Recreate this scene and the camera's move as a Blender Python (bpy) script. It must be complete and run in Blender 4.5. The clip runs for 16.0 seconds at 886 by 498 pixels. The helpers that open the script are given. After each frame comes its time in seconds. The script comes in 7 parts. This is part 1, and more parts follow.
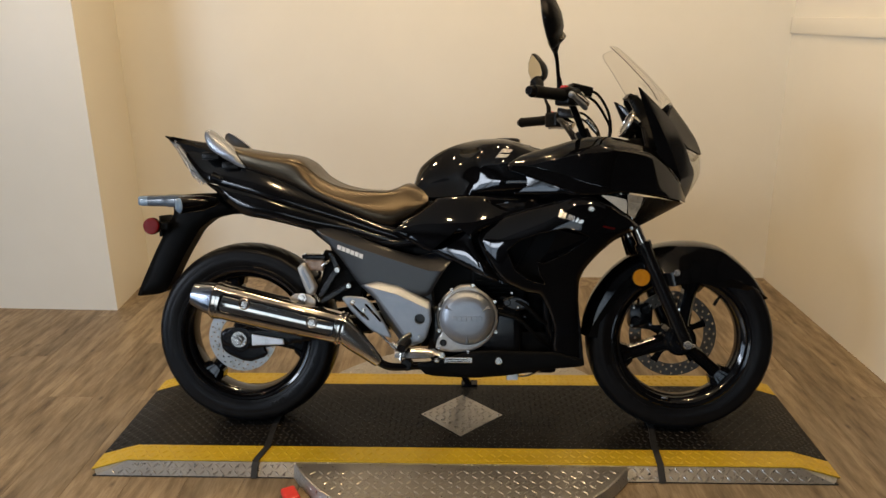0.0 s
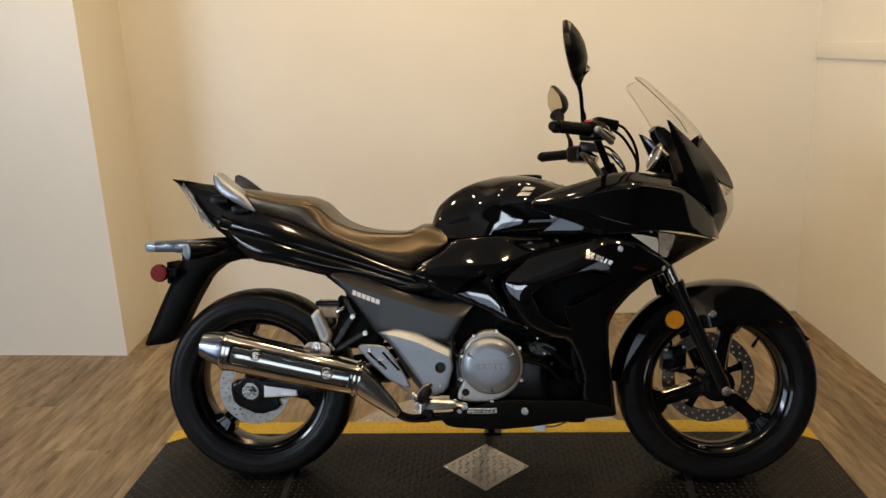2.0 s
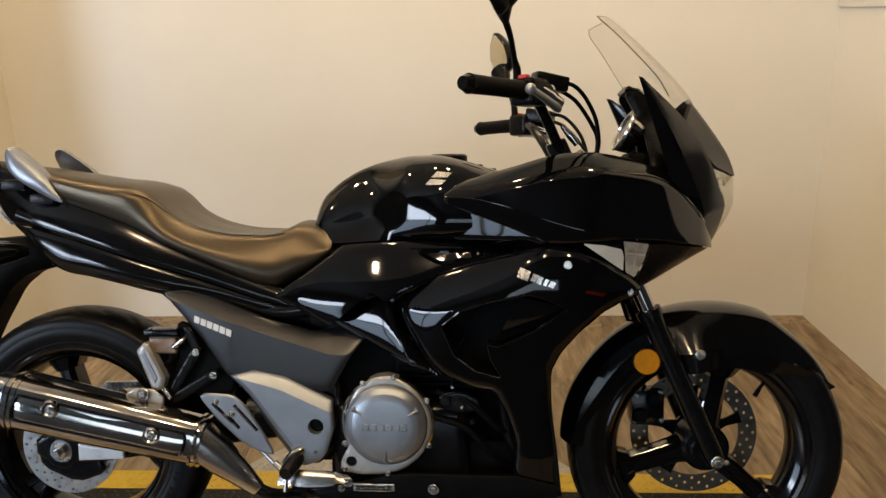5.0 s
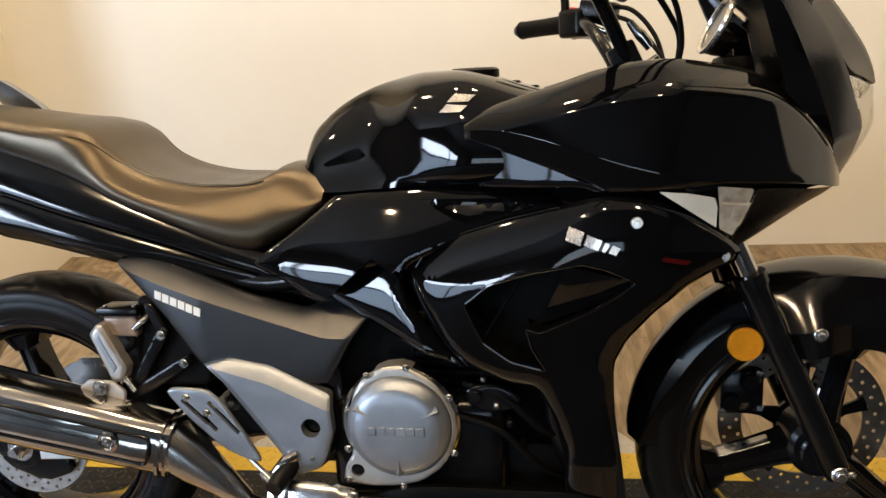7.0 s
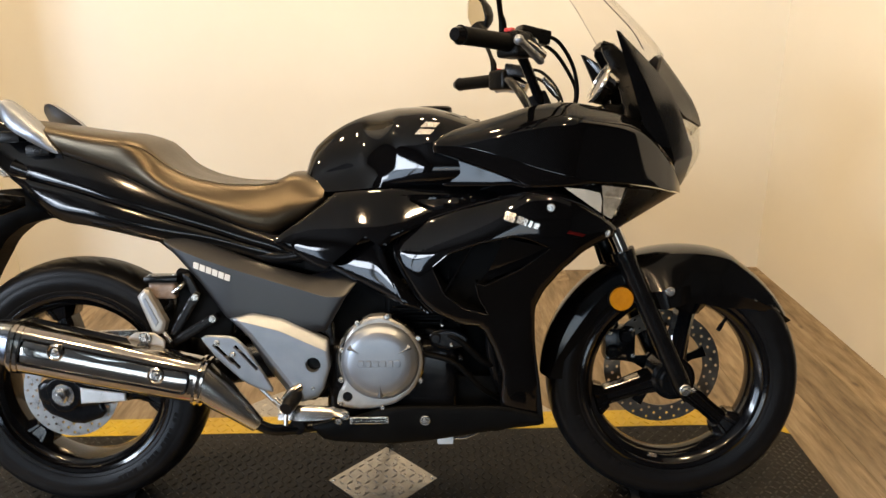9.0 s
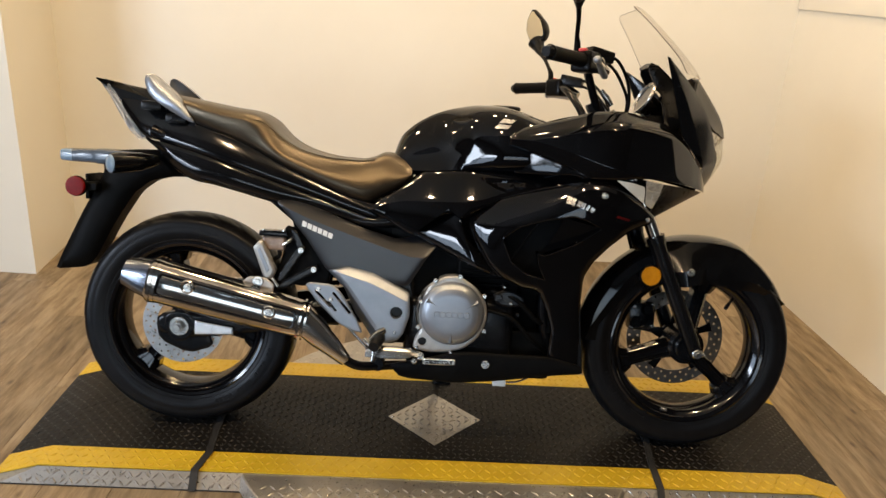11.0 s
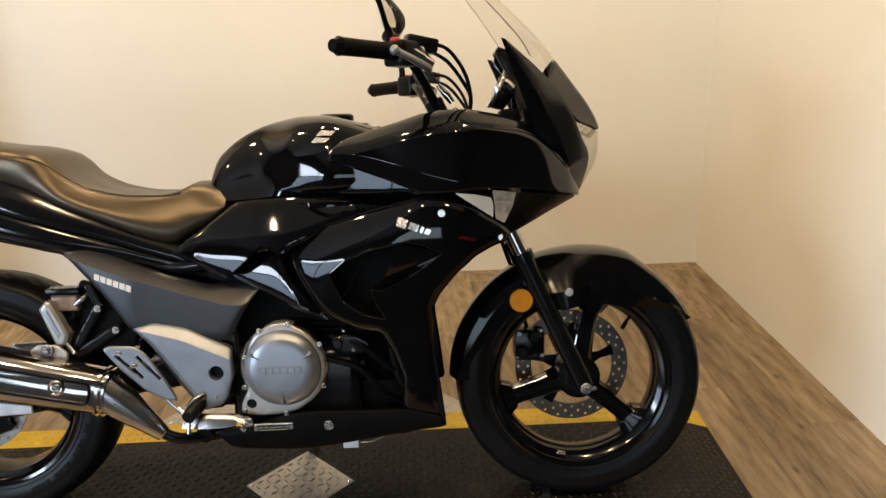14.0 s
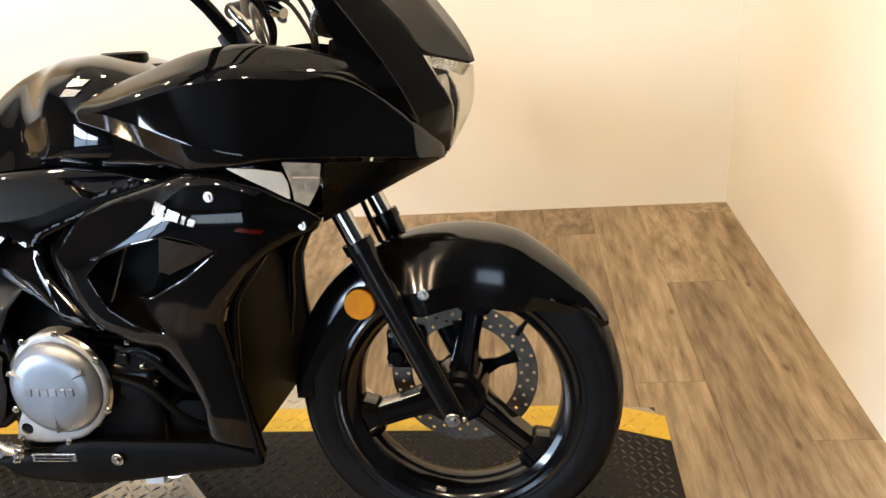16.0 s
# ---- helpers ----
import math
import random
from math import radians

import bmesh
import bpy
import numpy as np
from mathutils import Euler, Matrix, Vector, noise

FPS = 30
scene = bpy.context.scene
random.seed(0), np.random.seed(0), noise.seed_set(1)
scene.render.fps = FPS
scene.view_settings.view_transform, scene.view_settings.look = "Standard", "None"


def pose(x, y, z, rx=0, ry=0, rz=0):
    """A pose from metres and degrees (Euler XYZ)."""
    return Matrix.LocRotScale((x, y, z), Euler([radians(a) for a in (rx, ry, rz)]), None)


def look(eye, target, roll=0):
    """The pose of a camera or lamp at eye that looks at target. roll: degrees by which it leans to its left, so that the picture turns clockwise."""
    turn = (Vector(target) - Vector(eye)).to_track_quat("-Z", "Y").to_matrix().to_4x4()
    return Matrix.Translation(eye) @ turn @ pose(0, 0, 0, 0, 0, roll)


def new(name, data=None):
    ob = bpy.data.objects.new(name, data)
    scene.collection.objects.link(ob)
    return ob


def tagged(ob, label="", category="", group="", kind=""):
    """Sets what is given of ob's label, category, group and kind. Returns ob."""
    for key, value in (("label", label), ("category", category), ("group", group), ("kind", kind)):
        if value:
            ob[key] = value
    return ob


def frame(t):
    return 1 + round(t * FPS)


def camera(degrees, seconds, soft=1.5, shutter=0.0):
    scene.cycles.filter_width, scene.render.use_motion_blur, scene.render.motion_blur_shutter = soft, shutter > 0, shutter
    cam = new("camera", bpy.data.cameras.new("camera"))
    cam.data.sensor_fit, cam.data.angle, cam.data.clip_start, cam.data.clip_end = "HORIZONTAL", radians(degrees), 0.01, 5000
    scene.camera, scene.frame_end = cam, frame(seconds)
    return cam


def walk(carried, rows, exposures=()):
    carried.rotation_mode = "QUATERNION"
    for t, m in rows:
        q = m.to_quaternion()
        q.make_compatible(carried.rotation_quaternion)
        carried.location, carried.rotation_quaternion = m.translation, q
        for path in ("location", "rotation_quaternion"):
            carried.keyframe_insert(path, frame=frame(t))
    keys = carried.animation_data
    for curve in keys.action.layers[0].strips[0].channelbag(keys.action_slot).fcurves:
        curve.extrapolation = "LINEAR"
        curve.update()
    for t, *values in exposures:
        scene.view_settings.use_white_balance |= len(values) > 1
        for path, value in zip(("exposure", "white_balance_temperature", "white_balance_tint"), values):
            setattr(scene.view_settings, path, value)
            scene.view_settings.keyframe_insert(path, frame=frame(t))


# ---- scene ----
cam = camera(61.0, 16.0)
PATH = [
    (0, (-0.007, -2.297, 1.358), (-0.046, -0.388, 0.764), -0.8),
    (0.5, (0.019, -2.267, 1.359), (-0.062, -0.359, 0.765), -0.6),
    (1, (0.035, -2.241, 1.356), (-0.073, -0.332, 0.769), -0.3),
    (1.5, (0.016, -2.21, 1.362), (-0.104, -0.292, 0.809), -0.9),
    (2, (-0.027, -2.172, 1.369), (-0.102, -0.242, 0.847), -2.1),
    (2.5, (-0.054, -2.145, 1.374), (-0.024, -0.215, 0.85), -1.7),
    (3, (-0.072, -2.104, 1.368), (0.018, -0.176, 0.843), -2.2),
    (3.5, (-0.01, -1.988, 1.359), (0.079, -0.047, 0.884), -1.5),
    (4, (0.099, -1.825, 1.346), (0.068, 0.114, 0.856), -0.1),
    (4.5, (0.15, -1.686, 1.305), (0.085, 0.228, 0.729), -2.4),
    (4.7, (0.17, -1.617, 1.29), (0.12, 0.295, 0.704), -1.6),
    (6.8, (0.257, -1.102, 1.223), (0.024, 0.714, 0.417), -5.7),
    (7, (0.249, -1.109, 1.213), (0.004, 0.7, 0.395), -5.0),
    (7.5, (0.205, -1.181, 1.212), (0.077, 0.648, 0.414), -2.0),
    (8, (0.122, -1.324, 1.246), (0.145, 0.534, 0.504), -0.0),
    (8.5, (0.111, -1.451, 1.271), (0.158, 0.422, 0.571), 2.7),
    (9, (0.129, -1.614, 1.256), (0.174, 0.267, 0.575), -1.1),
    (9.2, (0.116, -1.674, 1.261), (0.114, 0.193, 0.544), -2.2),
    (11.3, (-0.135, -1.959, 1.313), (0.01, -0.085, 0.628), 4.5),
    (11.5, (-0.114, -1.959, 1.306), (0.065, -0.094, 0.606), 4.2),
    (12, (-0.035, -1.913, 1.308), (0.09, -0.035, 0.632), 1.7),
    (12.5, (0.042, -1.861, 1.301), (0.072, 0.019, 0.619), 0.1),
    (13, (0.157, -1.819, 1.297), (0.16, 0.065, 0.626), 1.1),
    (13.5, (0.237, -1.764, 1.294), (0.314, 0.114, 0.611), -1.1),
    (14, (0.317, -1.638, 1.276), (0.404, 0.238, 0.588), -1.9),
    (14.5, (0.422, -1.464, 1.236), (0.559, 0.371, 0.451), -2.7),
    (15, (0.519, -1.366, 1.214), (0.595, 0.447, 0.373), -6.5),
    (15.5, (0.701, -1.265, 1.216), (0.609, 0.537, 0.353), -5.7),
    (16, (0.838, -1.148, 1.212), (0.635, 0.624, 0.309), -5.8),
]
EXPOSURE = [(0.0, -0.18, 6370, 10), (2.0, -0.20, 6370, 10), (3.5, -0.18, 6370, 10), (4.5, -0.15, 6270, 10), (7.0, 0.48, 5970, 10), (7.5, 0.48, 6220, 10), (8.5, 0.50, 6470, 10), (9.0, 0.50, 6420, 10), (11.5, 0.32, 6270, 10), (13.0, 0.30, 6220, 10), (14.0, 0.24, 6220, 10), (15.0, 0.53, 6020, 10), (15.5, 0.63, 5970, 10), (16.0, 0.98, 5870, 10)]
walk(cam, [(t, look(eye, target, roll)) for t, eye, target, roll in PATH], EXPOSURE)

# ---- world and light ----
world = bpy.data.worlds.new("world")
scene.world = world
world.use_nodes = True
wn = world.node_tree.nodes
sky = wn.new("ShaderNodeTexSky")
sky.sky_type = "NISHITA"
sky.sun_disc = False
sky.sun_elevation, sky.sun_rotation = radians(38), radians(200)
world.node_tree.links.new(sky.outputs[0], wn["Background"].inputs[0])
wn["Background"].inputs[1].default_value = 0.10


def area_lamp(name, m, watts, colour, size, size_y=0.0, shape="RECTANGLE"):
    data = bpy.data.lights.new(name, "AREA")
    data.energy, data.color, data.shape, data.size, data.size_y = watts, colour, shape, size, size_y or size
    ob = new(name, data)
    ob.matrix_world = m
    return ob


ROOM_L, ROOM_R, ROOM_F, CEIL = -4.6, 1.615, -8.0, 2.75
SHOP_R, WALL_END = 4.4, -0.02
# daylight through the shop windows behind and beside the camera
area_lamp("window_light", look((-1.4, ROOM_F + 0.05, 1.45), (-1.4, 0, 1.45)), 60, (0.62, 0.80, 1.0), 5.0, 1.9)
for wy in (-4.45, -2.75):
    area_lamp("window_light", look((ROOM_L + 0.05, wy, 1.90), (0, wy, 1.90)), 80, (0.80, 0.88, 1.0), 1.56, 0.66)
    area_lamp("window_light", look((ROOM_L + 0.05, wy, 0.87), (0, wy, 0.87)), 30, (0.60, 0.77, 1.0), 1.56, 1.20)
WARM = (1.0, 0.70, 0.38)
LAMPS = [(-2.45, 0.45), (-1.45, 0.60), (-0.45, 0.70), (0.12, 0.70), (1.05, 0.60), (-0.95, -1.15), (-0.05, -1.25), (0.9, -1.15)]
LAMP_W = [10, 10, 10, 10, 10.5, 17, 17, 17]


# ---- materials ----
def tree(name):
    mat = bpy.data.materials.new(name)
    mat.use_nodes = True
    nt = mat.node_tree
    return mat, nt, nt.nodes["Principled BSDF"]


def link(nt, a, b):
    nt.links.new(a, b)


def coords(nt, scale=(1, 1, 1), rot=(0, 0, 0)):
    tc, mp = nt.nodes.new("ShaderNodeTexCoord"), nt.nodes.new("ShaderNodeMapping")
    mp.inputs["Scale"].default_value, mp.inputs["Rotation"].default_value = scale, rot
    link(nt, tc.outputs["Object"], mp.inputs[0])
    return mp.outputs[0]


def noise_tex(nt, vec, scale, detail=4, rough=0.55):
    n = nt.nodes.new("ShaderNodeTexNoise")
    n.inputs["Scale"].default_value, n.inputs["Detail"].default_value, n.inputs["Roughness"].default_value = scale, detail, rough
    link(nt, vec, n.inputs["Vector"])
    return n.outputs["Fac"]


def ramp(nt, fac, stops):
    r = nt.nodes.new("ShaderNodeValToRGB")
    el = r.color_ramp.elements
    while len(el) < len(stops):
        el.new(0.5)
    for e, (p, c) in zip(el, stops):
        e.position, e.color = p, (*c, 1) if len(c) == 3 else c
    link(nt, fac, r.inputs[0])
    return r.outputs[0]


def mix(nt, fac, a, b, kind="MIX"):
    m = nt.nodes.new("ShaderNodeMix")
    m.data_type, m.blend_type = "RGBA", kind
    for v, s in ((fac, m.inputs[0]), (a, m.inputs[6]), (b, m.inputs[7])):
        if isinstance(v, (int, float)):
            s.default_value = v
        elif isinstance(v, tuple):
            s.default_value = (*v, 1)
        else:
            link(nt, v, s)
    return m.outputs[2]


def bump(nt, bsdf, height, strength, distance):
    b = nt.nodes.new("ShaderNodeBump")
    b.inputs["Strength"].default_value, b.inputs["Distance"].default_value = strength, distance
    link(nt, height, b.inputs["Height"])
    link(nt, b.outputs[0], bsdf.inputs["Normal"])


def surface(name, dark, light, rough, scale=40, metal=0.0, rough_var=0.1, bump_s=0.0, bump_scale=400, coat=0.0, spec=0.5, sheen=(1, 1, 1)):
    """A plain surface with a broad variation, fine grain in its gloss and an optional fine relief."""
    mat, nt, b = tree(name)
    vec = coords(nt)
    broad = noise_tex(nt, vec, scale, 5)
    link(nt, ramp(nt, broad, [(0.3, dark), (0.72, light)]), b.inputs["Base Color"])
    fine = noise_tex(nt, vec, scale * 9, 3)
    link(nt, ramp(nt, mix(nt, 0.5, broad, fine), [(0.3, (rough - rough_var,) * 3), (0.7, (rough + rough_var,) * 3)]), b.inputs["Roughness"])
    b.inputs["Metallic"].default_value, b.inputs["Coat Weight"].default_value = metal, coat
    b.inputs["Coat Roughness"].default_value = 0.03
    b.inputs["Specular IOR Level"].default_value = spec
    b.inputs["Specular Tint"].default_value = (*sheen, 1)
    if bump_s:
        bump(nt, b, noise_tex(nt, vec, bump_scale, 3), bump_s, 0.001)
    return mat


GLOSS = surface("gloss_black_paint", (0.0014, 0.0014, 0.0016), (0.0020, 0.0020, 0.0024), 0.050, 12, rough_var=0.02, spec=0.37)
SATIN = surface("satin_black_plastic", (0.0025, 0.0025, 0.0026), (0.0042, 0.0042, 0.0044), 0.30, 30, rough_var=0.06, bump_s=0.10, bump_scale=900, spec=0.15)
MATTE = surface("matte_black_plastic", (0.0014, 0.0014, 0.0014), (0.0030, 0.0030, 0.0029), 0.5, 30, rough_var=0.08, bump_s=0.25, bump_scale=700, spec=0.06)
GREY = surface("dark_grey_side_plastic", (0.0065, 0.0070, 0.0085), (0.0095, 0.0100, 0.0120), 0.30, 25, rough_var=0.03, bump_s=0.10, bump_scale=1200, spec=0.60)
VINYL = surface("black_seat_vinyl", (0.0050, 0.0038, 0.0026), (0.0085, 0.0064, 0.0044), 0.36, 22, rough_var=0.05, bump_s=0.25, bump_scale=520, spec=1.0, sheen=(1.0, 0.80, 0.54))
RUBBER = surface("tyre_rubber", (0.0035, 0.0035, 0.0038), (0.0060, 0.0060, 0.0066), 0.36, 26, rough_var=0.07, bump_s=0.08, bump_scale=300, spec=0.14)
FRAME = surface("black_frame_enamel", (0.0026, 0.0026, 0.003), (0.0045, 0.0045, 0.005), 0.20, 30, rough_var=0.06, spec=0.24)
WHEEL = surface("gloss_black_wheel_enamel", (0.0018, 0.0018, 0.0022), (0.0034, 0.0034, 0.0040), 0.11, 20, rough_var=0.04, spec=0.50)
CHROME = surface("chrome", (0.44, 0.415, 0.38), (0.54, 0.515, 0.475), 0.125, 18, metal=1.0, rough_var=0.04)
SILVER = surface("silver_painted_alloy", (0.235, 0.255, 0.285), (0.285, 0.305, 0.335), 0.38, 24, metal=0.75, rough_var=0.07, bump_s=0.1, bump_scale=900)
CASTING = surface("cast_aluminium", (0.33, 0.32, 0.30), (0.44, 0.43, 0.41), 0.42, 30, metal=0.7, rough_var=0.08, bump_s=0.06, bump_scale=600)
STEEL = surface("brushed_steel", (0.54, 0.53, 0.51), (0.60, 0.59, 0.57), 0.24, 40, metal=1.0, rough_var=0.04)
# darker copy of the disc steel: the far disc's shade put into its colour
DISC_SHADED = surface("shaded_front_disc_steel", (0.10, 0.09, 0.075), (0.15, 0.135, 0.115), 0.38, 60, metal=0.8, rough_var=0.08)
ENDCAP = surface("heat_blued_steel", (0.15, 0.165, 0.20), (0.22, 0.235, 0.27), 0.22, 30, metal=1.0, rough_var=0.05)
DISC = surface("brake_disc_steel", (0.36, 0.36, 0.35), (0.46, 0.46, 0.45), 0.32, 60, metal=0.9, rough_var=0.08)
NOSE_SATIN = surface("satin_black_nose_paint", (0.006, 0.0058, 0.0056), (0.010, 0.0096, 0.0092), 0.20, 20, rough_var=0.04, bump_s=0.03, bump_scale=900, spec=0.42)
FENDER = surface("semi_gloss_black_plastic", (0.0020, 0.0020, 0.0022), (0.0034, 0.0034, 0.0036), 0.13, 20, rough_var=0.04, spec=0.36)
RED = surface("dark_red_reflector", (0.11, 0.002, 0.002), (0.16, 0.004, 0.003), 0.22, 60, rough_var=0.04, bump_s=0.25, bump_scale=500, spec=0.15)
AMBER = surface("amber_reflector", (0.36, 0.145, 0.003), (0.44, 0.185, 0.004), 0.30, 90, rough_var=0.05, bump_s=0.3, bump_scale=500, spec=0.15)
WHITE = surface("off_white_print", (0.62, 0.62, 0.60), (0.70, 0.70, 0.68), 0.4, 30)
BADGE = surface("silver_badge", (0.62, 0.60, 0.56), (0.74, 0.72, 0.68), 0.25, 30, metal=0.8)
REDPRINT = surface("red_print", (0.030, 0.002, 0.002), (0.042, 0.003, 0.003), 0.16, 30, spec=0.3)
REDPAINT = surface("red_enamel", (0.55, 0.03, 0.025), (0.64, 0.045, 0.035), 0.4, 30)
SMOKE = surface("brown_reservoir_plastic", (0.16, 0.11, 0.08), (0.26, 0.19, 0.14), 0.25, 60)
CEILING = surface("ceiling_paint", (0.80, 0.77, 0.71), (0.84, 0.81, 0.75), 0.8, 3, bump_s=0.3, bump_scale=120)
UNSEEN_FLOOR = surface("unseen_dark_grey_floor", (0.020, 0.019, 0.018), (0.032, 0.030, 0.028), 0.85, 8, bump_s=0.4, bump_scale=400, spec=0.1)
SHOPWALL = surface("grey_shop_wall_paint", (0.045, 0.043, 0.04), (0.06, 0.057, 0.053), 0.6, 3, bump_s=0.2, bump_scale=150)
TRIM = surface("cream_trim_paint", (0.76, 0.72, 0.64), (0.80, 0.76, 0.68), 0.4, 6)
STRAP = surface("black_webbing", (0.006, 0.006, 0.006), (0.012, 0.012, 0.012), 0.7, 60, bump_s=0.5, bump_scale=500)


def glass(name, colour, rough=0.02, alpha_like=1.0):
    mat, nt, b = tree(name)
    b.inputs["Base Color"].default_value = (*colour, 1)
    b.inputs["Roughness"].default_value = rough
    b.inputs["IOR"].default_value = 1.45
    b.inputs["Transmission Weight"].default_value = alpha_like
    return mat


def sheet_glass(name, tint):
    """A thin clear sheet: straight through, with gloss that grows towards grazing angles."""
    mat, nt, b = tree(name)
    clear, gloss, layer, power, scale, mixer = (nt.nodes.new(k) for k in ("ShaderNodeBsdfTransparent", "ShaderNodeBsdfGlossy", "ShaderNodeLayerWeight", "ShaderNodeMath", "ShaderNodeMath", "ShaderNodeMixShader"))
    clear.inputs[0].default_value = (*tint, 1)
    gloss.inputs["Roughness"].default_value = 0.02
    layer.inputs["Blend"].default_value = 0.5
    power.operation, scale.operation = "POWER", "MULTIPLY_ADD"
    power.inputs[1].default_value, scale.inputs[1].default_value, scale.inputs[2].default_value = 5, 0.5, 0.015
    link(nt, layer.outputs["Facing"], power.inputs[0])
    link(nt, power.outputs[0], scale.inputs[0])
    link(nt, scale.outputs[0], mixer.inputs[0])
    link(nt, clear.outputs[0], mixer.inputs[1])
    link(nt, gloss.outputs[0], mixer.inputs[2])
    link(nt, mixer.outputs[0], nt.nodes["Material Output"].inputs[0])
    return mat


CLEAR = sheet_glass("clear_polycarbonate", (0.975, 0.968, 0.955))
LENS_CLEAR = sheet_glass("clear_lamp_cover", (0.93, 0.93, 0.915))
TINTED = surface("dark_screen_edge", (0.06, 0.045, 0.04), (0.09, 0.07, 0.06), 0.3, 30)
SMOKED = surface("blue_grey_indicator_lens", (0.050, 0.066, 0.088), (0.070, 0.088, 0.112), 0.18, 60, rough_var=0.04)
PALE = surface("pale_blue_lens", (0.15, 0.215, 0.285), (0.20, 0.27, 0.34), 0.16, 60, rough_var=0.04)
REFLECTOR = surface("bright_lamp_reflector", (0.74, 0.74, 0.73), (0.84, 0.84, 0.83), 0.32, 40, metal=0.45, rough_var=0.06)
WHITE_BOWL = surface("white_lamp_reflector", (0.82, 0.82, 0.81), (0.88, 0.88, 0.87), 0.32, 40, metal=0.1, rough_var=0.06)
CRYSTAL = surface("ribbed_silver_lamp_housing", (0.42, 0.40, 0.37), (0.80, 0.78, 0.74), 0.20, 70, metal=0.35, rough_var=0.08)
LENS = glass("clear_lamp_lens", (0.95, 0.95, 0.94), 0.06, 0.85)
MIRROR, _, _b = tree("mirror_glass")
_b.inputs["Metallic"].default_value, _b.inputs["Roughness"].default_value = 1.0, 0.02
_b.inputs["Base Color"].default_value = (0.82, 0.82, 0.80, 1)
GLOW, _nt, _b = tree("lamp_glow")
_b.inputs["Emission Color"].default_value, _b.inputs["Emission Strength"].default_value = (1.0, 0.80, 0.55, 1), 14


def wall_material():
    mat, nt, b = tree("cream_wall_paint")
    vec = coords(nt)
    broad, mid = noise_tex(nt, vec, 0.9, 4), noise_tex(nt, vec, 6, 5)
    link(nt, ramp(nt, mix(nt, 0.4, broad, mid), [(0.3, (0.715, 0.680, 0.585)), (0.7, (0.755, 0.722, 0.630))]), b.inputs["Base Color"])
    link(nt, ramp(nt, mid, [(0.3, (0.36,) * 3), (0.7, (0.44,) * 3)]), b.inputs["Roughness"])
    bump(nt, b, noise_tex(nt, vec, 260, 3), 0.12, 0.001)
    return mat


WALL = wall_material()


def plank_material():
    mat, nt, b = tree("oak_look_vinyl_plank")
    info = nt.nodes.new("ShaderNodeObjectInfo")
    vec0 = coords(nt)
    off = nt.nodes.new("ShaderNodeVectorMath")
    off.operation = "MULTIPLY_ADD"
    comb = nt.nodes.new("ShaderNodeCombineXYZ")
    for i in range(3):
        link(nt, info.outputs["Random"], comb.inputs[i])
    off.inputs[1].default_value = (37, 61, 23)
    link(nt, comb.outputs[0], off.inputs[0])
    link(nt, vec0, off.inputs[2])
    st = nt.nodes.new("ShaderNodeMapping")
    st.inputs["Scale"].default_value = (11, 1.5, 1)
    link(nt, off.outputs[0], st.inputs[0])
    grain = noise_tex(nt, st.outputs[0], 3.2, 7, 0.62)
    st2 = nt.nodes.new("ShaderNodeMapping")
    st2.inputs["Scale"].default_value = (5, 1.6, 1)
    link(nt, off.outputs[0], st2.inputs[0])
    cloud = noise_tex(nt, st2.outputs[0], 1.5, 4, 0.5)
    fine = nt.nodes.new("ShaderNodeMapping")
    fine.inputs["Scale"].default_value = (60, 3, 1)
    link(nt, off.outputs[0], fine.inputs[0])
    hair = noise_tex(nt, fine.outputs[0], 5, 4, 0.6)
    base = ramp(nt, grain, [(0.28, (0.112, 0.080, 0.047)), (0.44, (0.205, 0.157, 0.099)), (0.58, (0.285, 0.228, 0.150)), (0.76, (0.355, 0.292, 0.205))])
    tone = ramp(nt, info.outputs["Random"], [(0.0, (0.80, 0.78, 0.76)), (0.5, (1.0, 0.98, 0.95)), (1.0, (1.14, 1.10, 1.05))])
    col = mix(nt, 1.0, base, tone, "MULTIPLY")
    col = mix(nt, 0.55, col, ramp(nt, cloud, [(0.3, (0.58, 0.56, 0.54)), (0.7, (1.22, 1.20, 1.18))]), "MULTIPLY")
    col = mix(nt, 0.35, col, ramp(nt, hair, [(0.35, (0.6, 0.58, 0.55)), (0.65, (1.1, 1.1, 1.1))]), "MULTIPLY")
    vor = nt.nodes.new("ShaderNodeTexVoronoi")
    vor.inputs["Scale"].default_value = 4.5
    kn = nt.nodes.new("ShaderNodeMapping")
    kn.inputs["Scale"].default_value = (2.2, 1, 1)
    link(nt, off.outputs[0], kn.inputs[0])
    link(nt, kn.outputs[0], vor.inputs["Vector"])
    col = mix(nt, ramp(nt, vor.outputs["Distance"], [(0.03, (0.75,) * 3), (0.11, (0.0,) * 3)]), col, (0.055, 0.034, 0.020))
    link(nt, col, b.inputs["Base Color"])
    link(nt, ramp(nt, grain, [(0.3, (0.56,) * 3), (0.7, (0.44,) * 3)]), b.inputs["Roughness"])
    b.inputs["Specular IOR Level"].default_value = 0.35
    bump(nt, b, hair, 0.25, 0.0006)
    return mat


PLANK = plank_material()


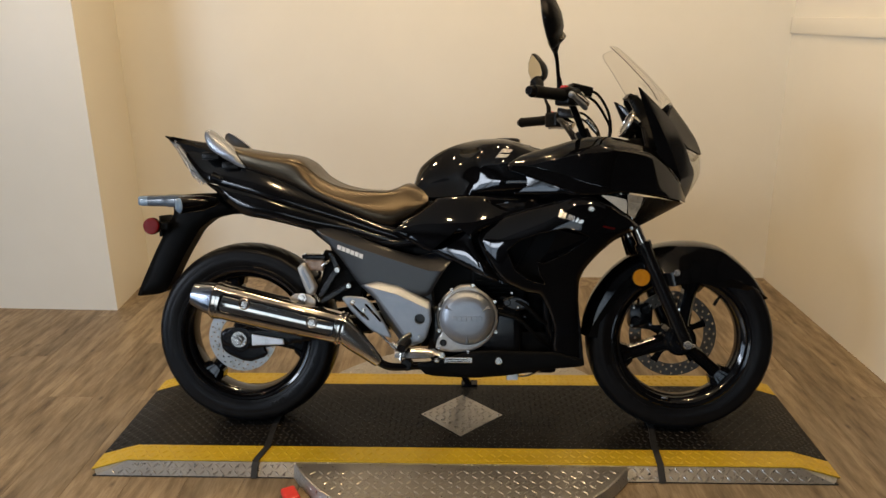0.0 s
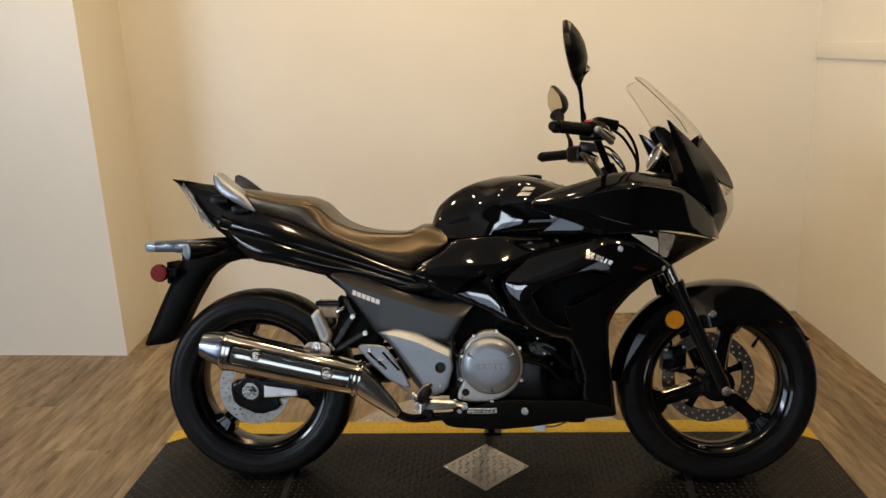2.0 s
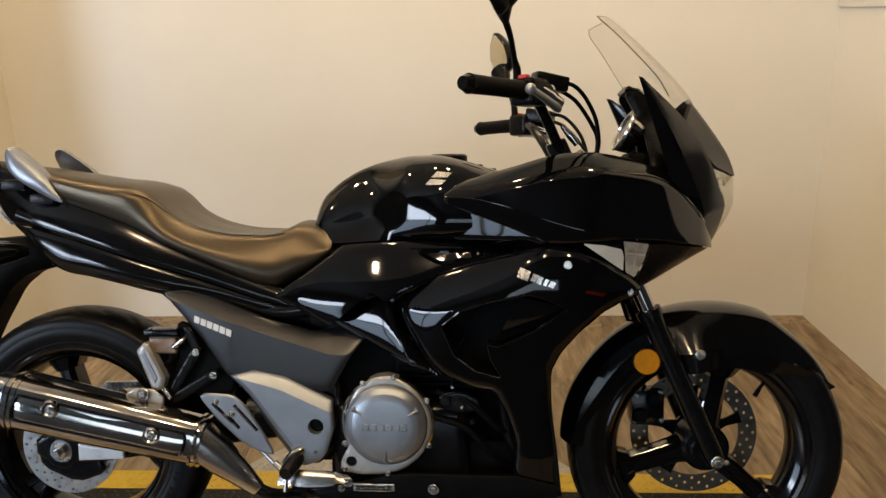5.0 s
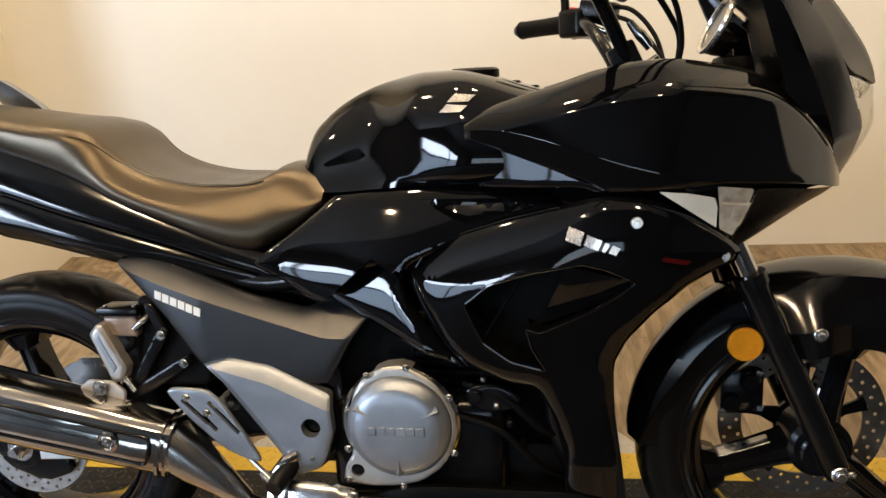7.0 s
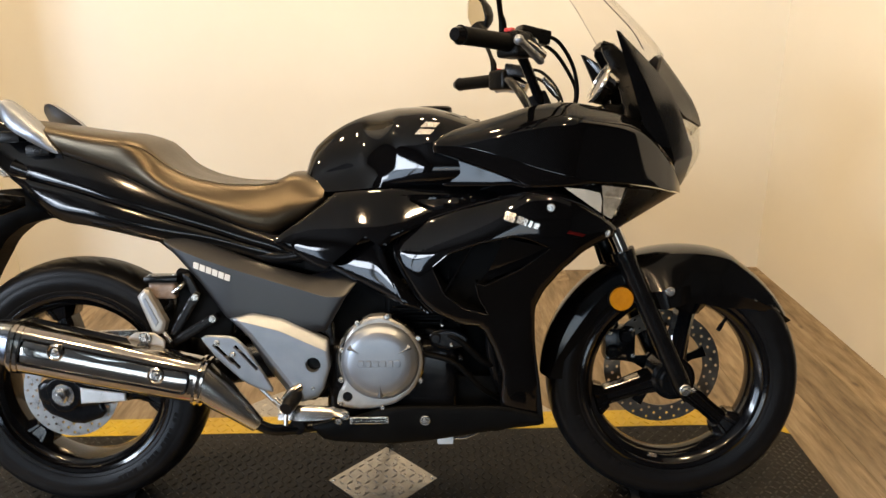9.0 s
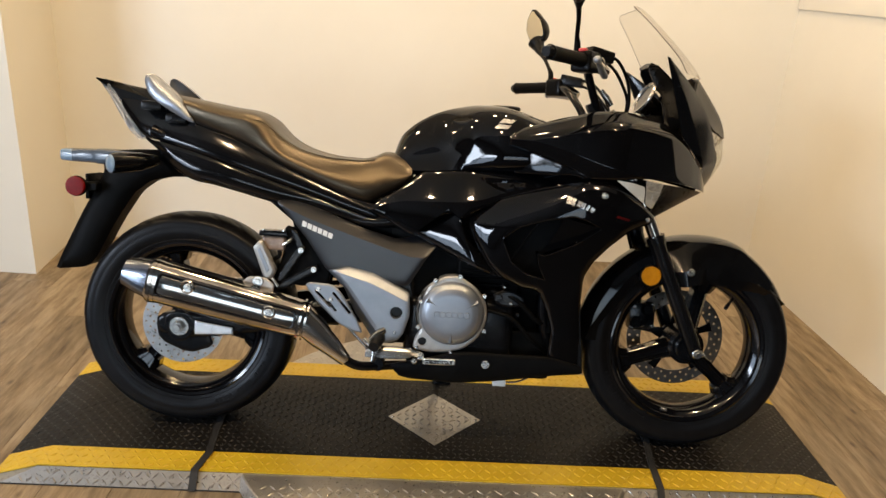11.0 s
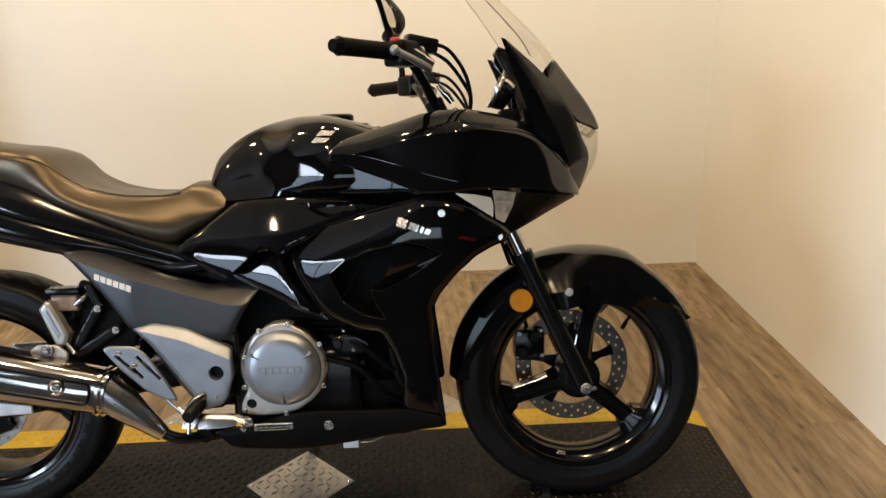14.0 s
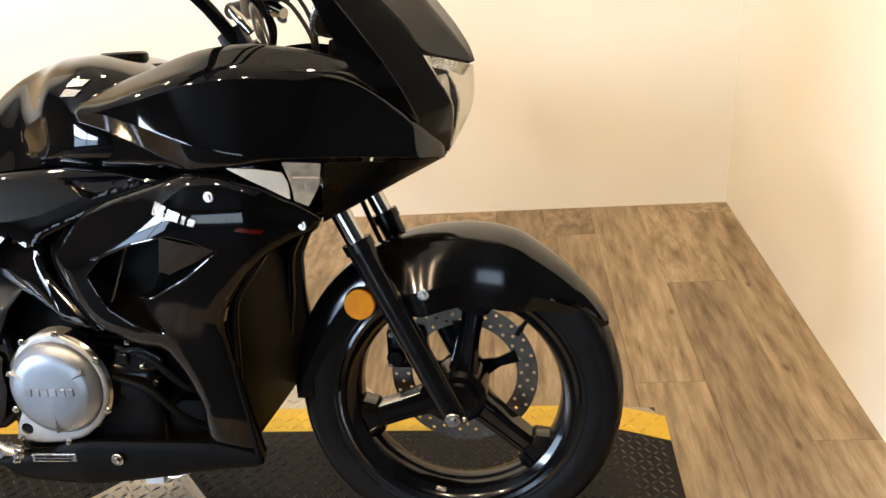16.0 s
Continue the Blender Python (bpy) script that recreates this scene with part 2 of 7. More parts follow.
def painted_plate(name, dark, light, wear, rough, metal, spec=0.5, wear_at=(0.62, 0.74)):
    """Paint on chequer plate, scuffed to bare metal and dusted; on the black treads the scuffs also paint in glints."""
    mat, nt, b = tree(name)
    vec = coords(nt)
    broad, grit = noise_tex(nt, vec, 7, 6, 0.65), noise_tex(nt, vec, 90, 4, 0.6)
    col = ramp(nt, broad, [(0.3, dark), (0.7, light)])
    spot = ramp(nt, mix(nt, 0.6, broad, grit), [(wear_at[0], (0,) * 3), (wear_at[1], (1,) * 3)])
    link(nt, mix(nt, spot, col, wear), b.inputs["Base Color"])
    link(nt, ramp(nt, grit, [(0.3, (rough - 0.08,) * 3), (0.7, (rough + 0.1,) * 3)]), b.inputs["Roughness"])
    b.inputs["Metallic"].default_value, b.inputs["Specular IOR Level"].default_value = metal, spec
    return mat


DECK_BLACK = painted_plate("black_deck_paint", (0.0048, 0.0044, 0.004), (0.0085, 0.0078, 0.007), (0.024, 0.021, 0.018), 0.42, 0.0, 0.16)
# paler base and specks: tread-top wear plus glints painted into the colour
TREAD_BLACK = painted_plate("worn_glinting_black_tread_paint", (0.007, 0.0062, 0.0055), (0.013, 0.0115, 0.010), (0.085, 0.072, 0.058), 0.34, 0.0, 0.36, (0.54, 0.68))
YELLOW = painted_plate("yellow_safety_paint", (0.46, 0.30, 0.010), (0.58, 0.39, 0.016), (0.28, 0.19, 0.03), 0.38, 0.0)
PLATE = painted_plate("bare_chequer_plate", (0.34, 0.32, 0.29), (0.48, 0.46, 0.42), (0.17, 0.15, 0.125), 0.33, 0.80, 0.5, (0.55, 0.70))


# ---- mesh helpers ----
def finish(name, bm, mat, parent=None, label="", sharp=38):
    bmesh.ops.recalc_face_normals(bm, faces=bm.faces)
    me = bpy.data.meshes.new(name)
    bm.to_mesh(me)
    bm.free()
    me.materials.append(mat)
    me.polygons.foreach_set("use_smooth", [True] * len(me.polygons))
    me.set_sharp_from_angle(angle=radians(sharp))
    ob = new(name, me)
    if parent is not None:
        ob.parent = parent
    if label:
        ob["label"] = label
    return ob


def part(name, bm, mat, parent, label="", sharp=38):
    return finish(name, bm, mat, parent, label, sharp)


def box(lo, hi, bevel=0.0, seg=2, bm=None, m=None):
    bm = bm or bmesh.new()
    lo, hi = Vector(lo), Vector(hi)
    made = bmesh.ops.create_cube(bm, size=1)["verts"]
    for v in made:
        v.co = Vector((lo[i] + (v.co[i] + 0.5) * (hi[i] - lo[i]) for i in range(3)))
    if bevel:
        edges = {e for v in made for e in v.link_edges}
        made = bmesh.ops.bevel(bm, geom=list(edges), offset=bevel, segments=seg, profile=0.6, affect="EDGES")["verts"] or made
    if m is not None:
        bmesh.ops.transform(bm, matrix=m, verts=[v for v in bm.verts] if bm.verts else [])
    return bm


def rings(bm, loops, close=True, caps=True):
    """Skin a row of loops of equal length."""
    rows = [[bm.verts.new(p) for p in loop] for loop in loops]
    n = len(rows[0])
    for a, b in zip(rows, rows[1:]):
        for i in range(n if close else n - 1):
            j = (i + 1) % n
            bm.faces.new((a[i], a[j], b[j], b[i]))
    if caps and close:
        bm.faces.new(rows[0])
        bm.faces.new(rows[-1])
    return bm


def smooth_path(points, steps=6):
    """Catmull-Rom through the points."""
    pts = [Vector(p) for p in points]
    ext = [2 * pts[0] - pts[1], *pts, 2 * pts[-1] - pts[-2]]
    out = []
    for i in range(1, len(ext) - 2):
        a, b, c, d = ext[i - 1 : i + 3]
        for s in range(steps):
            t = s / steps
            out.append(0.5 * (2 * b + (c - a) * t + (2 * a - 5 * b + 4 * c - d) * t * t + (3 * b - a - 3 * c + d) * t**3))
    return [*out, pts[-1]]


def tube(points, radius, sides=12, steps=6, bm=None, flat=1.0):
    """A round bar along a smooth path; radius may be a list, one for each given point."""
    bm = bm or bmesh.new()
    path = smooth_path(points, steps) if len(points) > 2 else [Vector(p) for p in points]
    n = len(path)
    radii = radius if isinstance(radius, (list, tuple)) else [radius] * len(points)
    loops, up = [], None
    for i, p in enumerate(path):
        way = (path[min(i + 1, n - 1)] - path[max(i - 1, 0)]).normalized()
        if up is None:
            up = way.orthogonal().normalized()
        up = (up - way * up.dot(way)).normalized()
        side = way.cross(up)
        f = i / (n - 1) * (len(radii) - 1)
        k = min(int(f), len(radii) - 2)
        r = radii[k] + (radii[k + 1] - radii[k]) * (f - k)
        loops.append([p + r * (math.cos(a) * up + flat * math.sin(a) * side) for a in (2 * math.pi * j / sides for j in range(sides))])
    return rings(bm, loops)


def lathe(profile, centre, sides=72, bm=None, closed=False):
    """Turn (y, r) points about an axis along y through the centre (x, z)."""
    bm = bm or bmesh.new()
    cx, cz = centre
    loops = []
    for i in range(sides):
        a = 2 * math.pi * i / sides
        loops.append([(cx + r * math.cos(a), y, cz + r * math.sin(a)) for y, r in profile])
    rows = [[bm.verts.new(p) for p in loop] for loop in loops]
    n = len(profile)
    for i in range(sides):
        a, b = rows[i], rows[(i + 1) % sides]
        for j in range(n if closed else n - 1):
            k = (j + 1) % n
            bm.faces.new((a[j], a[k], b[k], b[j]))
    return bm


def drum(centre, r, y0, y1, bevel=0.0, sides=32, bm=None):
    """A solid disc along y with a chamfered rim."""
    bm = bm or bmesh.new()
    s = 1 if y1 > y0 else -1
    b = bevel
    cx, cz = centre
    prof = [(y0, r - b), (y0 + s * b, r), (y1 - s * b, r), (y1, r - b)] if b else [(y0, r), (y1, r)]
    return rings(bm, [[(cx + q * math.cos(a), y, cz + q * math.sin(a)) for a in (2 * math.pi * j / sides for j in range(sides))] for y, q in prof])


def bolt(x, z, y, r=0.008, h=0.006, bm=None):
    """A domed bolt head that looks out along -y."""
    bm = drum((x, z), r, y, y - h * 0.5, 0.0015, 16, bm)
    return drum((x, z), r * 0.55, y - h * 0.5, y - h, 0.001, 6, bm)


def inside(p, poly):
    x, z = p
    hit = False
    for (x1, z1), (x2, z2) in zip(poly, [*poly[1:], poly[0]]):
        if (z1 > z) != (z2 > z) and x < (x2 - x1) * (z - z1) / (z2 - z1) + x1:
            hit = not hit
    return hit


def rim_distance(p, poly):
    best = 1e9
    for a, b in zip(poly, [*poly[1:], poly[0]]):
        ax, az, dx, dz = a[0], a[1], b[0] - a[0], b[1] - a[1]
        t = max(0.0, min(1.0, ((p[0] - ax) * dx + (p[1] - az) * dz) / (dx * dx + dz * dz + 1e-12)))
        best = min(best, math.hypot(p[0] - ax - t * dx, p[1] - az - t * dz))
    return best


def rounded(poly, cut=0.35):
    """Soften a polygon's corners once (Chaikin)."""
    out = []
    for a, b in zip(poly, [*poly[1:], poly[0]]):
        out += [(a[0] + (b[0] - a[0]) * cut * 0.6, a[1] + (b[1] - a[1]) * cut * 0.6), (b[0] - (b[0] - a[0]) * cut * 0.6, b[1] - (b[1] - a[1]) * cut * 0.6)]
    return out


def inset(poly, d):
    """Move each corner inwards by d."""
    area = sum(a[0] * b[1] - b[0] * a[1] for a, b in zip(poly, [*poly[1:], poly[0]]))
    sg = 1 if area > 0 else -1
    out = []
    for a, b, c in zip([poly[-1], *poly[:-1]], poly, [*poly[1:], poly[0]]):
        n1, n2 = Vector((-(b[1] - a[1]), b[0] - a[0])).normalized() * sg, Vector((-(c[1] - b[1]), c[0] - b[0])).normalized() * sg
        m = n1 + n2
        k = 2 / max(0.5, m.dot(m))
        out.append((b[0] + m.x * d * k, b[1] + m.y * d * k))
    return out


def ring_points(x, z, r, n=14):
    return [(x + r * math.cos(2 * math.pi * i / n), z + r * math.sin(2 * math.pi * i / n)) for i in range(n)]


def split_edges(poly, step):
    out = []
    for a, b in zip(poly, [*poly[1:], poly[0]]):
        n = max(1, int(math.hypot(b[0] - a[0], b[1] - a[1]) / step))
        out += [(a[0] + (b[0] - a[0]) * i / n, a[1] + (b[1] - a[1]) * i / n) for i in range(n)]
    return out


def triangles(outline, holes=(), step=0.0, extra=()):
    """Fill an outline with holes by triangles, with a grid of points inside where step is given."""
    from mathutils.geometry import delaunay_2d_cdt

    verts, edges = [], []
    for loop in (outline, *holes):
        k = len(verts)
        verts += [Vector(p) for p in loop]
        edges += [(k + i, k + (i + 1) % len(loop)) for i in range(len(loop))]
    for line in extra:
        k = len(verts)
        verts += [Vector(p) for p in line]
        edges += [(k + i, k + i + 1) for i in range(len(line) - 1)]
    if step:
        xs, zs = [p[0] for p in outline], [p[1] for p in outline]
        for i in range(int((max(xs) - min(xs)) / step) + 1):
            for j in range(int((max(zs) - min(zs)) / step) + 1):
                p = (min(xs) + (i + 0.5 * (j % 2)) * step, min(zs) + j * step)
                if inside(p, outline) and rim_distance(p, outline) > step * 0.45:
                    verts.append(Vector(p))
    vs, _, fs, *_ = delaunay_2d_cdt(verts, edges, [], 0, 1e-5)
    keep = []
    for f in fs:
        c = (sum(vs[i].x for i in f) / 3, sum(vs[i].y for i in f) / 3)
        if inside(c, outline) and not any(inside(c, h) for h in holes):
            keep.append(f)
    return [(v.x, v.y) for v in vs], keep


def slab(outline, depth, front, back, holes=(), step=0.0, extra=(), bm=None, mirror=False):
    """A sheet over an outline in the x-z plane. front and back give y at (x, z, distance to the rim)."""
    bm = bm or bmesh.new()
    pts, faces = triangles(outline, holes, step, extra)
    used = sorted({i for f in faces for i in f})
    s = -1 if mirror else 1
    fv, bv = {}, {}
    for i in used:
        x, z = pts[i]
        d = rim_distance((x, z), outline)
        fv[i] = bm.verts.new((x, s * front(x, z, d), z))
        bv[i] = bm.verts.new((x, s * back(x, z, d), z))
    count = {}
    for f in faces:
        bm.faces.new([fv[i] for i in f])
        bm.faces.new([bv[i] for i in reversed(f)])
        for a, b in zip(f, (*f[1:], f[0])):
            key = (min(a, b), max(a, b))
            count[key] = count.get(key, 0) + 1
    for (a, b), n in count.items():
        if n == 1:
            bm.faces.new((fv[a], fv[b], bv[b], bv[a]))
    return bm


def panel(outline, yfun, thick=0.012, pillow=0.012, width=0.014, holes=(), step=0.014, features=(), extra=(), corner=0.3, bm=None, mirror=False):
    """A moulded body panel: y = yfun(x, z) at its middle, rolled inwards at the rim; features are (polygon, depth, width of slope)."""
    out = split_edges(rounded(outline, corner) if corner else list(outline), step * 0.8)

    def front(x, z, d):
        y = yfun(x, z) + pillow * math.exp(-d / width)
        for poly, depth, slope in features:
            r = rim_distance((x, z), poly)
            if inside((x, z), poly):
                y += depth * min(1.0, r / slope)
        return y

    def back(x, z, d):
        return front(x, z, d) + thick

    lines = list(extra)
    for poly, _, slope in features:
        lines.append([*split_edges(poly, step * 0.7), poly[0]])
        inner = [p for p in split_edges(inset(poly, slope), step * 0.7) if inside(p, poly) and rim_distance(p, poly) > slope * 0.7]
        lines += [[a, b] for a, b in zip(inner, inner[1:]) if math.hypot(a[0] - b[0], a[1] - b[1]) < step * 1.2]
    for d in (width * 0.4, width * 1.0, width * 1.9):
        ring = inset(out, d)
        good = [inside(p, out) and rim_distance(p, out) > d * 0.85 for p in ring]
        lines += [[a, b] for a, b, u, v in zip(ring, [*ring[1:], ring[0]], good, [*good[1:], good[0]]) if u and v]
    return slab(out, thick, front, back, holes, step, lines, bm, mirror)


def plate(outline, y0, y1, holes=(), chamfer=0.0, bm=None, mirror=False):
    """A flat plate of the outline from y0 (outside) to y1."""
    if not chamfer:
        return slab(outline, 0, lambda x, z, d: y0, lambda x, z, d: y1, holes, 0, (), bm, mirror)
    out = split_edges(outline, 0.012)
    s = 1 if y1 > y0 else -1
    return slab(out, 0, lambda x, z, d: y0 + s * max(0.0, chamfer - d), lambda x, z, d: y1, holes, chamfer * 1.01, (), bm, mirror)


def lerp(table, x):
    """Straight lines through (x, value) pairs."""
    if x <= table[0][0]:
        return table[0][1]
    for (a, u), (b, v) in zip(table, table[1:]):
        if x <= b:
            return u + (v - u) * (x - a) / (b - a)
    return table[-1][1]


def soft(table, x):
    """A smooth curve through (x, value) pairs."""
    if x <= table[0][0]:
        return table[0][1]
    if x >= table[-1][0]:
        return table[-1][1]
    k = next(i for i in range(len(table) - 1) if x <= table[i + 1][0])

    def slope(i):
        if i == 0 or i == len(table) - 1:
            a, b = (table[0], table[1]) if i == 0 else (table[-2], table[-1])
            return (b[1] - a[1]) / (b[0] - a[0])
        p, q = ((table[i + j][1] - table[i + j - 1][1]) / (table[i + j][0] - table[i + j - 1][0]) for j in (0, 1))
        return 0.0 if p * q < 0 else (p + q) / 2

    (a, u), (b, v) = table[k], table[k + 1]
    h, t = b - a, (x - a) / (b - a)
    return u * (1 + 2 * t) * (1 - t) ** 2 + slope(k) * h * t * (1 - t) ** 2 + v * t * t * (3 - 2 * t) + slope(k + 1) * h * t * t * (t - 1)


def strip(top, low, yfun, x0, x1, nx=70, nz=14, thick=0.008, roll=0.010, width=0.010, folds=(), mirror=False):
    """A long moulded panel between two smooth edges; folds are further lines along which it may crease."""
    bm = bmesh.new()
    s = -1 if mirror else 1
    fronts, backs = [], []
    for i in range(nx + 1):
        x = x0 + (x1 - x0) * i / nx
        zt, zl = soft(top, x), soft(low, x)
        marks = [zl, *sorted(min(max(soft(f, x), zl + 0.002), zt - 0.002) for f in folds), zt]
        zs = [marks[0]]
        for a, b in zip(marks, marks[1:]):
            zs += [a + (b - a) * (0.5 - 0.5 * math.cos(math.pi * k / nz)) for k in range(1, nz + 1)]
        f, b_ = [], []
        for z in zs:
            d = min(z - zl, zt - z, (x - x0) * 0.8, (x1 - x) * 0.8)
            y = yfun(x, z) + roll * math.exp(-max(d, 0) / width)
            f.append(bm.verts.new((x, s * y, z)))
            b_.append(bm.verts.new((x, s * (y + thick), z)))
        fronts.append(f)
        backs.append(b_)
    n = len(fronts[0])
    for i in range(nx):
        for j in range(n - 1):
            bm.faces.new((fronts[i][j], fronts[i + 1][j], fronts[i + 1][j + 1], fronts[i][j + 1]))
            bm.faces.new((backs[i][j], backs[i][j + 1], backs[i + 1][j + 1], backs[i + 1][j]))
        for j in (0, n - 1):
            bm.faces.new((fronts[i][j], fronts[i + 1][j], backs[i + 1][j], backs[i][j]))
    for i in (0, nx):
        for j in range(n - 1):
            bm.faces.new((fronts[i][j], fronts[i][j + 1], backs[i][j + 1], backs[i][j]))
    return bm


def resample(line, n):
    """n + 1 points at even steps along a line of points."""
    pts = [Vector(p) for p in line]
    run = [0.0]
    for p, q in zip(pts, pts[1:]):
        run.append(run[-1] + (q - p).length)
    out = []
    for i in range(n + 1):
        d = run[-1] * i / n
        k = min(max(j for j in range(len(run)) if run[j] <= d + 1e-9), len(pts) - 2)
        out.append(pts[k].lerp(pts[k + 1], (d - run[k]) / max(1e-9, run[k + 1] - run[k])))
    return out


def loft(lines, n=24, across=6, thick=0.006, bow=0.0, inward=(-1, 0, 0), s=-1, curved=True, bm=None):
    """A shell over a row of guide lines; bow swells it between them; s = -1 is the right-hand side. Lines hold (x, distance from the middle, z)."""
    bm = bm or bmesh.new()
    guides = [resample(smooth_path(line, 6) if curved and len(line) > 2 else line, n) for line in lines]
    inner = Vector(inward)
    inner.y *= -s
    rows = []
    for i in range(n + 1):
        keys = [g[i] for g in guides]
        row = []
        for a, b in zip(keys, keys[1:]):
            for k in range(across):
                t = k / across
                row.append(a.lerp(b, t) + Vector((1, 0, 0)) * (bow * 4 * t * (1 - t)))
        row.append(keys[-1])
        rows.append([Vector((p.x, s * p.y, p.z)) for p in row])
    front = [[bm.verts.new(p) for p in r] for r in rows]
    back = [[bm.verts.new(p + inner * thick) for p in r] for r in rows]
    nu = len(rows[0]) - 1
    for j in range(n):
        for i in range(nu):
            bm.faces.new((front[j][i], front[j][i + 1], front[j + 1][i + 1], front[j + 1][i]))
            bm.faces.new((back[j][i], back[j + 1][i], back[j + 1][i + 1], back[j][i + 1]))
    rim = [(j, 0) for j in range(n)] + [(n, i) for i in range(nu)] + [(j, nu) for j in range(n, 0, -1)] + [(0, i) for i in range(nu, 0, -1)]
    for (a, b), (c, d) in zip(rim, [*rim[1:], rim[0]]):
        bm.faces.new((front[a][b], front[c][d], back[c][d], back[a][b]))
    return bm


def ease(t):
    t = max(0.0, min(1.0, t))
    return t * t * (3 - 2 * t)


# ---- the room ----
HIGH = 3.6

def structure(name, bm, mat, label, category):
    return tagged(finish(name, bm, mat, None, "", 30), label, category, kind="structure")


def prism(foot, z0, z1, bm=None):
    """An upright block over a plan outline."""
    bm = bm or bmesh.new()
    low, top = [bm.verts.new((x, y, z0)) for x, y in foot], [bm.verts.new((x, y, z1)) for x, y in foot]
    n = len(foot)
    bm.faces.new(low[::-1])
    bm.faces.new(top)
    for i in range(n):
        bm.faces.new((low[i], low[(i + 1) % n], top[(i + 1) % n], top[i]))
    return bm


def back_y(x):
    return 1.556 - 0.032 * x


FLOOR_END = -0.90
floor = structure("floor", box((ROOM_L, FLOOR_END, -0.05), (SHOP_R, 1.70, -0.0045)), MATTE, "dark underlay below the wood-look plank floor", "floor")
# out of view: added dark in place of planks, so the gloss panels reflect black
structure("shop_floor", box((ROOM_L, ROOM_F, -0.05), (SHOP_R, FLOOR_END - 0.001, 0.0)), UNSEEN_FLOOR, "unseen plain dark grey floor, added to keep reflections in the bodywork dark", "floor")
structure("wall_back", prism([(-1.85, back_y(-1.85)), (1.73, back_y(1.73)), (1.73, 1.80), (-1.85, 1.80)], 0, CEIL), WALL, "smooth cream painted wall behind the motorcycle", "wall")
structure("wall_right", prism([(ROOM_R, WALL_END), (ROOM_R + 0.12, WALL_END), (ROOM_R + 0.12, 1.515), (ROOM_R, 1.504)], 0, CEIL), WALL, "cream painted side wall with a trim board", "wall")
structure("wall_shop_right", prism([(SHOP_R, ROOM_F), (SHOP_R + 0.12, ROOM_F), (SHOP_R + 0.12, WALL_END + 0.15), (SHOP_R, WALL_END + 0.15)], 0, HIGH), SHOPWALL, "plain dark grey painted shop wall", "wall")
structure("wall_shop_back", prism([(ROOM_R + 0.121, WALL_END), (SHOP_R - 0.001, WALL_END), (SHOP_R - 0.001, WALL_END + 0.12), (ROOM_R + 0.121, WALL_END + 0.12)], 0, HIGH), SHOPWALL, "plain dark grey painted shop wall", "wall")
structure("wall_return", prism([(-1.672, 1.10), (-1.722, 1.80), (ROOM_L - 0.12, 1.80), (ROOM_L - 0.12, 1.30)], 0, CEIL), WALL, "cream painted wall that steps forward beside the alcove", "wall")


def holed_wall(name, axis, at, thick, lo, hi, hole, label):
    """A wall along x or y with one opening (a0, a1, z0, z1)."""
    a0, a1, z0, z1 = hole
    bm = bmesh.new()
    for p, q, r, s in ((lo, a0, 0, HIGH), (a1, hi, 0, HIGH), (a0, a1, 0, z0), (a0, a1, z1, HIGH)):
        if axis == "x":
            box((p, at - thick, r), (q, at, s), bm=bm)
        else:
            box((at - thick, p, r), (at, q, s), bm=bm)
    return structure(name, bm, SHOPWALL, label, "wall")


holed_wall("wall_front", "x", ROOM_F, 0.14, ROOM_L, SHOP_R, (-3.9, 1.1, 0.5, 2.4), "dark grey painted wall with a wide shop window")
holed_wall("wall_left", "y", ROOM_L, 0.14, ROOM_F, 1.30, (-5.3, -1.9, 0.20, 2.30), "grey painted wall with a wide window")
structure("ceiling", box((ROOM_L - 0.2, -1.5, CEIL), (ROOM_R + 0.12, 1.9, CEIL + 0.1)), CEILING, "plain off-white painted alcove ceiling", "ceiling")
structure("shop_ceiling", box((ROOM_L - 0.2, ROOM_F - 0.2, HIGH), (SHOP_R + 0.2, 0.0, HIGH + 0.1)), SHOPWALL, "dark grey painted high shop ceiling", "ceiling")
structure("ceiling_step", box((ROOM_L - 0.2, -1.5, CEIL + 0.1), (ROOM_R + 0.12, -1.44, HIGH)), SHOPWALL, "dark grey painted step in the ceiling", "ceiling")


def window(name, m, w, h, label, transom=0.0):
    """A framed window of two lights, in the x-z plane round its centre, with an optional transom at a height."""
    top = tagged(new(name), label, "window", kind="structure")
    top.matrix_world = m
    bm = bmesh.new()
    f = 0.05
    bars = [((-w / 2, -0.03, -h / 2), (w / 2, 0.03, -h / 2 + f)), ((-w / 2, -0.03, h / 2 - f), (w / 2, 0.03, h / 2)), ((-w / 2, -0.03, -h / 2 + f), (-w / 2 + f, 0.03, h / 2 - f)), ((w / 2 - f, -0.03, -h / 2 + f), (w / 2, 0.03, h / 2 - f)), ((-0.025, -0.03, -h / 2 + f), (0.025, 0.03, h / 2 - f))]
    if transom:
        bars += [((-w / 2 + f, -0.028, transom - 0.025), (-0.025, 0.028, transom + 0.025)), ((0.025, -0.028, transom - 0.025), (w / 2 - f, 0.028, transom + 0.025))]
    for lo, hi in bars:
        box(lo, hi, 0.004, 1, bm)
    part("window_frame", bm, TRIM, top)
    levels = [(-h / 2 + f, h / 2 - f)] if not transom else [(-h / 2 + f, transom - 0.025), (transom + 0.025, h / 2 - f)]
    for s in (-1, 1):
        for z0, z1 in levels:
            pane = part("pane", box((min(s * 0.025, s * (w / 2 - f)), -0.004, z0), (max(s * 0.025, s * (w / 2 - f)), 0.004, z1)), CLEAR, top)
            pane.visible_shadow = False


window("window_2", pose(-1.4, ROOM_F - 0.07, 1.45), 5.0, 1.9, "wide white-framed shop window with two clear panes")
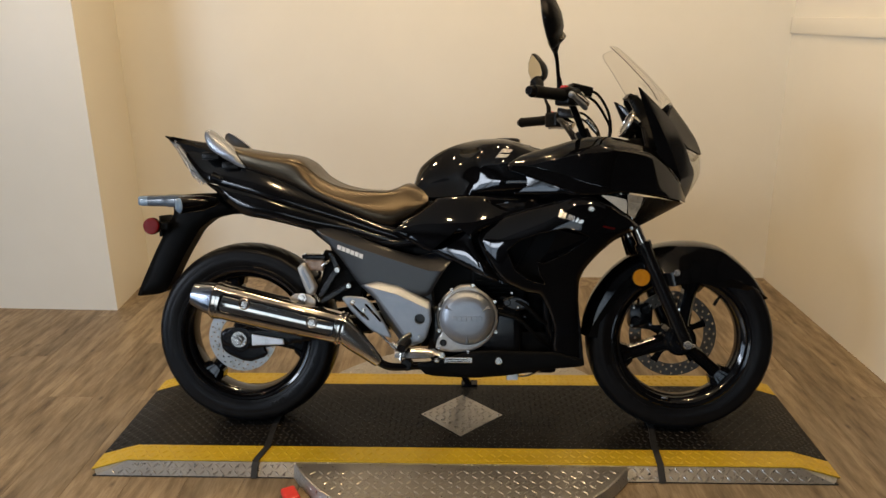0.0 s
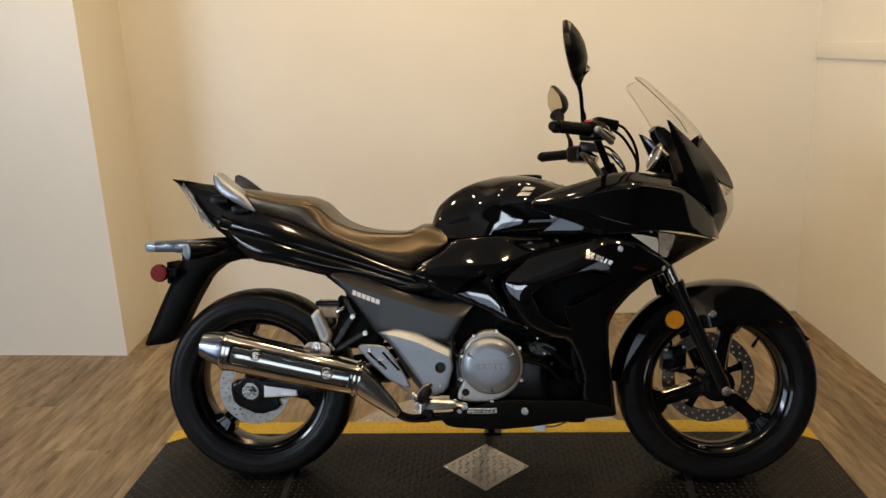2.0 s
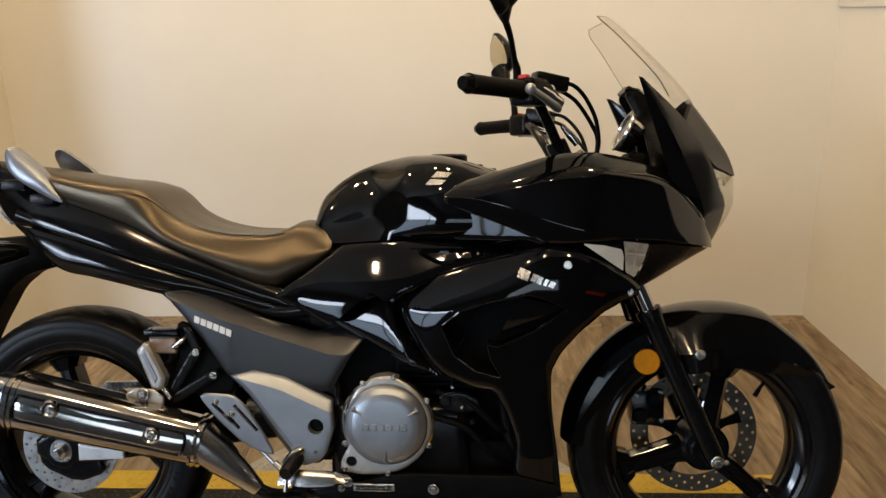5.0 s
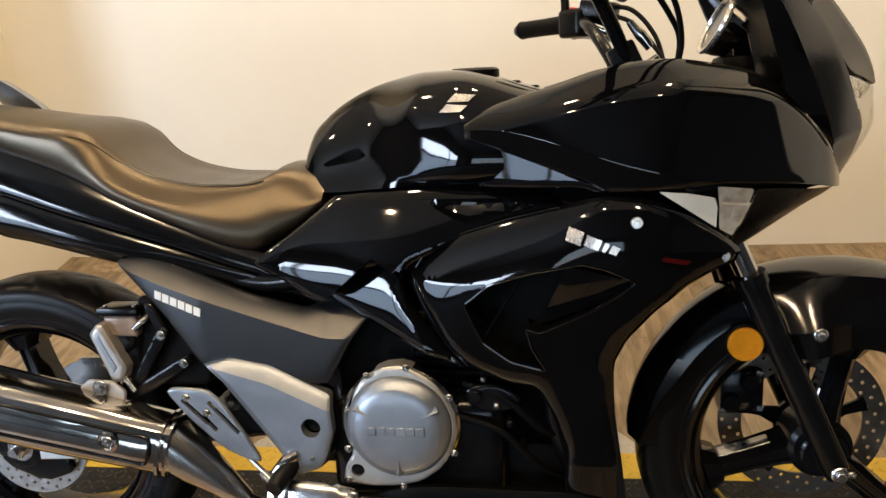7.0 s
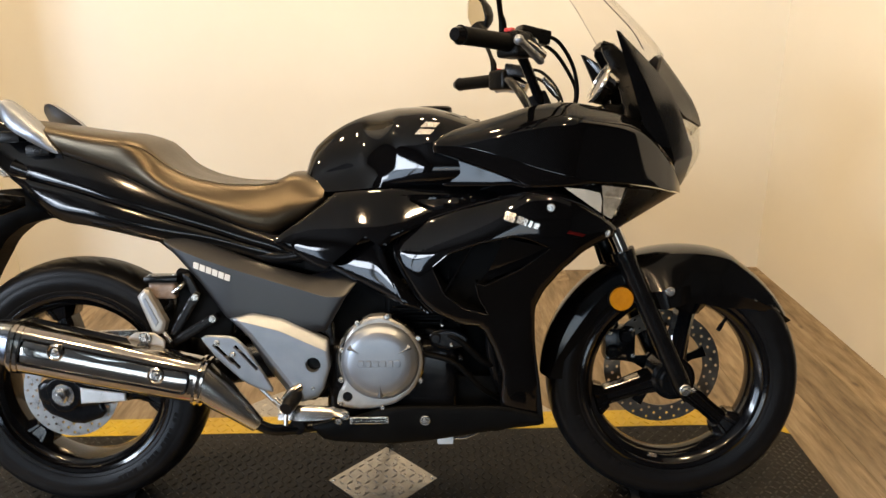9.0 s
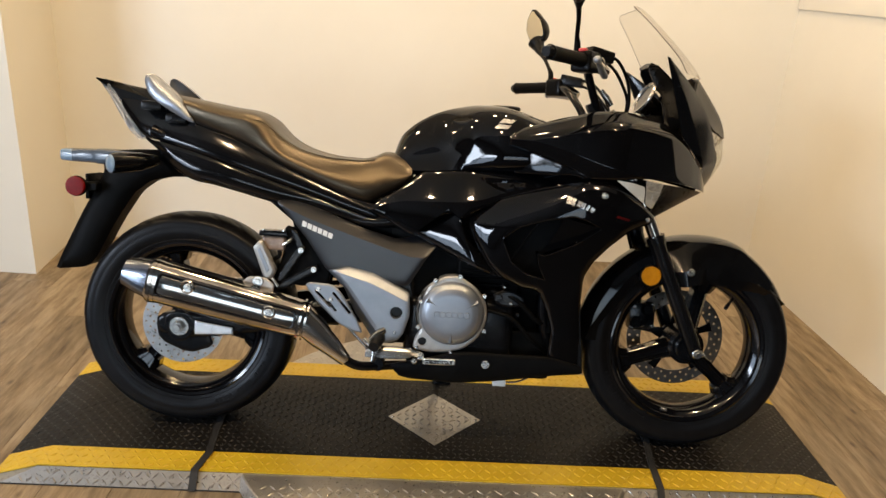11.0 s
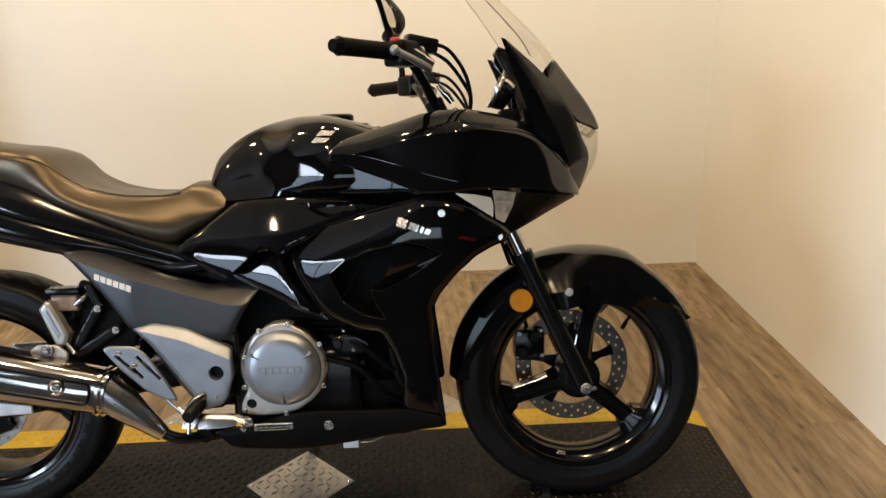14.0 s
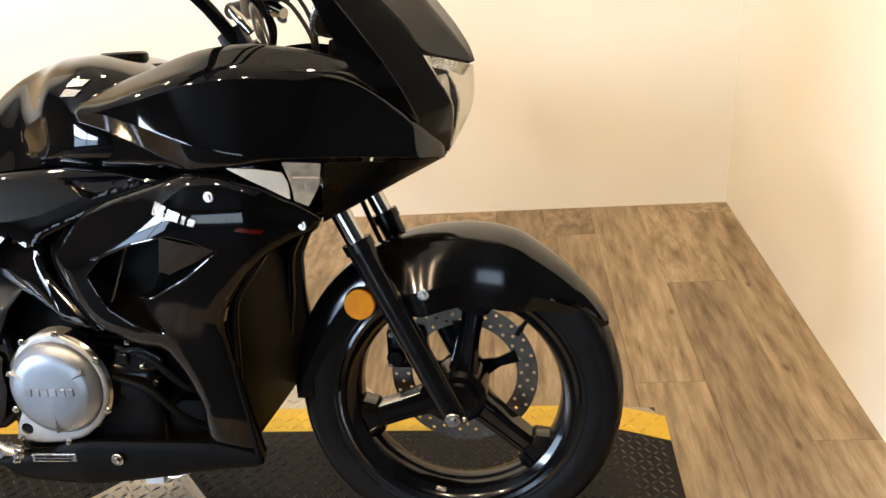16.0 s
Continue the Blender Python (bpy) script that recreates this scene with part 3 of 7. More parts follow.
window("window_1", pose(ROOM_L - 0.07, -3.6, 1.25, 0, 0, 90), 3.4, 2.1, "white-framed side window with four clear panes", 0.27)

bm = box((ROOM_R - 0.012, WALL_END, 1.252), (ROOM_R, 1.50, 1.326), 0.004)
structure("trim", bm, WALL, "cream painted trim board along the side wall", "trim")


def downlight(x, y, watts):
    top = tagged(new("ceiling_downlight"), "round white recessed ceiling downlight glowing warm", "light", "ceiling downlights")
    top.location = (x, y, CEIL)
    bm = bmesh.new()
    prof = [(0.085, -0.001), (0.085, -0.012), (0.070, -0.016), (0.062, -0.010), (0.060, -0.001)]
    rows = [[bm.verts.new((r * math.cos(a), r * math.sin(a), z)) for r, z in prof] for a in (2 * math.pi * i / 32 for i in range(32))]
    for i in range(32):
        for j in range(4):
            bm.faces.new((rows[i][j], rows[i][j + 1], rows[(i + 1) % 32][j + 1], rows[(i + 1) % 32][j]))
    part("trim_ring", bm, TRIM, top)
    bm = bmesh.new()
    bmesh.ops.create_circle(bm, cap_ends=True, radius=0.060, segments=32, matrix=pose(0, 0, -0.006))
    part("diffuser", bm, GLOW, top)
    area_lamp("downlight_lamp", pose(x, y, CEIL - 0.02), watts, WARM, 0.11, 0.11, "DISK")


for (lx, ly), lw in zip(LAMPS, LAMP_W):
    downlight(lx, ly, lw)


# ---- the platform ----
DECK_Z, DECK_L, DECK_TIP, DECK_W = 0.040, 1.038, 1.158, 0.2995
platform = tagged(new("display_platform"), "low black chequer-plate display platform with yellow edges on the plank floor", "platform")
platform.matrix_world = pose(-0.004, 0.0185, 0, 0, 0, -1.4)


def deck_z(x):
    return DECK_Z if abs(x) <= DECK_L else DECK_Z + (abs(x) - DECK_L) / (DECK_TIP - DECK_L) * (0.005 - DECK_Z)


def deck_sheet(y0, y1, lift=0.0, thick=0.0035):
    xs = (-DECK_TIP, -DECK_L, DECK_L, DECK_TIP)
    bm = bmesh.new()
    return rings(bm, [[(x, y0, deck_z(x) + lift), (x, y1, deck_z(x) + lift), (x, y1, deck_z(x) + lift - thick), (x, y0, deck_z(x) + lift - thick)] for x in xs])


def tread(bm, cells, zfun, length=0.022, width=0.006, height=0.0016, axes=((1, 0, 0), (0, 1, 0), (0, 0, 1))):
    """Raised lozenges, turned by turns to either side, at plan cells (u, v, k)."""
    e1, e2, e3 = (Vector(a) for a in axes)
    for u, v, k in cells:
        a = radians(45 if k % 2 else -45)
        d, s = (math.cos(a), math.sin(a)), (-math.sin(a), math.cos(a))
        vs = []
        for p, q, h in ((-0.5, 0, 0), (-0.15, -0.5, 0), (0.15, -0.5, 0), (0.5, 0, 0), (0.15, 0.5, 0), (-0.15, 0.5, 0), (-0.18, 0, 1), (0.18, 0, 1)):
            uu, vv = u + d[0] * p * length + s[0] * q * width, v + d[1] * p * length + s[1] * q * width
            vs.append(bm.verts.new(e1 * uu + e2 * vv + e3 * (zfun(uu) + h * height)))
        for f in ((0, 1, 6), (1, 2, 7, 6), (2, 3, 7), (3, 4, 7), (4, 5, 6, 7), (5, 0, 6)):
            bm.faces.new([vs[i] for i in f])
    return bm


def cells(u0, u1, v0, v1, pitch, keep=None):
    out = []
    for i in range(int((u1 - u0) / pitch)):
        for j in range(max(1, int((v1 - v0) / pitch))):
            u, v = u0 + (i + 0.5) * pitch, v0 + (j + 0.5) * (v1 - v0) / max(1, int((v1 - v0) / pitch))
            if keep is None or keep(u, v):
                out.append((u, v, i + j))
    return out


Y_IN = DECK_W - 0.084
DIA = (0.006, -0.006, 0.140)


def off_inlay(u, v):
    return abs(u - DIA[0]) + abs(v - DIA[1]) > DIA[2] + 0.008


deck = part("deck", deck_sheet(-Y_IN + 0.001, Y_IN - 0.001), DECK_BLACK, platform, "black painted chequer plate deck with sloping ends", 20)
tagged(part("tread", tread(bmesh.new(), cells(-1.15, 1.15, -Y_IN + 0.005, Y_IN - 0.005, 0.0185, off_inlay), deck_z, 0.0185, 0.0056, 0.0019), TREAD_BLACK, deck), kind="stuff")
for s in (-1, 1):
    lo, hi = sorted((s * Y_IN, s * DECK_W))
    band = part("yellow_strip", deck_sheet(lo, hi, 0.0004), YELLOW, platform, "scuffed yellow safety strip", 20)
    tagged(part("tread", tread(bmesh.new(), cells(-1.15, 1.15, lo + 0.002, hi - 0.002, 0.0205), lambda u: deck_z(u) + 0.0004, 0.0225, 0.0062, 0.0021), YELLOW, band), kind="stuff")
    bm = bmesh.new()
    out = 0.034
    flare = s * (DECK_W + out)
    vs = [bm.verts.new(p) for p in ((-DECK_TIP + 0.01, s * (DECK_W + 0.001), 0.004), (-DECK_L, s * (DECK_W + 0.001), DECK_Z - 0.004), (DECK_L, s * (DECK_W + 0.001), DECK_Z - 0.004), (DECK_TIP - 0.01, s * (DECK_W + 0.001), 0.004), (DECK_TIP - 0.03, flare, 0.003), (-DECK_TIP + 0.03, flare, 0.003))]
    bm.faces.new((vs[0], vs[1], vs[5]))
    bm.faces.new((vs[1], vs[2], vs[4], vs[5]))
    bm.faces.new((vs[2], vs[3], vs[4]))
    side = part("side_plate", bm, PLATE, platform, "bare chequer plate skirt", 20)
    slope = Vector((0, s * out, -(DECK_Z - 0.007))).normalized()
    nrm = Vector((0, s * (DECK_Z - 0.007), out)).normalized()
    bm = bmesh.new()
    for u, v, k in cells(-1.085, 1.085, 0.002, 0.046, 0.0215):
        if abs(u) > DECK_L - 0.01 and v < 0.02:
            continue
        tread(bm, [(u, 0.0, k)], lambda q: 0.0, 0.0225, 0.0060, 0.0022, ((1, 0, 0), slope, nrm))
        bm.verts.ensure_lookup_table()
        for vert in bm.verts[-8:]:
            vert.co += Vector((0, s * (DECK_W + 0.001), DECK_Z - 0.004)) + slope * v
    tagged(part("tread", bm, PLATE, side), kind="stuff")
    part("bottom_gasket", box((-DECK_TIP + 0.02, min(flare, flare - s * 0.01), 0.0002), (DECK_TIP - 0.02, max(flare, flare - s * 0.01), 0.004)), STRAP, platform, "black rubber edge")

bm = bmesh.new()
dx, dy, dr = DIA
loop = [(dx - dr, dy), (dx, dy - dr), (dx + dr, dy), (dx, dy + dr)]
rings(bm, [[(x, y, z) for x, y in loop] for z in (DECK_Z - 0.001, DECK_Z + 0.0012)])
inlay = part("diamond_inlay", bm, PLATE, platform, "bare metal diamond-shaped chequer plate inlay", 20)
tagged(part("tread", tread(bmesh.new(), cells(dx - dr, dx + dr, dy - dr, dy + dr, 0.0225, lambda u, v: abs(u - dx) + abs(v - dy) < dr - 0.014), lambda u: DECK_Z + 0.0012, 0.0225, 0.0062, 0.0024), PLATE, inlay), kind="stuff")
for px, py in ((dx - dr + 0.014, dy), (dx + dr - 0.014, dy)):
    bm = bmesh.new()
    bmesh.ops.create_cone(bm, cap_ends=True, segments=14, radius1=0.004, radius2=0.003, depth=0.002, matrix=pose(px, py, DECK_Z + 0.0022))
    part("rivet", bm, STEEL, inlay)

turntable = tagged(new("turntable"), "round chequer-plate turntable disc beneath the platform", "turntable")
bm = bmesh.new()
TT = 0.586
rings(bm, [[(r * math.cos(a), r * math.sin(a), z) for a in (2 * math.pi * i / 96 for i in range(96))] for r, z in ((TT + 0.014, 0.004), (TT + 0.008, 0.016), (TT, 0.033), (TT - 0.004, 0.035))])
disc = part("disc", bm, PLATE, turntable, "bare chequer plate disc", 20)
tagged(part("tread", tread(bmesh.new(), cells(-TT, TT, -TT, TT, 0.0245, lambda u, v: u * u + v * v < (TT - 0.02) ** 2 and abs(v - 0.0185) > DECK_W + 0.03), lambda u: 0.035, 0.025, 0.0066, 0.0026), PLATE, disc), kind="stuff")
bm = bmesh.new()
for i in range(150):
    a = 2 * math.pi * i / 150
    e1, e3 = Vector((-math.sin(a), math.cos(a), 0)), Vector((math.cos(a), math.sin(a), 0))
    tread(bm, [(0, 0, i)], lambda q: 0.0, 0.016, 0.005, 0.0016, (tuple(e1), (0, 0, 1), tuple(e3)))
    bm.verts.ensure_lookup_table()
    for vert in bm.verts[-8:]:
        vert.co += e3 * (TT + 0.005) + Vector((0, 0, 0.018))
tagged(part("rim_tread", bm, PLATE, turntable), kind="stuff")
bm = bmesh.new()
rings(bm, [[(r * math.cos(a), r * math.sin(a), z) for a in (2 * math.pi * i / 96 for i in range(96))] for r, z in ((TT + 0.010, 0.0003), (TT + 0.013, 0.0038))])
part("base_ring", bm, STRAP, turntable, "black rubber base ring")

bm = box((-0.022, -0.034, 0.0), (0.022, 0.034, 0.024), 0.010, 3)
pedal = tagged(finish("lock_pedal", bm, REDPAINT), "small red rounded lock pedal on the floor beside the turntable", "pedal")
pedal.matrix_world = pose(-0.505, -0.405, 0.0005, 0, 0, 28)


def strap(points, label):
    """Flat webbing laid along the points."""
    bm = bmesh.new()
    loops = []
    path = [Vector(p) for p in points]
    for i, p in enumerate(path):
        way = (path[min(i + 1, len(path) - 1)] - path[max(i - 1, 0)]).normalized()
        side = Vector((1, 0, 0))
        up = side.cross(way) * -1
        up = up if up.z > 0 or abs(up.z) < 0.3 and up.y < 0 else -up
        loops.append([p - side * 0.010, p + side * 0.010, p + side * 0.010 + up * 0.003, p - side * 0.010 + up * 0.003])
    rings(bm, loops)
    return tagged(finish("tie_strap", bm, STRAP), label, "strap", "tie straps")


for x0, x1, x2 in ((-0.628, -0.622, -0.640), (0.630, 0.612, 0.604)):
    e = 0.0185 - 0.0244 * x0 - DECK_W
    strap([(x0, 0.05, DECK_Z + 0.002), (x0, -0.08, DECK_Z + 0.002), (x1, -0.19, DECK_Z + 0.002), (x2, e - 0.002, DECK_Z + 0.002), (x2, e - 0.010, DECK_Z - 0.004), (x2, e - 0.040, 0.005)], "black webbing strap across the platform edge by a tyre")


# ---- the motorcycle: x forward, y to its left, z up from the tyre contact, leaning on its side stand ----
bike = tagged(new("motorcycle"), "gloss black sport touring motorcycle leaning on its side stand", "motorcycle")
bike.matrix_world = pose(-0.002, -0.037, 0.0395, 0, 0, -2.5) @ pose(0, 0, 0, -12, 0, 0)
AXLE_R, AXLE_F = (-0.713, 0.304), (0.714, 0.300)


def tyre(name_parent, centre, radius, half, bead, slashes):
    """A tyre with a round crown, ribbed side walls and cut grooves."""
    cx, cz = centre
    prof = []
    for s in (-1, 1):
        side = [(half * 0.80, bead), (half * 0.90, bead + 0.004), (half * 0.93, bead + 0.011), (half * 0.915, bead + 0.013), (half * 0.985, bead + 0.026), (half, bead + 0.040), (half * 0.985, bead + 0.0435), (half * 0.99, bead + 0.046)]
        prof.append([(s * y, r) for y, r in side])
    crown = []
    r0 = bead + 0.052
    for i in range(25):
        a = math.pi * i / 24
        y = -half * 0.985 * math.cos(a)
        crown.append((y, r0 + (radius - r0) * math.sin(a) ** 0.80))
    ring = prof[0] + crown + prof[1][::-1]
    bm = bmesh.new()
    n = 264
    rows = []
    for i in range(n):
        a = 2 * math.pi * i / n
        row = []
        for y, r in ring:
            u = abs(y) / half
            if r > r0 + 0.004 and 0.12 < u < 0.88:
                ph = (i / n * slashes + u * 1.1 * (1 if y > 0 else 1) + (0.5 if y > 0 else 0)) % 1.0
                if ph < 0.16:
                    r -= 0.0022
            row.append(bm.verts.new((cx + r * math.cos(a), y, cz + r * math.sin(a))))
        rows.append(row)
    for i in range(n):
        p, q = rows[i], rows[(i + 1) % n]
        for j in range(len(ring) - 1):
            bm.faces.new((p[j], p[j + 1], q[j + 1], q[j]))
    t = part("tyre", bm, RUBBER, name_parent, "black road tyre with cut grooves", 30)
    return t


def sidewall_marks(parent, centre, r, y, first, last, count):
    """Raised blocks in place of the moulded writing."""
    bm = bmesh.new()
    cx, cz = centre
    for i in range(count):
        a = radians(first + (last - first) * i / count)
        if i % 5 == 4:
            continue
        da = radians((last - first) / count) * 0.66
        loops = []
        for yy in (y + 0.001, y - 0.0012):
            loops.append([(cx + q * math.cos(b), yy, cz + q * math.sin(b)) for q, b in ((r, a), (r, a + da), (r + 0.011, a + da), (r + 0.011, a))])
        rings(bm, loops)
    part("sidewall_marking", bm, RUBBER, parent, "raised sidewall blocks", 20)


def wheel(name, centre, half, bead, angles, hub_r, hub_half, label):
    """A cast three-spoke wheel."""
    cx, cz = centre
    h = half
    prof = [(-h * 0.84, bead + 0.004), (-h * 0.92, bead + 0.006), (-h * 0.95, bead + 0.001), (-h * 0.90, bead - 0.006), (-h * 0.72, bead - 0.012), (-h * 0.60, bead - 0.024), (-h * 0.30, bead - 0.030), (h * 0.30, bead - 0.030), (h * 0.60, bead - 0.024), (h * 0.72, bead - 0.012), (h * 0.90, bead - 0.006), (h * 0.95, bead + 0.001), (h * 0.92, bead + 0.006), (h * 0.84, bead + 0.004), (h * 0.5, bead - 0.012), (-h * 0.5, bead - 0.012)]
    bm = lathe(prof, centre, 120, closed=True)
    top = part(name, bm, WHEEL, bike, label, 35)
    bm = bmesh.new()
    drum(centre, hub_r, -hub_half, hub_half, 0.008, 40, bm)
    drum(centre, hub_r * 0.72, -hub_half - 0.016, hub_half + 0.016, 0.004, 32, bm)
    part("hub", bm, FRAME, top)
    for deg in angles:
        a = radians(deg)
        er, et = Vector((math.cos(a), 0, math.sin(a))), Vector((-math.sin(a), 0, math.cos(a)))
        c0 = Vector((cx, 0, cz))
        bm = bmesh.new()
        loops = []
        for r, wt, wy in ((hub_r * 0.7, 0.030, hub_half * 0.75), (hub_r * 1.15, 0.024, hub_half * 0.70), (bead * 0.52, 0.0195, 0.030), (bead * 0.74, 0.0200, 0.029), (bead - 0.055, 0.027, 0.032), (bead - 0.028, 0.044, 0.036)):
            ch = min(wt, wy) * 0.3
            pts = [(-wt, -wy + ch * 1.9), (-wt * 0.52, -wy), (-wt * 0.35, -wy), (-wt * 0.25, -wy + 0.004), (wt * 0.25, -wy + 0.004), (wt * 0.35, -wy), (wt * 0.52, -wy), (wt, -wy + ch * 1.9), (wt, wy - ch), (wt - ch, wy), (-wt + ch, wy), (-wt, wy - ch)]
            loops.append([c0 + er * r + et * p + Vector((0, q, 0)) for p, q in pts])
        rings(bm, loops)
        part("spoke", bm, WHEEL, top, "", 40)
    return top


def holed_disc(name, parent, centre, r0, r1, y0, y1, rows, mat, label):
    cx, cz = centre
    outer, inner = ring_points(cx, cz, r1, 72), ring_points(cx, cz, r0, 60)
    holes = [inner]
    for k, (r, n, ph) in enumerate(rows):
        for i in range(n):
            a = 2 * math.pi * (i + ph) / n
            holes.append(ring_points(cx + r * math.cos(a), cz + r * math.sin(a), 0.0036, 8))
    return part(name, plate(outer, y0, y1, holes), mat, parent, label, 30)


# front wheel
front = wheel("front_wheel", AXLE_F, 0.055, 0.218, (78, 198, 318), 0.052, 0.045, "gloss black cast three-spoke front wheel")
tyre(front, AXLE_F, 0.3005, 0.056, 0.219, 30)
sidewall_marks(front, AXLE_F, 0.238, -0.0545, 200, 245, 14)
holed_disc("brake_disc", front, AXLE_F, 0.104, 0.145, 0.068, 0.073, [(0.112, 24, 0), (0.1245, 24, 0.5), (0.137, 24, 0)], DISC_SHADED, "drilled steel front brake disc")
bm = bmesh.new()
for i in range(5):
    a = radians(20 + 72 * i)
    er, et = Vector((math.cos(a), 0, math.sin(a))), Vector((-math.sin(a), 0, math.cos(a)))
    c0 = Vector((AXLE_F[0], 0.0, AXLE_F[1]))
    rings(bm, [[c0 + er * r + et * p + Vector((0, y, 0)) for p, y in ((-w, 0.062), (w, 0.062), (w, 0.068), (-w, 0.068))] for r, w in ((0.035, 0.020), (0.075, 0.009), (0.112, 0.013))])
lathe([(0.060, 0.030), (0.060, 0.050), (0.068, 0.050), (0.068, 0.030)], AXLE_F, 40, bm, True)
part("disc_carrier", bm, FRAME, front, "black brake disc carrier")
bm = tube([(AXLE_F[0] + 0.135, -0.004, AXLE_F[1] + 0.142), (AXLE_F[0] + 0.118, -0.012, AXLE_F[1] + 0.124)], 0.0042, 8)
tube([(AXLE_F[0] + 0.121, -0.011, AXLE_F[1] + 0.127), (AXLE_F[0] + 0.110, -0.016, AXLE_F[1] + 0.112)], 0.0055, 8, bm=bm)
part("valve", bm, RUBBER, front)
bm = box((-0.010, -0.004, -0.004), (0.010, 0.002, 0.004), 0.001, 1)
bmesh.ops.transform(bm, matrix=pose(AXLE_F[0] - 0.045, -0.036, AXLE_F[1] - 0.192, 0, 14, 0), verts=bm.verts)
part("balance_weight", bm, STEEL, front, "small silver wheel weight")

# thin pale plates on one flank of two spokes
for deg, turn, r0, r1, dots in ((198, -1, 0.072, 0.158, (0.092, 0.112)), (78, 1, 0.062, 0.098, ())):
    a = radians(deg)
    er, et = Vector((math.cos(a), 0, math.sin(a))), Vector((-math.sin(a), 0, math.cos(a))) * turn
    c0 = Vector((AXLE_F[0], 0, AXLE_F[1]))
    bm = rings(bmesh.new(), [[c0 + er * r + et * (w + h) + Vector((0, y, 0)) for y, h in ((-0.020, 0.0005), (-0.019, 0.0020), (0.010, 0.0020), (0.012, 0.0005))] for r, w in ((r0, 0.0225), ((r0 + r1) / 2, 0.0205), (r1, 0.0200))])
    face = part("spoke_face", bm, STEEL, front, "pale metal plate on a spoke flank")
    for r in dots:
        part("spoke_hole", rings(bmesh.new(), [[c0 + er * (r + 0.005 * math.cos(q)) + et * h + Vector((0, -0.004 + 0.006 * math.sin(q), 0)) for q in (2 * math.pi * k / 14 for k in range(14))] for h in (0.0215, 0.0232)]), FRAME, face)

# rear wheel
rear = wheel("rear_wheel", AXLE_R, 0.066, 0.218, (106, 226, 346), 0.056, 0.050, "gloss black cast three-spoke rear wheel")
tyre(rear, AXLE_R, 0.304, 0.069, 0.219, 26)
sidewall_marks(rear, AXLE_R, 0.241, -0.0675, 290, 345, 17)
holed_disc("brake_disc", rear, AXLE_R, 0.074, 0.112, -0.095, -0.090, [(0.082, 20, 0), (0.093, 20, 0.5), (0.104, 20, 0)], DISC, "drilled steel rear brake disc")
bm = bmesh.new()
for i in range(5):
    a = radians(36 + 72 * i)
    er, et = Vector((math.cos(a), 0, math.sin(a))), Vector((-math.sin(a), 0, math.cos(a)))
    c0 = Vector((AXLE_R[0], 0.0, AXLE_R[1]))
    rings(bm, [[c0 + er * r + et * p + Vector((0, y, 0)) for p, y in ((-w, -0.090), (w, -0.090), (w, -0.083), (-w, -0.083))] for r, w in ((0.03, 0.018), (0.055, 0.010), (0.080, 0.014))])
drum(AXLE_R, 0.040, -0.050, -0.090, 0.002, 32, bm)
part("disc_carrier", bm, FRAME, rear, "black brake disc carrier")

# axles and swing arm
bm = drum(AXLE_R, 0.026, -0.128, -0.133, 0.001, 28)
drum(AXLE_R, 0.017, -0.133, -0.146, 0.002, 6, bm)
drum(AXLE_R, 0.009, -0.146, -0.155, 0.001, 16, bm)
part("axle_nut", bm, STEEL, bike, "bright steel rear axle nut and washer")
bm = tube([(AXLE_R[0], -0.13, AXLE_R[1]), (AXLE_R[0], 0.13, AXLE_R[1])], 0.009, 12)
part("rear_axle", bm, STEEL, bike)
ARM = [(-0.775, 0.285), (-0.775, 0.335), (-0.70, 0.345), (-0.62, 0.338), (-0.40, 0.375), (-0.15, 0.415), (-0.12, 0.385), (-0.15, 0.350), (-0.40, 0.315), (-0.64, 0.275), (-0.72, 0.272)]
for s, nm in ((1, False), (-1, True)):
    part("swing_arm", plate(rounded(ARM), -0.128, -0.098, chamfer=0.006, mirror=nm), FRAME, bike, "black box-section swing arm")
part("swing_arm_crosspiece", box((-0.36, -0.10, 0.32), (-0.28, 0.10, 0.37), 0.01), FRAME, bike)
bm = plate([(-0.668, 0.323), (-0.566, 0.309), (-0.564, 0.291), (-0.668, 0.286)], -0.140, -0.134, chamfer=0.002)
part("torque_plate", bm, REFLECTOR, bike, "pale silver brake torque plate")
bm = plate(rounded([(-0.745, 0.285), (-0.755, 0.325), (-0.735, 0.345), (-0.69, 0.345), (-0.67, 0.320), (-0.675, 0.285), (-0.70, 0.262), (-0.73, 0.265)]), -0.131, -0.126, chamfer=0.002)
part("axle_plate", bm, FRAME, bike)
part("caliper_bracket", plate(rounded([(-0.785, 0.315), (-0.700, 0.340), (-0.660, 0.318), (-0.639, 0.284), (-0.625, 0.246), (-0.693, 0.222), (-0.775, 0.257)], 0.3), -0.110, -0.100, chamfer=0.004), FRAME, bike, "black brake caliper bracket")
bm = box((-0.615, -0.112, 0.335), (-0.535, -0.07, 0.395), 0.012)
bolt(-0.60, 0.375, -0.112, 0.008, 0.006, bm)
bolt(-0.55, 0.355, -0.112, 0.008, 0.006, bm)
part("rear_caliper", bm, FRAME, bike, "dark alloy rear brake caliper")
chain = part("drive_chain", tube([(-0.72, 0.090, 0.392), (-0.45, 0.090, 0.400), (-0.17, 0.090, 0.412)], 0.006, 6), STEEL, bike, "steel drive chain")
for i in range(44):
    t = i / 43
    part("chain_link", box((-0.7245 + 0.55 * t, 0.083, 0.384 + 0.02 * t), (-0.7155 + 0.55 * t, 0.097, 0.400 + 0.02 * t)), STEEL, chain)
part("sprocket", drum((-0.716, 0.307), 0.085, 0.088, 0.092, 0.001, 42), STEEL, bike)
bm = bmesh.new()
coil = []
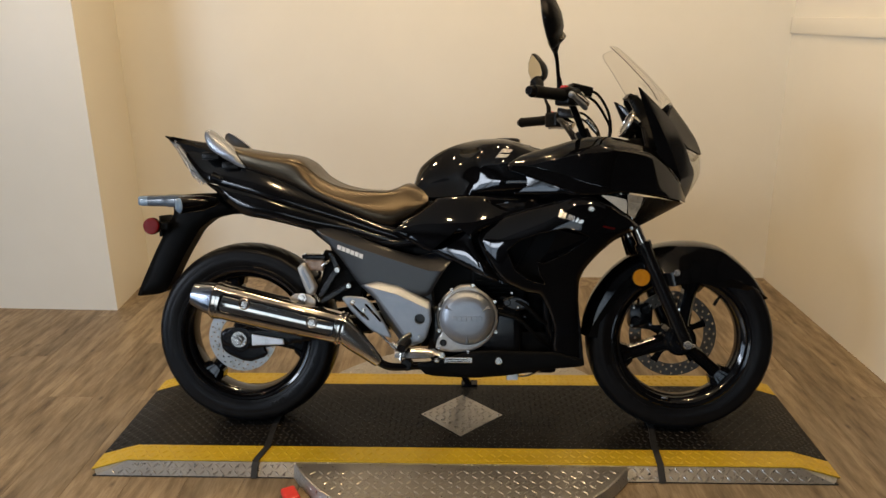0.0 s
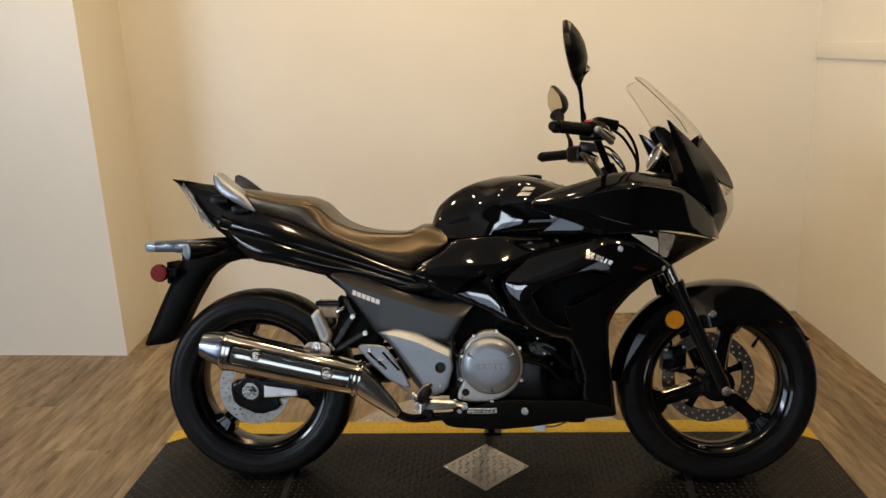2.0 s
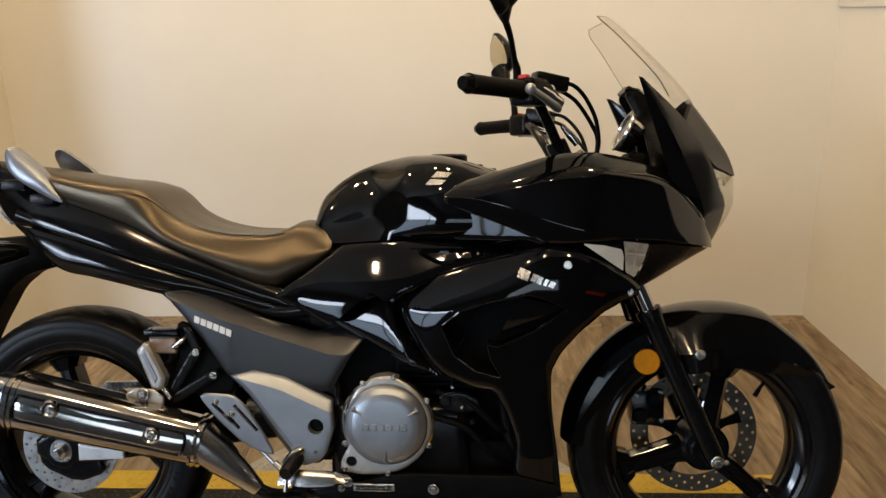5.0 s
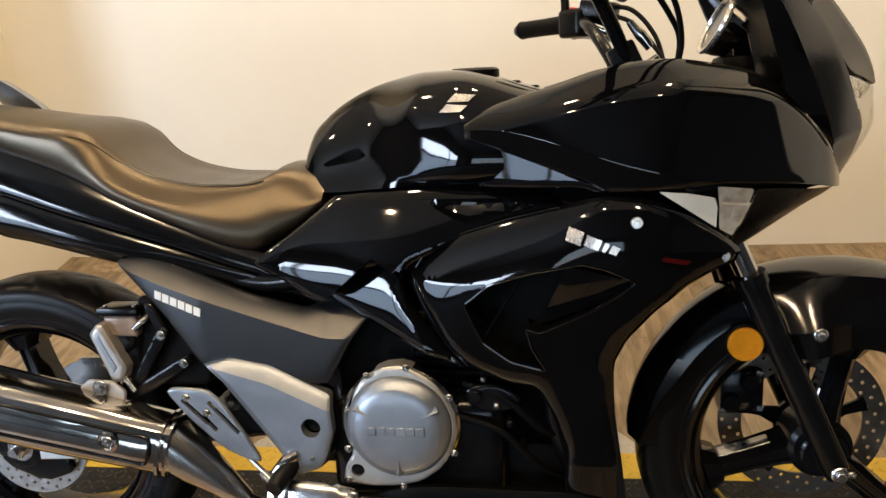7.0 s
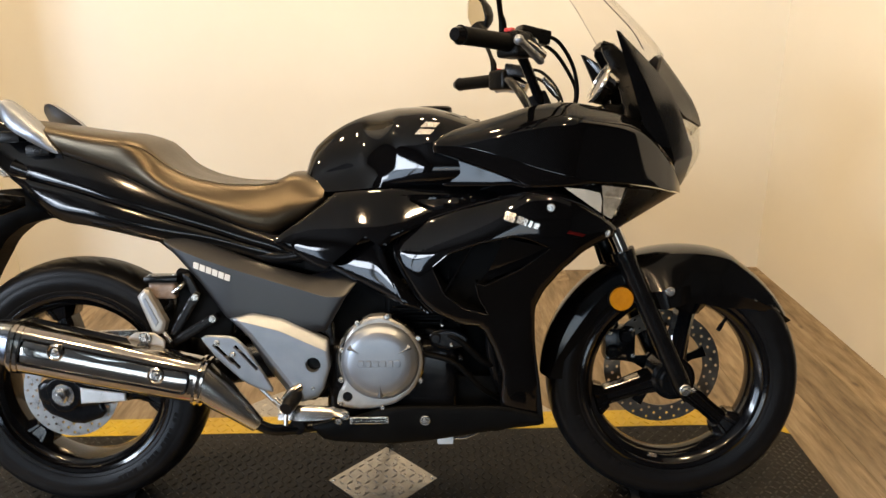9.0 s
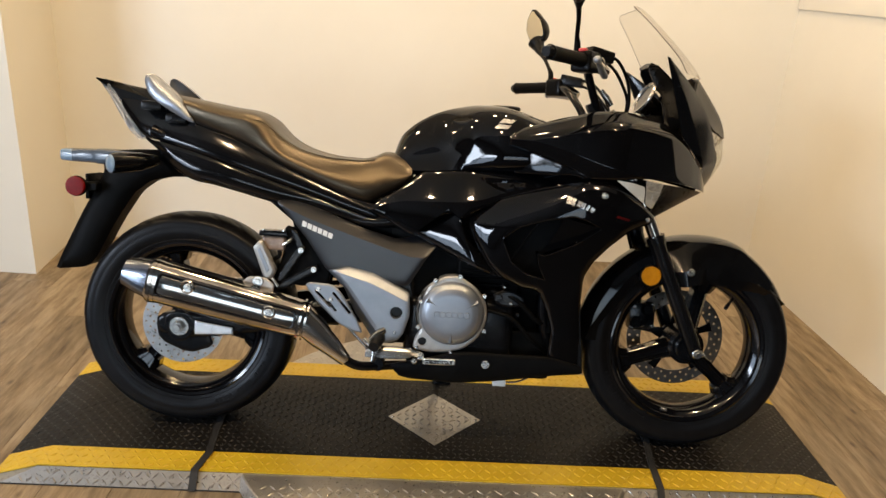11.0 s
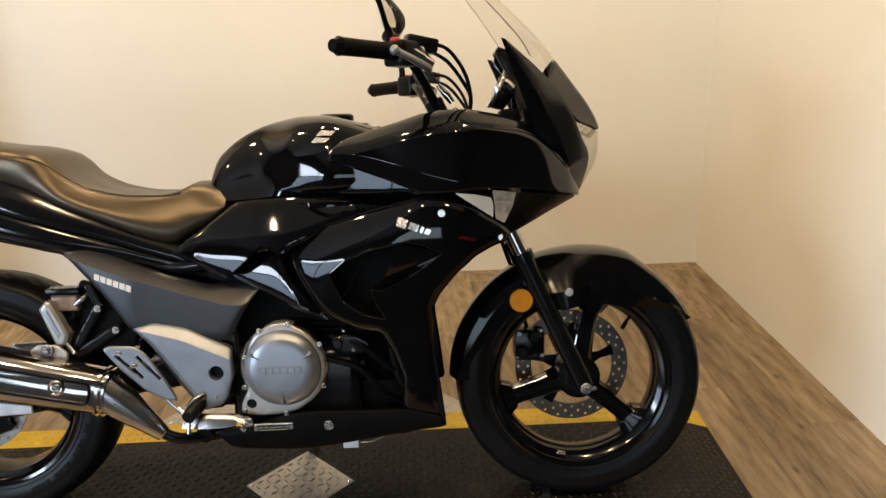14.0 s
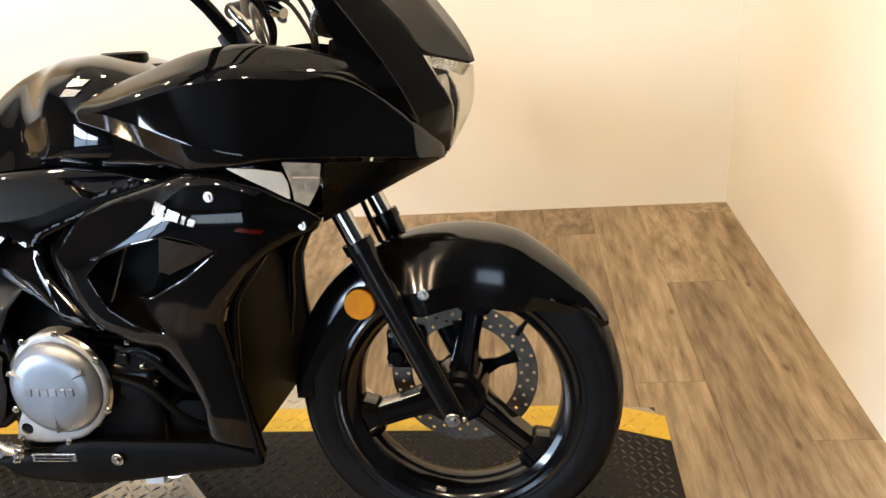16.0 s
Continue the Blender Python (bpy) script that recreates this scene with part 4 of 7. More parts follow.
for i in range(120):
    t = i / 119
    a = 2 * math.pi * 7 * t
    c0 = Vector((-0.34 + 0.06 * t, 0, 0.40 + 0.22 * t))
    coil.append(c0 + Vector((0.036 * math.cos(a), 0.036 * math.sin(a), 0)))
tube(coil, 0.006, 8, 1, bm)
tube([(-0.35, 0, 0.38), (-0.27, 0, 0.64)], 0.018, 14, bm=bm)
part("shock_absorber", bm, FRAME, bike, "black rear shock with a coil spring")

# front fork
for s in (-1, 1):
    y = 0.112 * s
    bm = tube([(0.718, y, 0.292), (0.706, y, 0.318), (0.648, y, 0.448), (0.592, y, 0.572), (0.574, y, 0.614)], [0.018, 0.0215, 0.0215, 0.0225, 0.0240], 20, 4)
    tube([(0.577, y, 0.606), (0.570, y, 0.623)], 0.0265, 20, bm=bm)
    leg = part("fork_leg", bm, FRAME, bike, "gloss black lower fork leg")
    part("fork_tube", tube([(0.572, y, 0.618), (0.462, y, 0.862)], 0.0175, 20), CHROME, bike, "chrome upper fork tube")
    if s < 0:
        bm = drum((0.714, 0.303), 0.0135, -0.128, -0.136, 0.002, 24)
        drum((0.714, 0.303), 0.0075, -0.136, -0.1405, 0.001, 6, bm)
        part("axle_bolt", bm, STEEL, leg, "bright steel front axle bolt")
        part("pinch_bolt", bolt(0.734, 0.300, -0.124, 0.006, 0.008), STEEL, leg)
bm = box((0.470, -0.14, 0.742), (0.545, 0.14, 0.772), 0.012)
part("lower_yoke", bm, FRAME, bike)
bm = box((0.405, -0.14, 0.862), (0.485, 0.14, 0.888), 0.012)
part("top_yoke", bm, SILVER, bike)
part("front_axle", tube([(0.714, -0.12, 0.300), (0.714, 0.12, 0.300)], 0.009, 12), STEEL, bike)
bm = box((0.565, 0.045, 0.318), (0.645, 0.105, 0.405), 0.016)
for q in ((0.585, 0.345), (0.618, 0.385)):
    drum(q, 0.018, 0.045, 0.036, 0.004, 20, bm)
caliper = part("front_caliper", bm, FRAME, bike, "black front brake caliper")
for q in ((0.578, 0.392), (0.632, 0.400), (0.636, 0.335), (0.574, 0.332)):
    part("caliper_bolt", bolt(q[0], q[1], 0.045, 0.0065, 0.007), STEEL, caliper)
part("brake_hose", tube([(0.600, 0.070, 0.405), (0.590, 0.085, 0.46), (0.575, 0.095, 0.53), (0.545, 0.090, 0.62), (0.52, 0.06, 0.72)], 0.005, 8), MATTE, bike, "black front brake hose")

# front mudguard: a hood over the tyre, sharper in front, with deep cheeks by the fork
INNER = [(27, 0.306), (36, 0.272), (48, 0.236), (60, 0.208), (78, 0.197), (96, 0.193), (112, 0.206), (118, 0.245), (128, 0.250), (146, 0.246), (164, 0.262), (178, 0.292)]
OUTER = [(27, 0.309), (38, 0.310), (50, 0.312), (61, 0.317), (69, 0.324), (74, 0.323), (90, 0.318), (105, 0.3165), (130, 0.316), (178, 0.315)]
bm = bmesh.new()
loops = []
n = 76
for i in range(n + 1):
    deg = 27 + 151 * i / n
    a = radians(deg)
    ro, ri = soft(OUTER, deg), soft(INNER, deg)
    w = soft([(27, 0.036), (45, 0.062), (70, 0.080), (110, 0.078), (130, 0.070), (178, 0.060)], deg)
    ridge = soft([(27, 0.002), (50, 0.008), (90, 0.010), (130, 0.004), (178, 0.002)], deg)
    ear = 0.038 * math.exp(-(((deg - 101) / 13) ** 2))
    lip = max(0.0, min(1.0, (ro - ri - 0.02) / 0.08))
    top = soft([(27, 0.0), (45, 0.5), (60, 1.0), (110, 1.0), (140, 0.4), (178, 0.0)], deg)
    sect = [(-w - 0.002 * lip - ear, ri), (-w - 0.005 * lip - ear * 0.90, ri + (ro - ri) * 0.35), (-w * 1.0 - ear * 0.40, ro - 0.046), (-w * 0.93 - ear * 0.15, ro - 0.026), (-w * (0.76 + 0.08 * top), ro - 0.0115), (-w * (0.70 + 0.08 * top), ro - 0.0085), (-w * 0.36, ro - 0.001 + ridge * 0.1), (0, ro + ridge * 0.25)]
    sect = sect + [(-y, r) for y, r in sect[-2::-1]]
    t = 0.0035
    full = sect + [(y * 0.94, r - t if 0.25 < abs(y) / w < 2 and r > ro - 0.02 or abs(y) < 0.01 else r) for y, r in sect[::-1]]
    loops.append([(AXLE_F[0] + r * math.cos(a), y, AXLE_F[1] + r * math.sin(a)) for y, r in full])
rings(bm, loops)
guard = part("front_mudguard", bm, FENDER, bike, "black plastic front mudguard with a raised crest", 20)
bm = bolt(0.677, 0.529, -0.119, 0.0105, 0.011)
part("mudguard_bolt", bm, STEEL, guard, "bright steel mudguard bolt")
for s in (-1, 1):
    y = -0.128 if s < 0 else 0.128
    bm = drum((0.568, 0.514), 0.0265, y + 0.010 * -s, y, 0.002, 36)
    part("side_reflector", bm, AMBER, bike, "round amber side reflector")
    bm = drum((0.568, 0.514), 0.029, y - s * 0.018, y - s * 0.010, 0.002, 36)
    box((0.560, min(s * 0.07, y - s * 0.018), 0.505), (0.60, max(s * 0.07, y - s * 0.018), 0.522), 0.003, 1, bm)
    part("reflector_mount", bm, MATTE, bike)


# ---- seat, tail and tank ----
TOPS = [(-0.80, 0.936), (-0.73, 0.926), (-0.60, 0.906), (-0.53, 0.897), (-0.497, 0.882), (-0.456, 0.838), (-0.405, 0.806), (-0.345, 0.789), (-0.29, 0.783), (-0.24, 0.784), (-0.205, 0.794), (-0.180, 0.806), (-0.160, 0.806), (-0.10, 0.785)]
LOWS = [(-0.80, 0.912), (-0.74, 0.880), (-0.66, 0.852), (-0.53, 0.806), (-0.44, 0.760), (-0.35, 0.722), (-0.26, 0.685), (-0.215, 0.675), (-0.18, 0.690), (-0.13, 0.718), (-0.10, 0.742)]
SEAT_EDGE = [(-0.80, 0.30), (-0.54, 0.26), (-0.46, 0.10), (-0.36, 0.03), (-0.24, 0.04), (-0.10, 0.30)]
WIDE = [(-0.80, 0.066), (-0.72, 0.102), (-0.60, 0.120), (-0.48, 0.128), (-0.36, 0.130), (-0.26, 0.128), (-0.18, 0.112), (-0.10, 0.090)]
bm = bmesh.new()
loops = []
for i in range(73):
    x = -0.80 + 0.70 * i / 72
    zt, zl, w = soft(TOPS, x), soft(LOWS, x), soft(WIDE, x)
    dip = soft([(-0.80, 0.0), (-0.52, 0.004), (-0.42, 0.012), (-0.20, 0.010), (-0.10, 0.004)], x)
    edge = soft(SEAT_EDGE, x)
    zr = zt - (zt - zl) * edge
    half = []
    up = ease((-0.44 - x) / 0.10)
    for y, y2, z in ((0.95, 0.93, zl - 0.004), (1.04, 0.98, zl + 0.002), (1.085, 1.01, zl + (zr - zl) * 0.14), (1.095, 1.04, zl + (zr - zl) * 0.32), (1.03, 1.065, zl + (zr - zl) * 0.54), (0.88, 1.075, zl + (zr - zl) * 0.84), (0.78, 1.05, zr + 0.001), (0.66, 0.86, zr + (zt - zr) * 0.60), (0.50, 0.56, zt - (zt - zr) * 0.12 - dip * 0.2), (0.25, 0.25, zt - dip * 0.05), (0.0, 0.0, zt)):
        y += (y2 - y) * up
        half.append((w * y, z))
    full = [(-y, z) for y, z in half] + [(y, z) for y, z in half[-2::-1]]
    loops.append([(x, y, z) for y, z in full])
rings(bm, loops)
seat = part("seat", bm, VINYL, bike, "stepped black vinyl dual seat", 50)
for s in (-1, 1):
    seam = [(x, s * (soft(WIDE, x) * (0.785 + 0.27 * ease((-0.44 - x) / 0.10))), soft(TOPS, x) - (soft(TOPS, x) - soft(LOWS, x)) * soft(SEAT_EDGE, x) + 0.0005) for x in (-0.52 + 0.02 * i for i in range(17))]
    part("piping", tube(seam, 0.0016, 6, 2), VINYL, seat)


def tail_y(x, z):
    w = 0.142 * (1 - (1 - min(1.0, max(0.02, (x + 0.990) / 0.50))) ** 2.3)
    rise = z - lerp([(-1.0, 0.900), (-0.69, 0.800), (-0.35, 0.680), (-0.2, 0.630)], x)
    return -(w - 0.26 * rise - 2.2 * max(0.0, rise) ** 2 - 1.2 * min(0.0, rise) ** 2)


TAIL_TOP = [(-0.978, 0.964), (-0.90, 0.950), (-0.80, 0.930), (-0.74, 0.898), (-0.66, 0.862), (-0.53, 0.814), (-0.44, 0.770), (-0.35, 0.730), (-0.26, 0.692), (-0.20, 0.668), (-0.13, 0.630)]
TAIL_SEAM = [(-0.978, 0.960), (-0.93, 0.915), (-0.875, 0.858), (-0.83, 0.815), (-0.76, 0.799), (-0.645, 0.771), (-0.548, 0.741), (-0.451, 0.711), (-0.353, 0.681), (-0.259, 0.649), (-0.165, 0.621), (-0.09, 0.592)]
TAIL_LOW = [(-0.83, 0.806), (-0.785, 0.775), (-0.745, 0.738), (-0.694, 0.708), (-0.62, 0.694), (-0.557, 0.680), (-0.458, 0.656), (-0.358, 0.640), (-0.215, 0.606), (-0.14, 0.605)]
for mir in (False, True):
    part("tail_panel", strip(TAIL_TOP, [(a, b + 0.0015) for a, b in TAIL_SEAM], tail_y, -0.976, -0.185, 90, 12, 0.008, 0.008, 0.007, mirror=mir), FENDER, bike, "gloss black tail side panel", 50)
    part("tail_lower_panel", strip([(a, b - 0.0015) for a, b in TAIL_SEAM], TAIL_LOW, lambda x, z: tail_y(x, z) + 0.004 + 0.5 * max(0.0, 0.03 - (z - soft(TAIL_LOW, x))), -0.828, -0.150, 90, 12, 0.008, 0.004, 0.007, mirror=mir), FENDER, bike, "black lower tail strip", 50)
bm = bmesh.new()
loops = []
for x, zt, zl, w in ((-0.975, 0.961, 0.955, 0.006), (-0.90, 0.946, 0.90, 0.036), (-0.83, 0.928, 0.83, 0.062), (-0.77, 0.903, 0.79, 0.082), (-0.60, 0.83, 0.72, 0.112), (-0.30, 0.68, 0.65, 0.120)):
    loops.append([(x, -w, zl), (x, -w, zt - 0.012), (x, -w * 0.5, zt), (x, w * 0.5, zt), (x, w, zt - 0.012), (x, w, zl)])
rings(bm, loops)
part("tail_core", bm, MATTE, bike)
bm = bmesh.new()
loops = []
for x, z, w, o in ((-0.975, 0.957, 0.006, 0.004), (-0.935, 0.918, 0.030, 0.010), (-0.897, 0.872, 0.046, 0.020), (-0.862, 0.828, 0.058, 0.026), (-0.842, 0.806, 0.060, 0.020)):
    loops.append([(x, -w, z), (x - o * 0.8, -w * 0.7, z - 0.003), (x - o, 0, z - 0.004), (x - o * 0.8, w * 0.7, z - 0.003), (x, w, z), (x + 0.012, w * 0.95, z + 0.006), (x + 0.012, -w * 0.95, z + 0.006)])
rings(bm, loops)
part("tail_lamp", bm, LENS, bike, "clear tail lamp lens")
# grab rails
RAIL = [(-0.818, 0.958), (-0.815, 0.975), (-0.800, 0.979), (-0.776, 0.964), (-0.726, 0.924), (-0.697, 0.878), (-0.681, 0.855), (-0.702, 0.860), (-0.749, 0.885), (-0.790, 0.911), (-0.808, 0.930)]
for mir in (False, True):
    part("grab_rail", panel(RAIL, lambda x, z: -(0.128 - 0.22 * max(0, z - 0.90)), 0.020, 0.010, 0.010, step=0.010, corner=0.3, mirror=mir), SILVER, bike, "silver painted pillion grab rail")
    bm = bmesh.new()
    s = 1 if mir else -1
    for q in ((-0.80, 0.893), (-0.735, 0.862)):
        box((q[0] - 0.025, min(s * 0.06, s * 0.116), q[1] - 0.010), (q[0] + 0.030, max(s * 0.06, s * 0.116), q[1] + 0.014), 0.006, 2, bm)
    part("grab_rail_mount", bm, SATIN, bike, "black grab rail mount")

# rear mudguard, plate holder, indicators
GUARD = [(-0.960, 0.762), (-0.90, 0.772), (-0.80, 0.776), (-0.755, 0.742), (-0.715, 0.706), (-0.770, 0.704), (-0.826, 0.690), (-0.872, 0.655), (-0.925, 0.570), (-0.985, 0.455), (-1.010, 0.436), (-1.094, 0.426), (-1.080, 0.462), (-1.028, 0.572), (-0.978, 0.668), (-0.956, 0.706)]
part("rear_mudguard", slab(split_edges(rounded(GUARD, 0.22), 0.012), 0, lambda x, z, d: -0.052 + 0.020 * math.exp(-d / 0.012), lambda x, z, d: 0.052 - 0.020 * math.exp(-d / 0.012), step=0.014), MATTE, bike, "long black plastic rear mudguard")
part("number_plate_bracket", box((-1.004, -0.045, 0.63), (-0.994, 0.045, 0.70), 0.003), MATTE, bike)
for s in (-1, 1):
    pod = [(Vector((-0.790, s * 0.085, 0.748)).lerp(Vector((-0.885, s * 0.180, 0.738)), t), r) for t, r in ((0.0, 0.012), (0.12, 0.017), (0.35, 0.024), (0.7, 0.027), (0.93, 0.0265))]
    out = Vector((-0.707, s * 0.707, -0.07)).normalized()
    flat = Vector((0.707, s * 0.707, 0))
    ind = part("rear_indicator", rings(bmesh.new(), [[c + flat * (r * 1.05 * math.cos(a)) + Vector((0, 0, r * math.sin(a))) for a in (2 * math.pi * k / 24 for k in range(24))] for c, r in pod]), FENDER, bike, "black rounded rear indicator pod", 50)
    tip = pod[-1][0]
    part("indicator_lens", rings(bmesh.new(), [[tip + out * d + flat * (r * 1.05 * math.cos(a)) + Vector((0, 0, r * math.sin(a))) for a in (2 * math.pi * k / 24 for k in range(24))] for d, r in ((0.0008, 0.024), (0.005, 0.0215), (0.008, 0.015), (0.0095, 0.006))]), PALE, ind, "pale clear indicator lens", 50)
    y = s * 0.098
    bm = drum((-1.008, 0.668), 0.0262, y - s * 0.008, y, 0.002, 32)
    part("rear_side_reflector", bm, RED, bike, "round dark red rear side reflector")
    bm = drum((-1.008, 0.668), 0.028, y - s * 0.016, y - s * 0.008, 0.001, 32)
    box((-1.0, min(s * 0.05, y - s * 0.016), 0.655), (-0.955, max(s * 0.05, y - s * 0.016), 0.680), 0.004, 1, bm)
    part("reflector_bracket", bm, MATTE, bike)
lamp = part("plate_lamp_housing", rings(bmesh.new(), [[(x, hy * math.copysign(abs(math.cos(a)) ** 0.4, math.cos(a)), 0.7485 + hz * math.copysign(abs(math.sin(a)) ** 0.4, math.sin(a))) for a in (2 * math.pi * k / 24 for k in range(24))] for x, hz, hy in ((-0.86, 0.021, 0.045), (-0.975, 0.0215, 0.045), (-0.978, 0.0195, 0.043), (-1.043, 0.0185, 0.040))]), SMOKED, bike, "blue-grey housing over the number plate", 40)
part("plate_lamp_lens", rings(bmesh.new(), [[(x, hy * math.copysign(abs(math.cos(a)) ** 0.4, math.cos(a)), 0.7485 + hz * math.copysign(abs(math.sin(a)) ** 0.4, math.sin(a))) for a in (2 * math.pi * k / 24 for k in range(24))] for x, hz, hy in ((-1.0435, 0.0183, 0.0395), (-1.070, 0.0175, 0.037), (-1.077, 0.0155, 0.034))]), PALE, lamp, "pale clear lens", 40)

# tank
T_TOP = [(-0.160, 0.790), (-0.150, 0.818), (-0.140, 0.846), (-0.110, 0.880), (-0.070, 0.908), (-0.026, 0.928), (0.02, 0.941), (0.08, 0.950), (0.14, 0.949), (0.185, 0.939), (0.23, 0.924), (0.30, 0.905)]
T_WID = [(-0.160, 0.050), (-0.130, 0.074), (-0.08, 0.094), (-0.02, 0.112), (0.04, 0.131), (0.10, 0.155), (0.14, 0.169), (0.20, 0.176), (0.30, 0.165)]
T_FULL = [(-0.160, 1.25), (-0.02, 1.0), (0.06, 0.80), (0.12, 0.60), (0.30, 0.60)]
T_LOW = [(-0.160, 0.752), (-0.10, 0.750), (0.0, 0.757), (0.10, 0.766), (0.20, 0.772), (0.30, 0.772)]
bm = bmesh.new()
loops = []
for i in range(57):
    x = -0.160 + 0.46 * i / 56
    zt, zl, w = soft(T_TOP, x), soft(T_LOW, x), soft(T_WID, x)
    knee = soft([(-0.16, 0.0), (-0.12, 0.006), (-0.02, 0.010), (0.06, 0.005), (0.12, 0.0), (0.3, 0.0)], x)
    half = []
    for k in range(17):
        a = math.pi / 2 * k / 16
        y, z = w * max(0.0, math.cos(a)) ** soft(T_FULL, x), zl + 0.030 + (zt - zl - 0.030) * math.sin(a) ** 0.86
        f = min(1.0, max(0.0, (z - zl) / (zt - zl)))
        y += (w * max(0.0, 1 - f**1.35) ** 0.75 - y) * ease((0.075 - x) / 0.11)
        y -= knee * math.exp(-((f - 0.28) / 0.20) ** 2)
        half.append((y, z))
    half = [(w * 0.80, zl), (w * 0.95, zl + 0.012)] + half
    half[-1] = (0.0, zt)
    full = [(-y, z) for y, z in half] + [(y, z) for y, z in half[-2::-1]]
    loops.append([(x, y, z) for y, z in full])
rings(bm, loops)
tank = part("fuel_tank", bm, GLOSS, bike, "gloss black rounded fuel tank", 60)
bm = bmesh.new()
rings(bm, [[(0.150 + r * math.cos(a), r * math.sin(a), z) for a in (2 * math.pi * i / 32 for i in range(32))] for r, z in ((0.042, 0.930), (0.042, 0.948), (0.036, 0.952), (0.018, 0.952))])
part("filler_cap", bm, SATIN, tank, "black round filler cap")
bm = bmesh.new()
for x in (0.205, 0.235):
    box((x, -0.030, 0.905), (x + 0.022, 0.030, 0.929 - 0.3 * (x - 0.205)), 0.003, 1, bm)
part("tank_front_trim", bm, SATIN, tank)


def tank_y(x, z):
    """Half the tank's width at a place on its upper side."""
    zt, zl, w = soft(T_TOP, x), soft(T_LOW, x), soft(T_WID, x)
    a = math.asin(min(1.0, max(0.0, (z - zl - 0.030) / (zt - zl - 0.030)) ** (1 / 0.86)))
    return w * math.cos(a) ** soft(T_FULL, x)


# a plain two-bar badge on each side of the tank
for s in (-1, 1):
    for dx, dz in ((0.007, 0.0075), (-0.005, -0.0075)):
        poly = [(0.138 + dx - 0.022, 0.900 + dz - 0.006), (0.138 + dx + 0.012, 0.900 + dz - 0.006), (0.138 + dx + 0.022, 0.900 + dz + 0.003), (0.138 + dx - 0.010, 0.900 + dz + 0.006)]
        part("tank_badge", slab(split_edges(poly, 0.006), 0, lambda x, z, d: -tank_y(x, z) - 0.0025, lambda x, z, d: -tank_y(x, z) + 0.003, mirror=s > 0), BADGE, tank, "plain silver tank badge")


# ---- fairing ----
BELT = [(0.10, 0.160), (0.15, 0.181), (0.22, 0.208), (0.30, 0.239), (0.36, 0.256), (0.42, 0.261), (0.50, 0.239), (0.56, 0.211), (0.62, 0.166), (0.66, 0.130), (0.69, 0.096), (0.720, 0.036)]
KNIFE = [(0.150, 0.861), (0.21, 0.859), (0.296, 0.837), (0.38, 0.809), (0.48, 0.785), (0.584, 0.769), (0.68, 0.755), (0.72, 0.748)]
CREST = [(0.150, 0.866), (0.20, 0.869), (0.276, 0.885), (0.371, 0.904), (0.44, 0.909), (0.52, 0.902), (0.604, 0.884), (0.66, 0.838), (0.70, 0.790), (0.72, 0.762)]
SWEEP = [(0.150, 0.848), (0.164, 0.846), (0.256, 0.817), (0.333, 0.787), (0.372, 0.768)]


def cowl_y(x, z):
    """The shoulder's side: widest along a knife line, rounded inwards above it, folded under below it, with an upright hollow below the sweep line."""
    d = z - soft(KNIFE, x)
    if d >= 0:
        e, r = z - soft(CREST, x), 0.012
        over = 0.0 if e < -r else e if e > r else (e + r) ** 2 / (4 * r)
        return -max(0.010, soft(BELT, x) - 0.15 * (d - over) - 0.5 * d * d - 1.5 * over)
    y = soft(BELT, x) - 0.34 * min(-d, 0.05)
    if x < 0.372:
        low = soft(SWEEP, x) - z
        if low > 0:
            y = soft(BELT, x) - 0.34 * (soft(KNIFE, x) - soft(SWEEP, x)) - 0.024 * ease(low / 0.006) * max(0.0, (0.372 - x) / 0.22) - 0.02 * low
    return -max(0.010, y)


COWL_TOP = [(0.152, 0.868), (0.18, 0.888), (0.22, 0.902), (0.29, 0.921), (0.366, 0.942), (0.438, 0.948), (0.494, 0.941), (0.549, 0.928), (0.60, 0.904), (0.640, 0.868), (0.680, 0.822), (0.708, 0.784), (0.718, 0.762)]
COWL_LOW = [(0.152, 0.830), (0.160, 0.795), (0.175, 0.774), (0.25, 0.775), (0.313, 0.778), (0.345, 0.772), (0.411, 0.774), (0.50, 0.780), (0.56, 0.776), (0.637, 0.764), (0.690, 0.752), (0.718, 0.744)]
for mir in (False, True):
    cowl = part("cowl_panel", strip(COWL_TOP, COWL_LOW, cowl_y, 0.152, 0.717, 110, 8, 0.008, 0.003, 0.003, [KNIFE, [(p, q - 0.004) for p, q in KNIFE], CREST, [(p, q - 0.011) for p, q in CREST], [(p, q + 0.011) for p, q in CREST], SWEEP, [(p, q - 0.007) for p, q in SWEEP]], mir), GLOSS, bike, "gloss black upper fairing shoulder panel", 30)

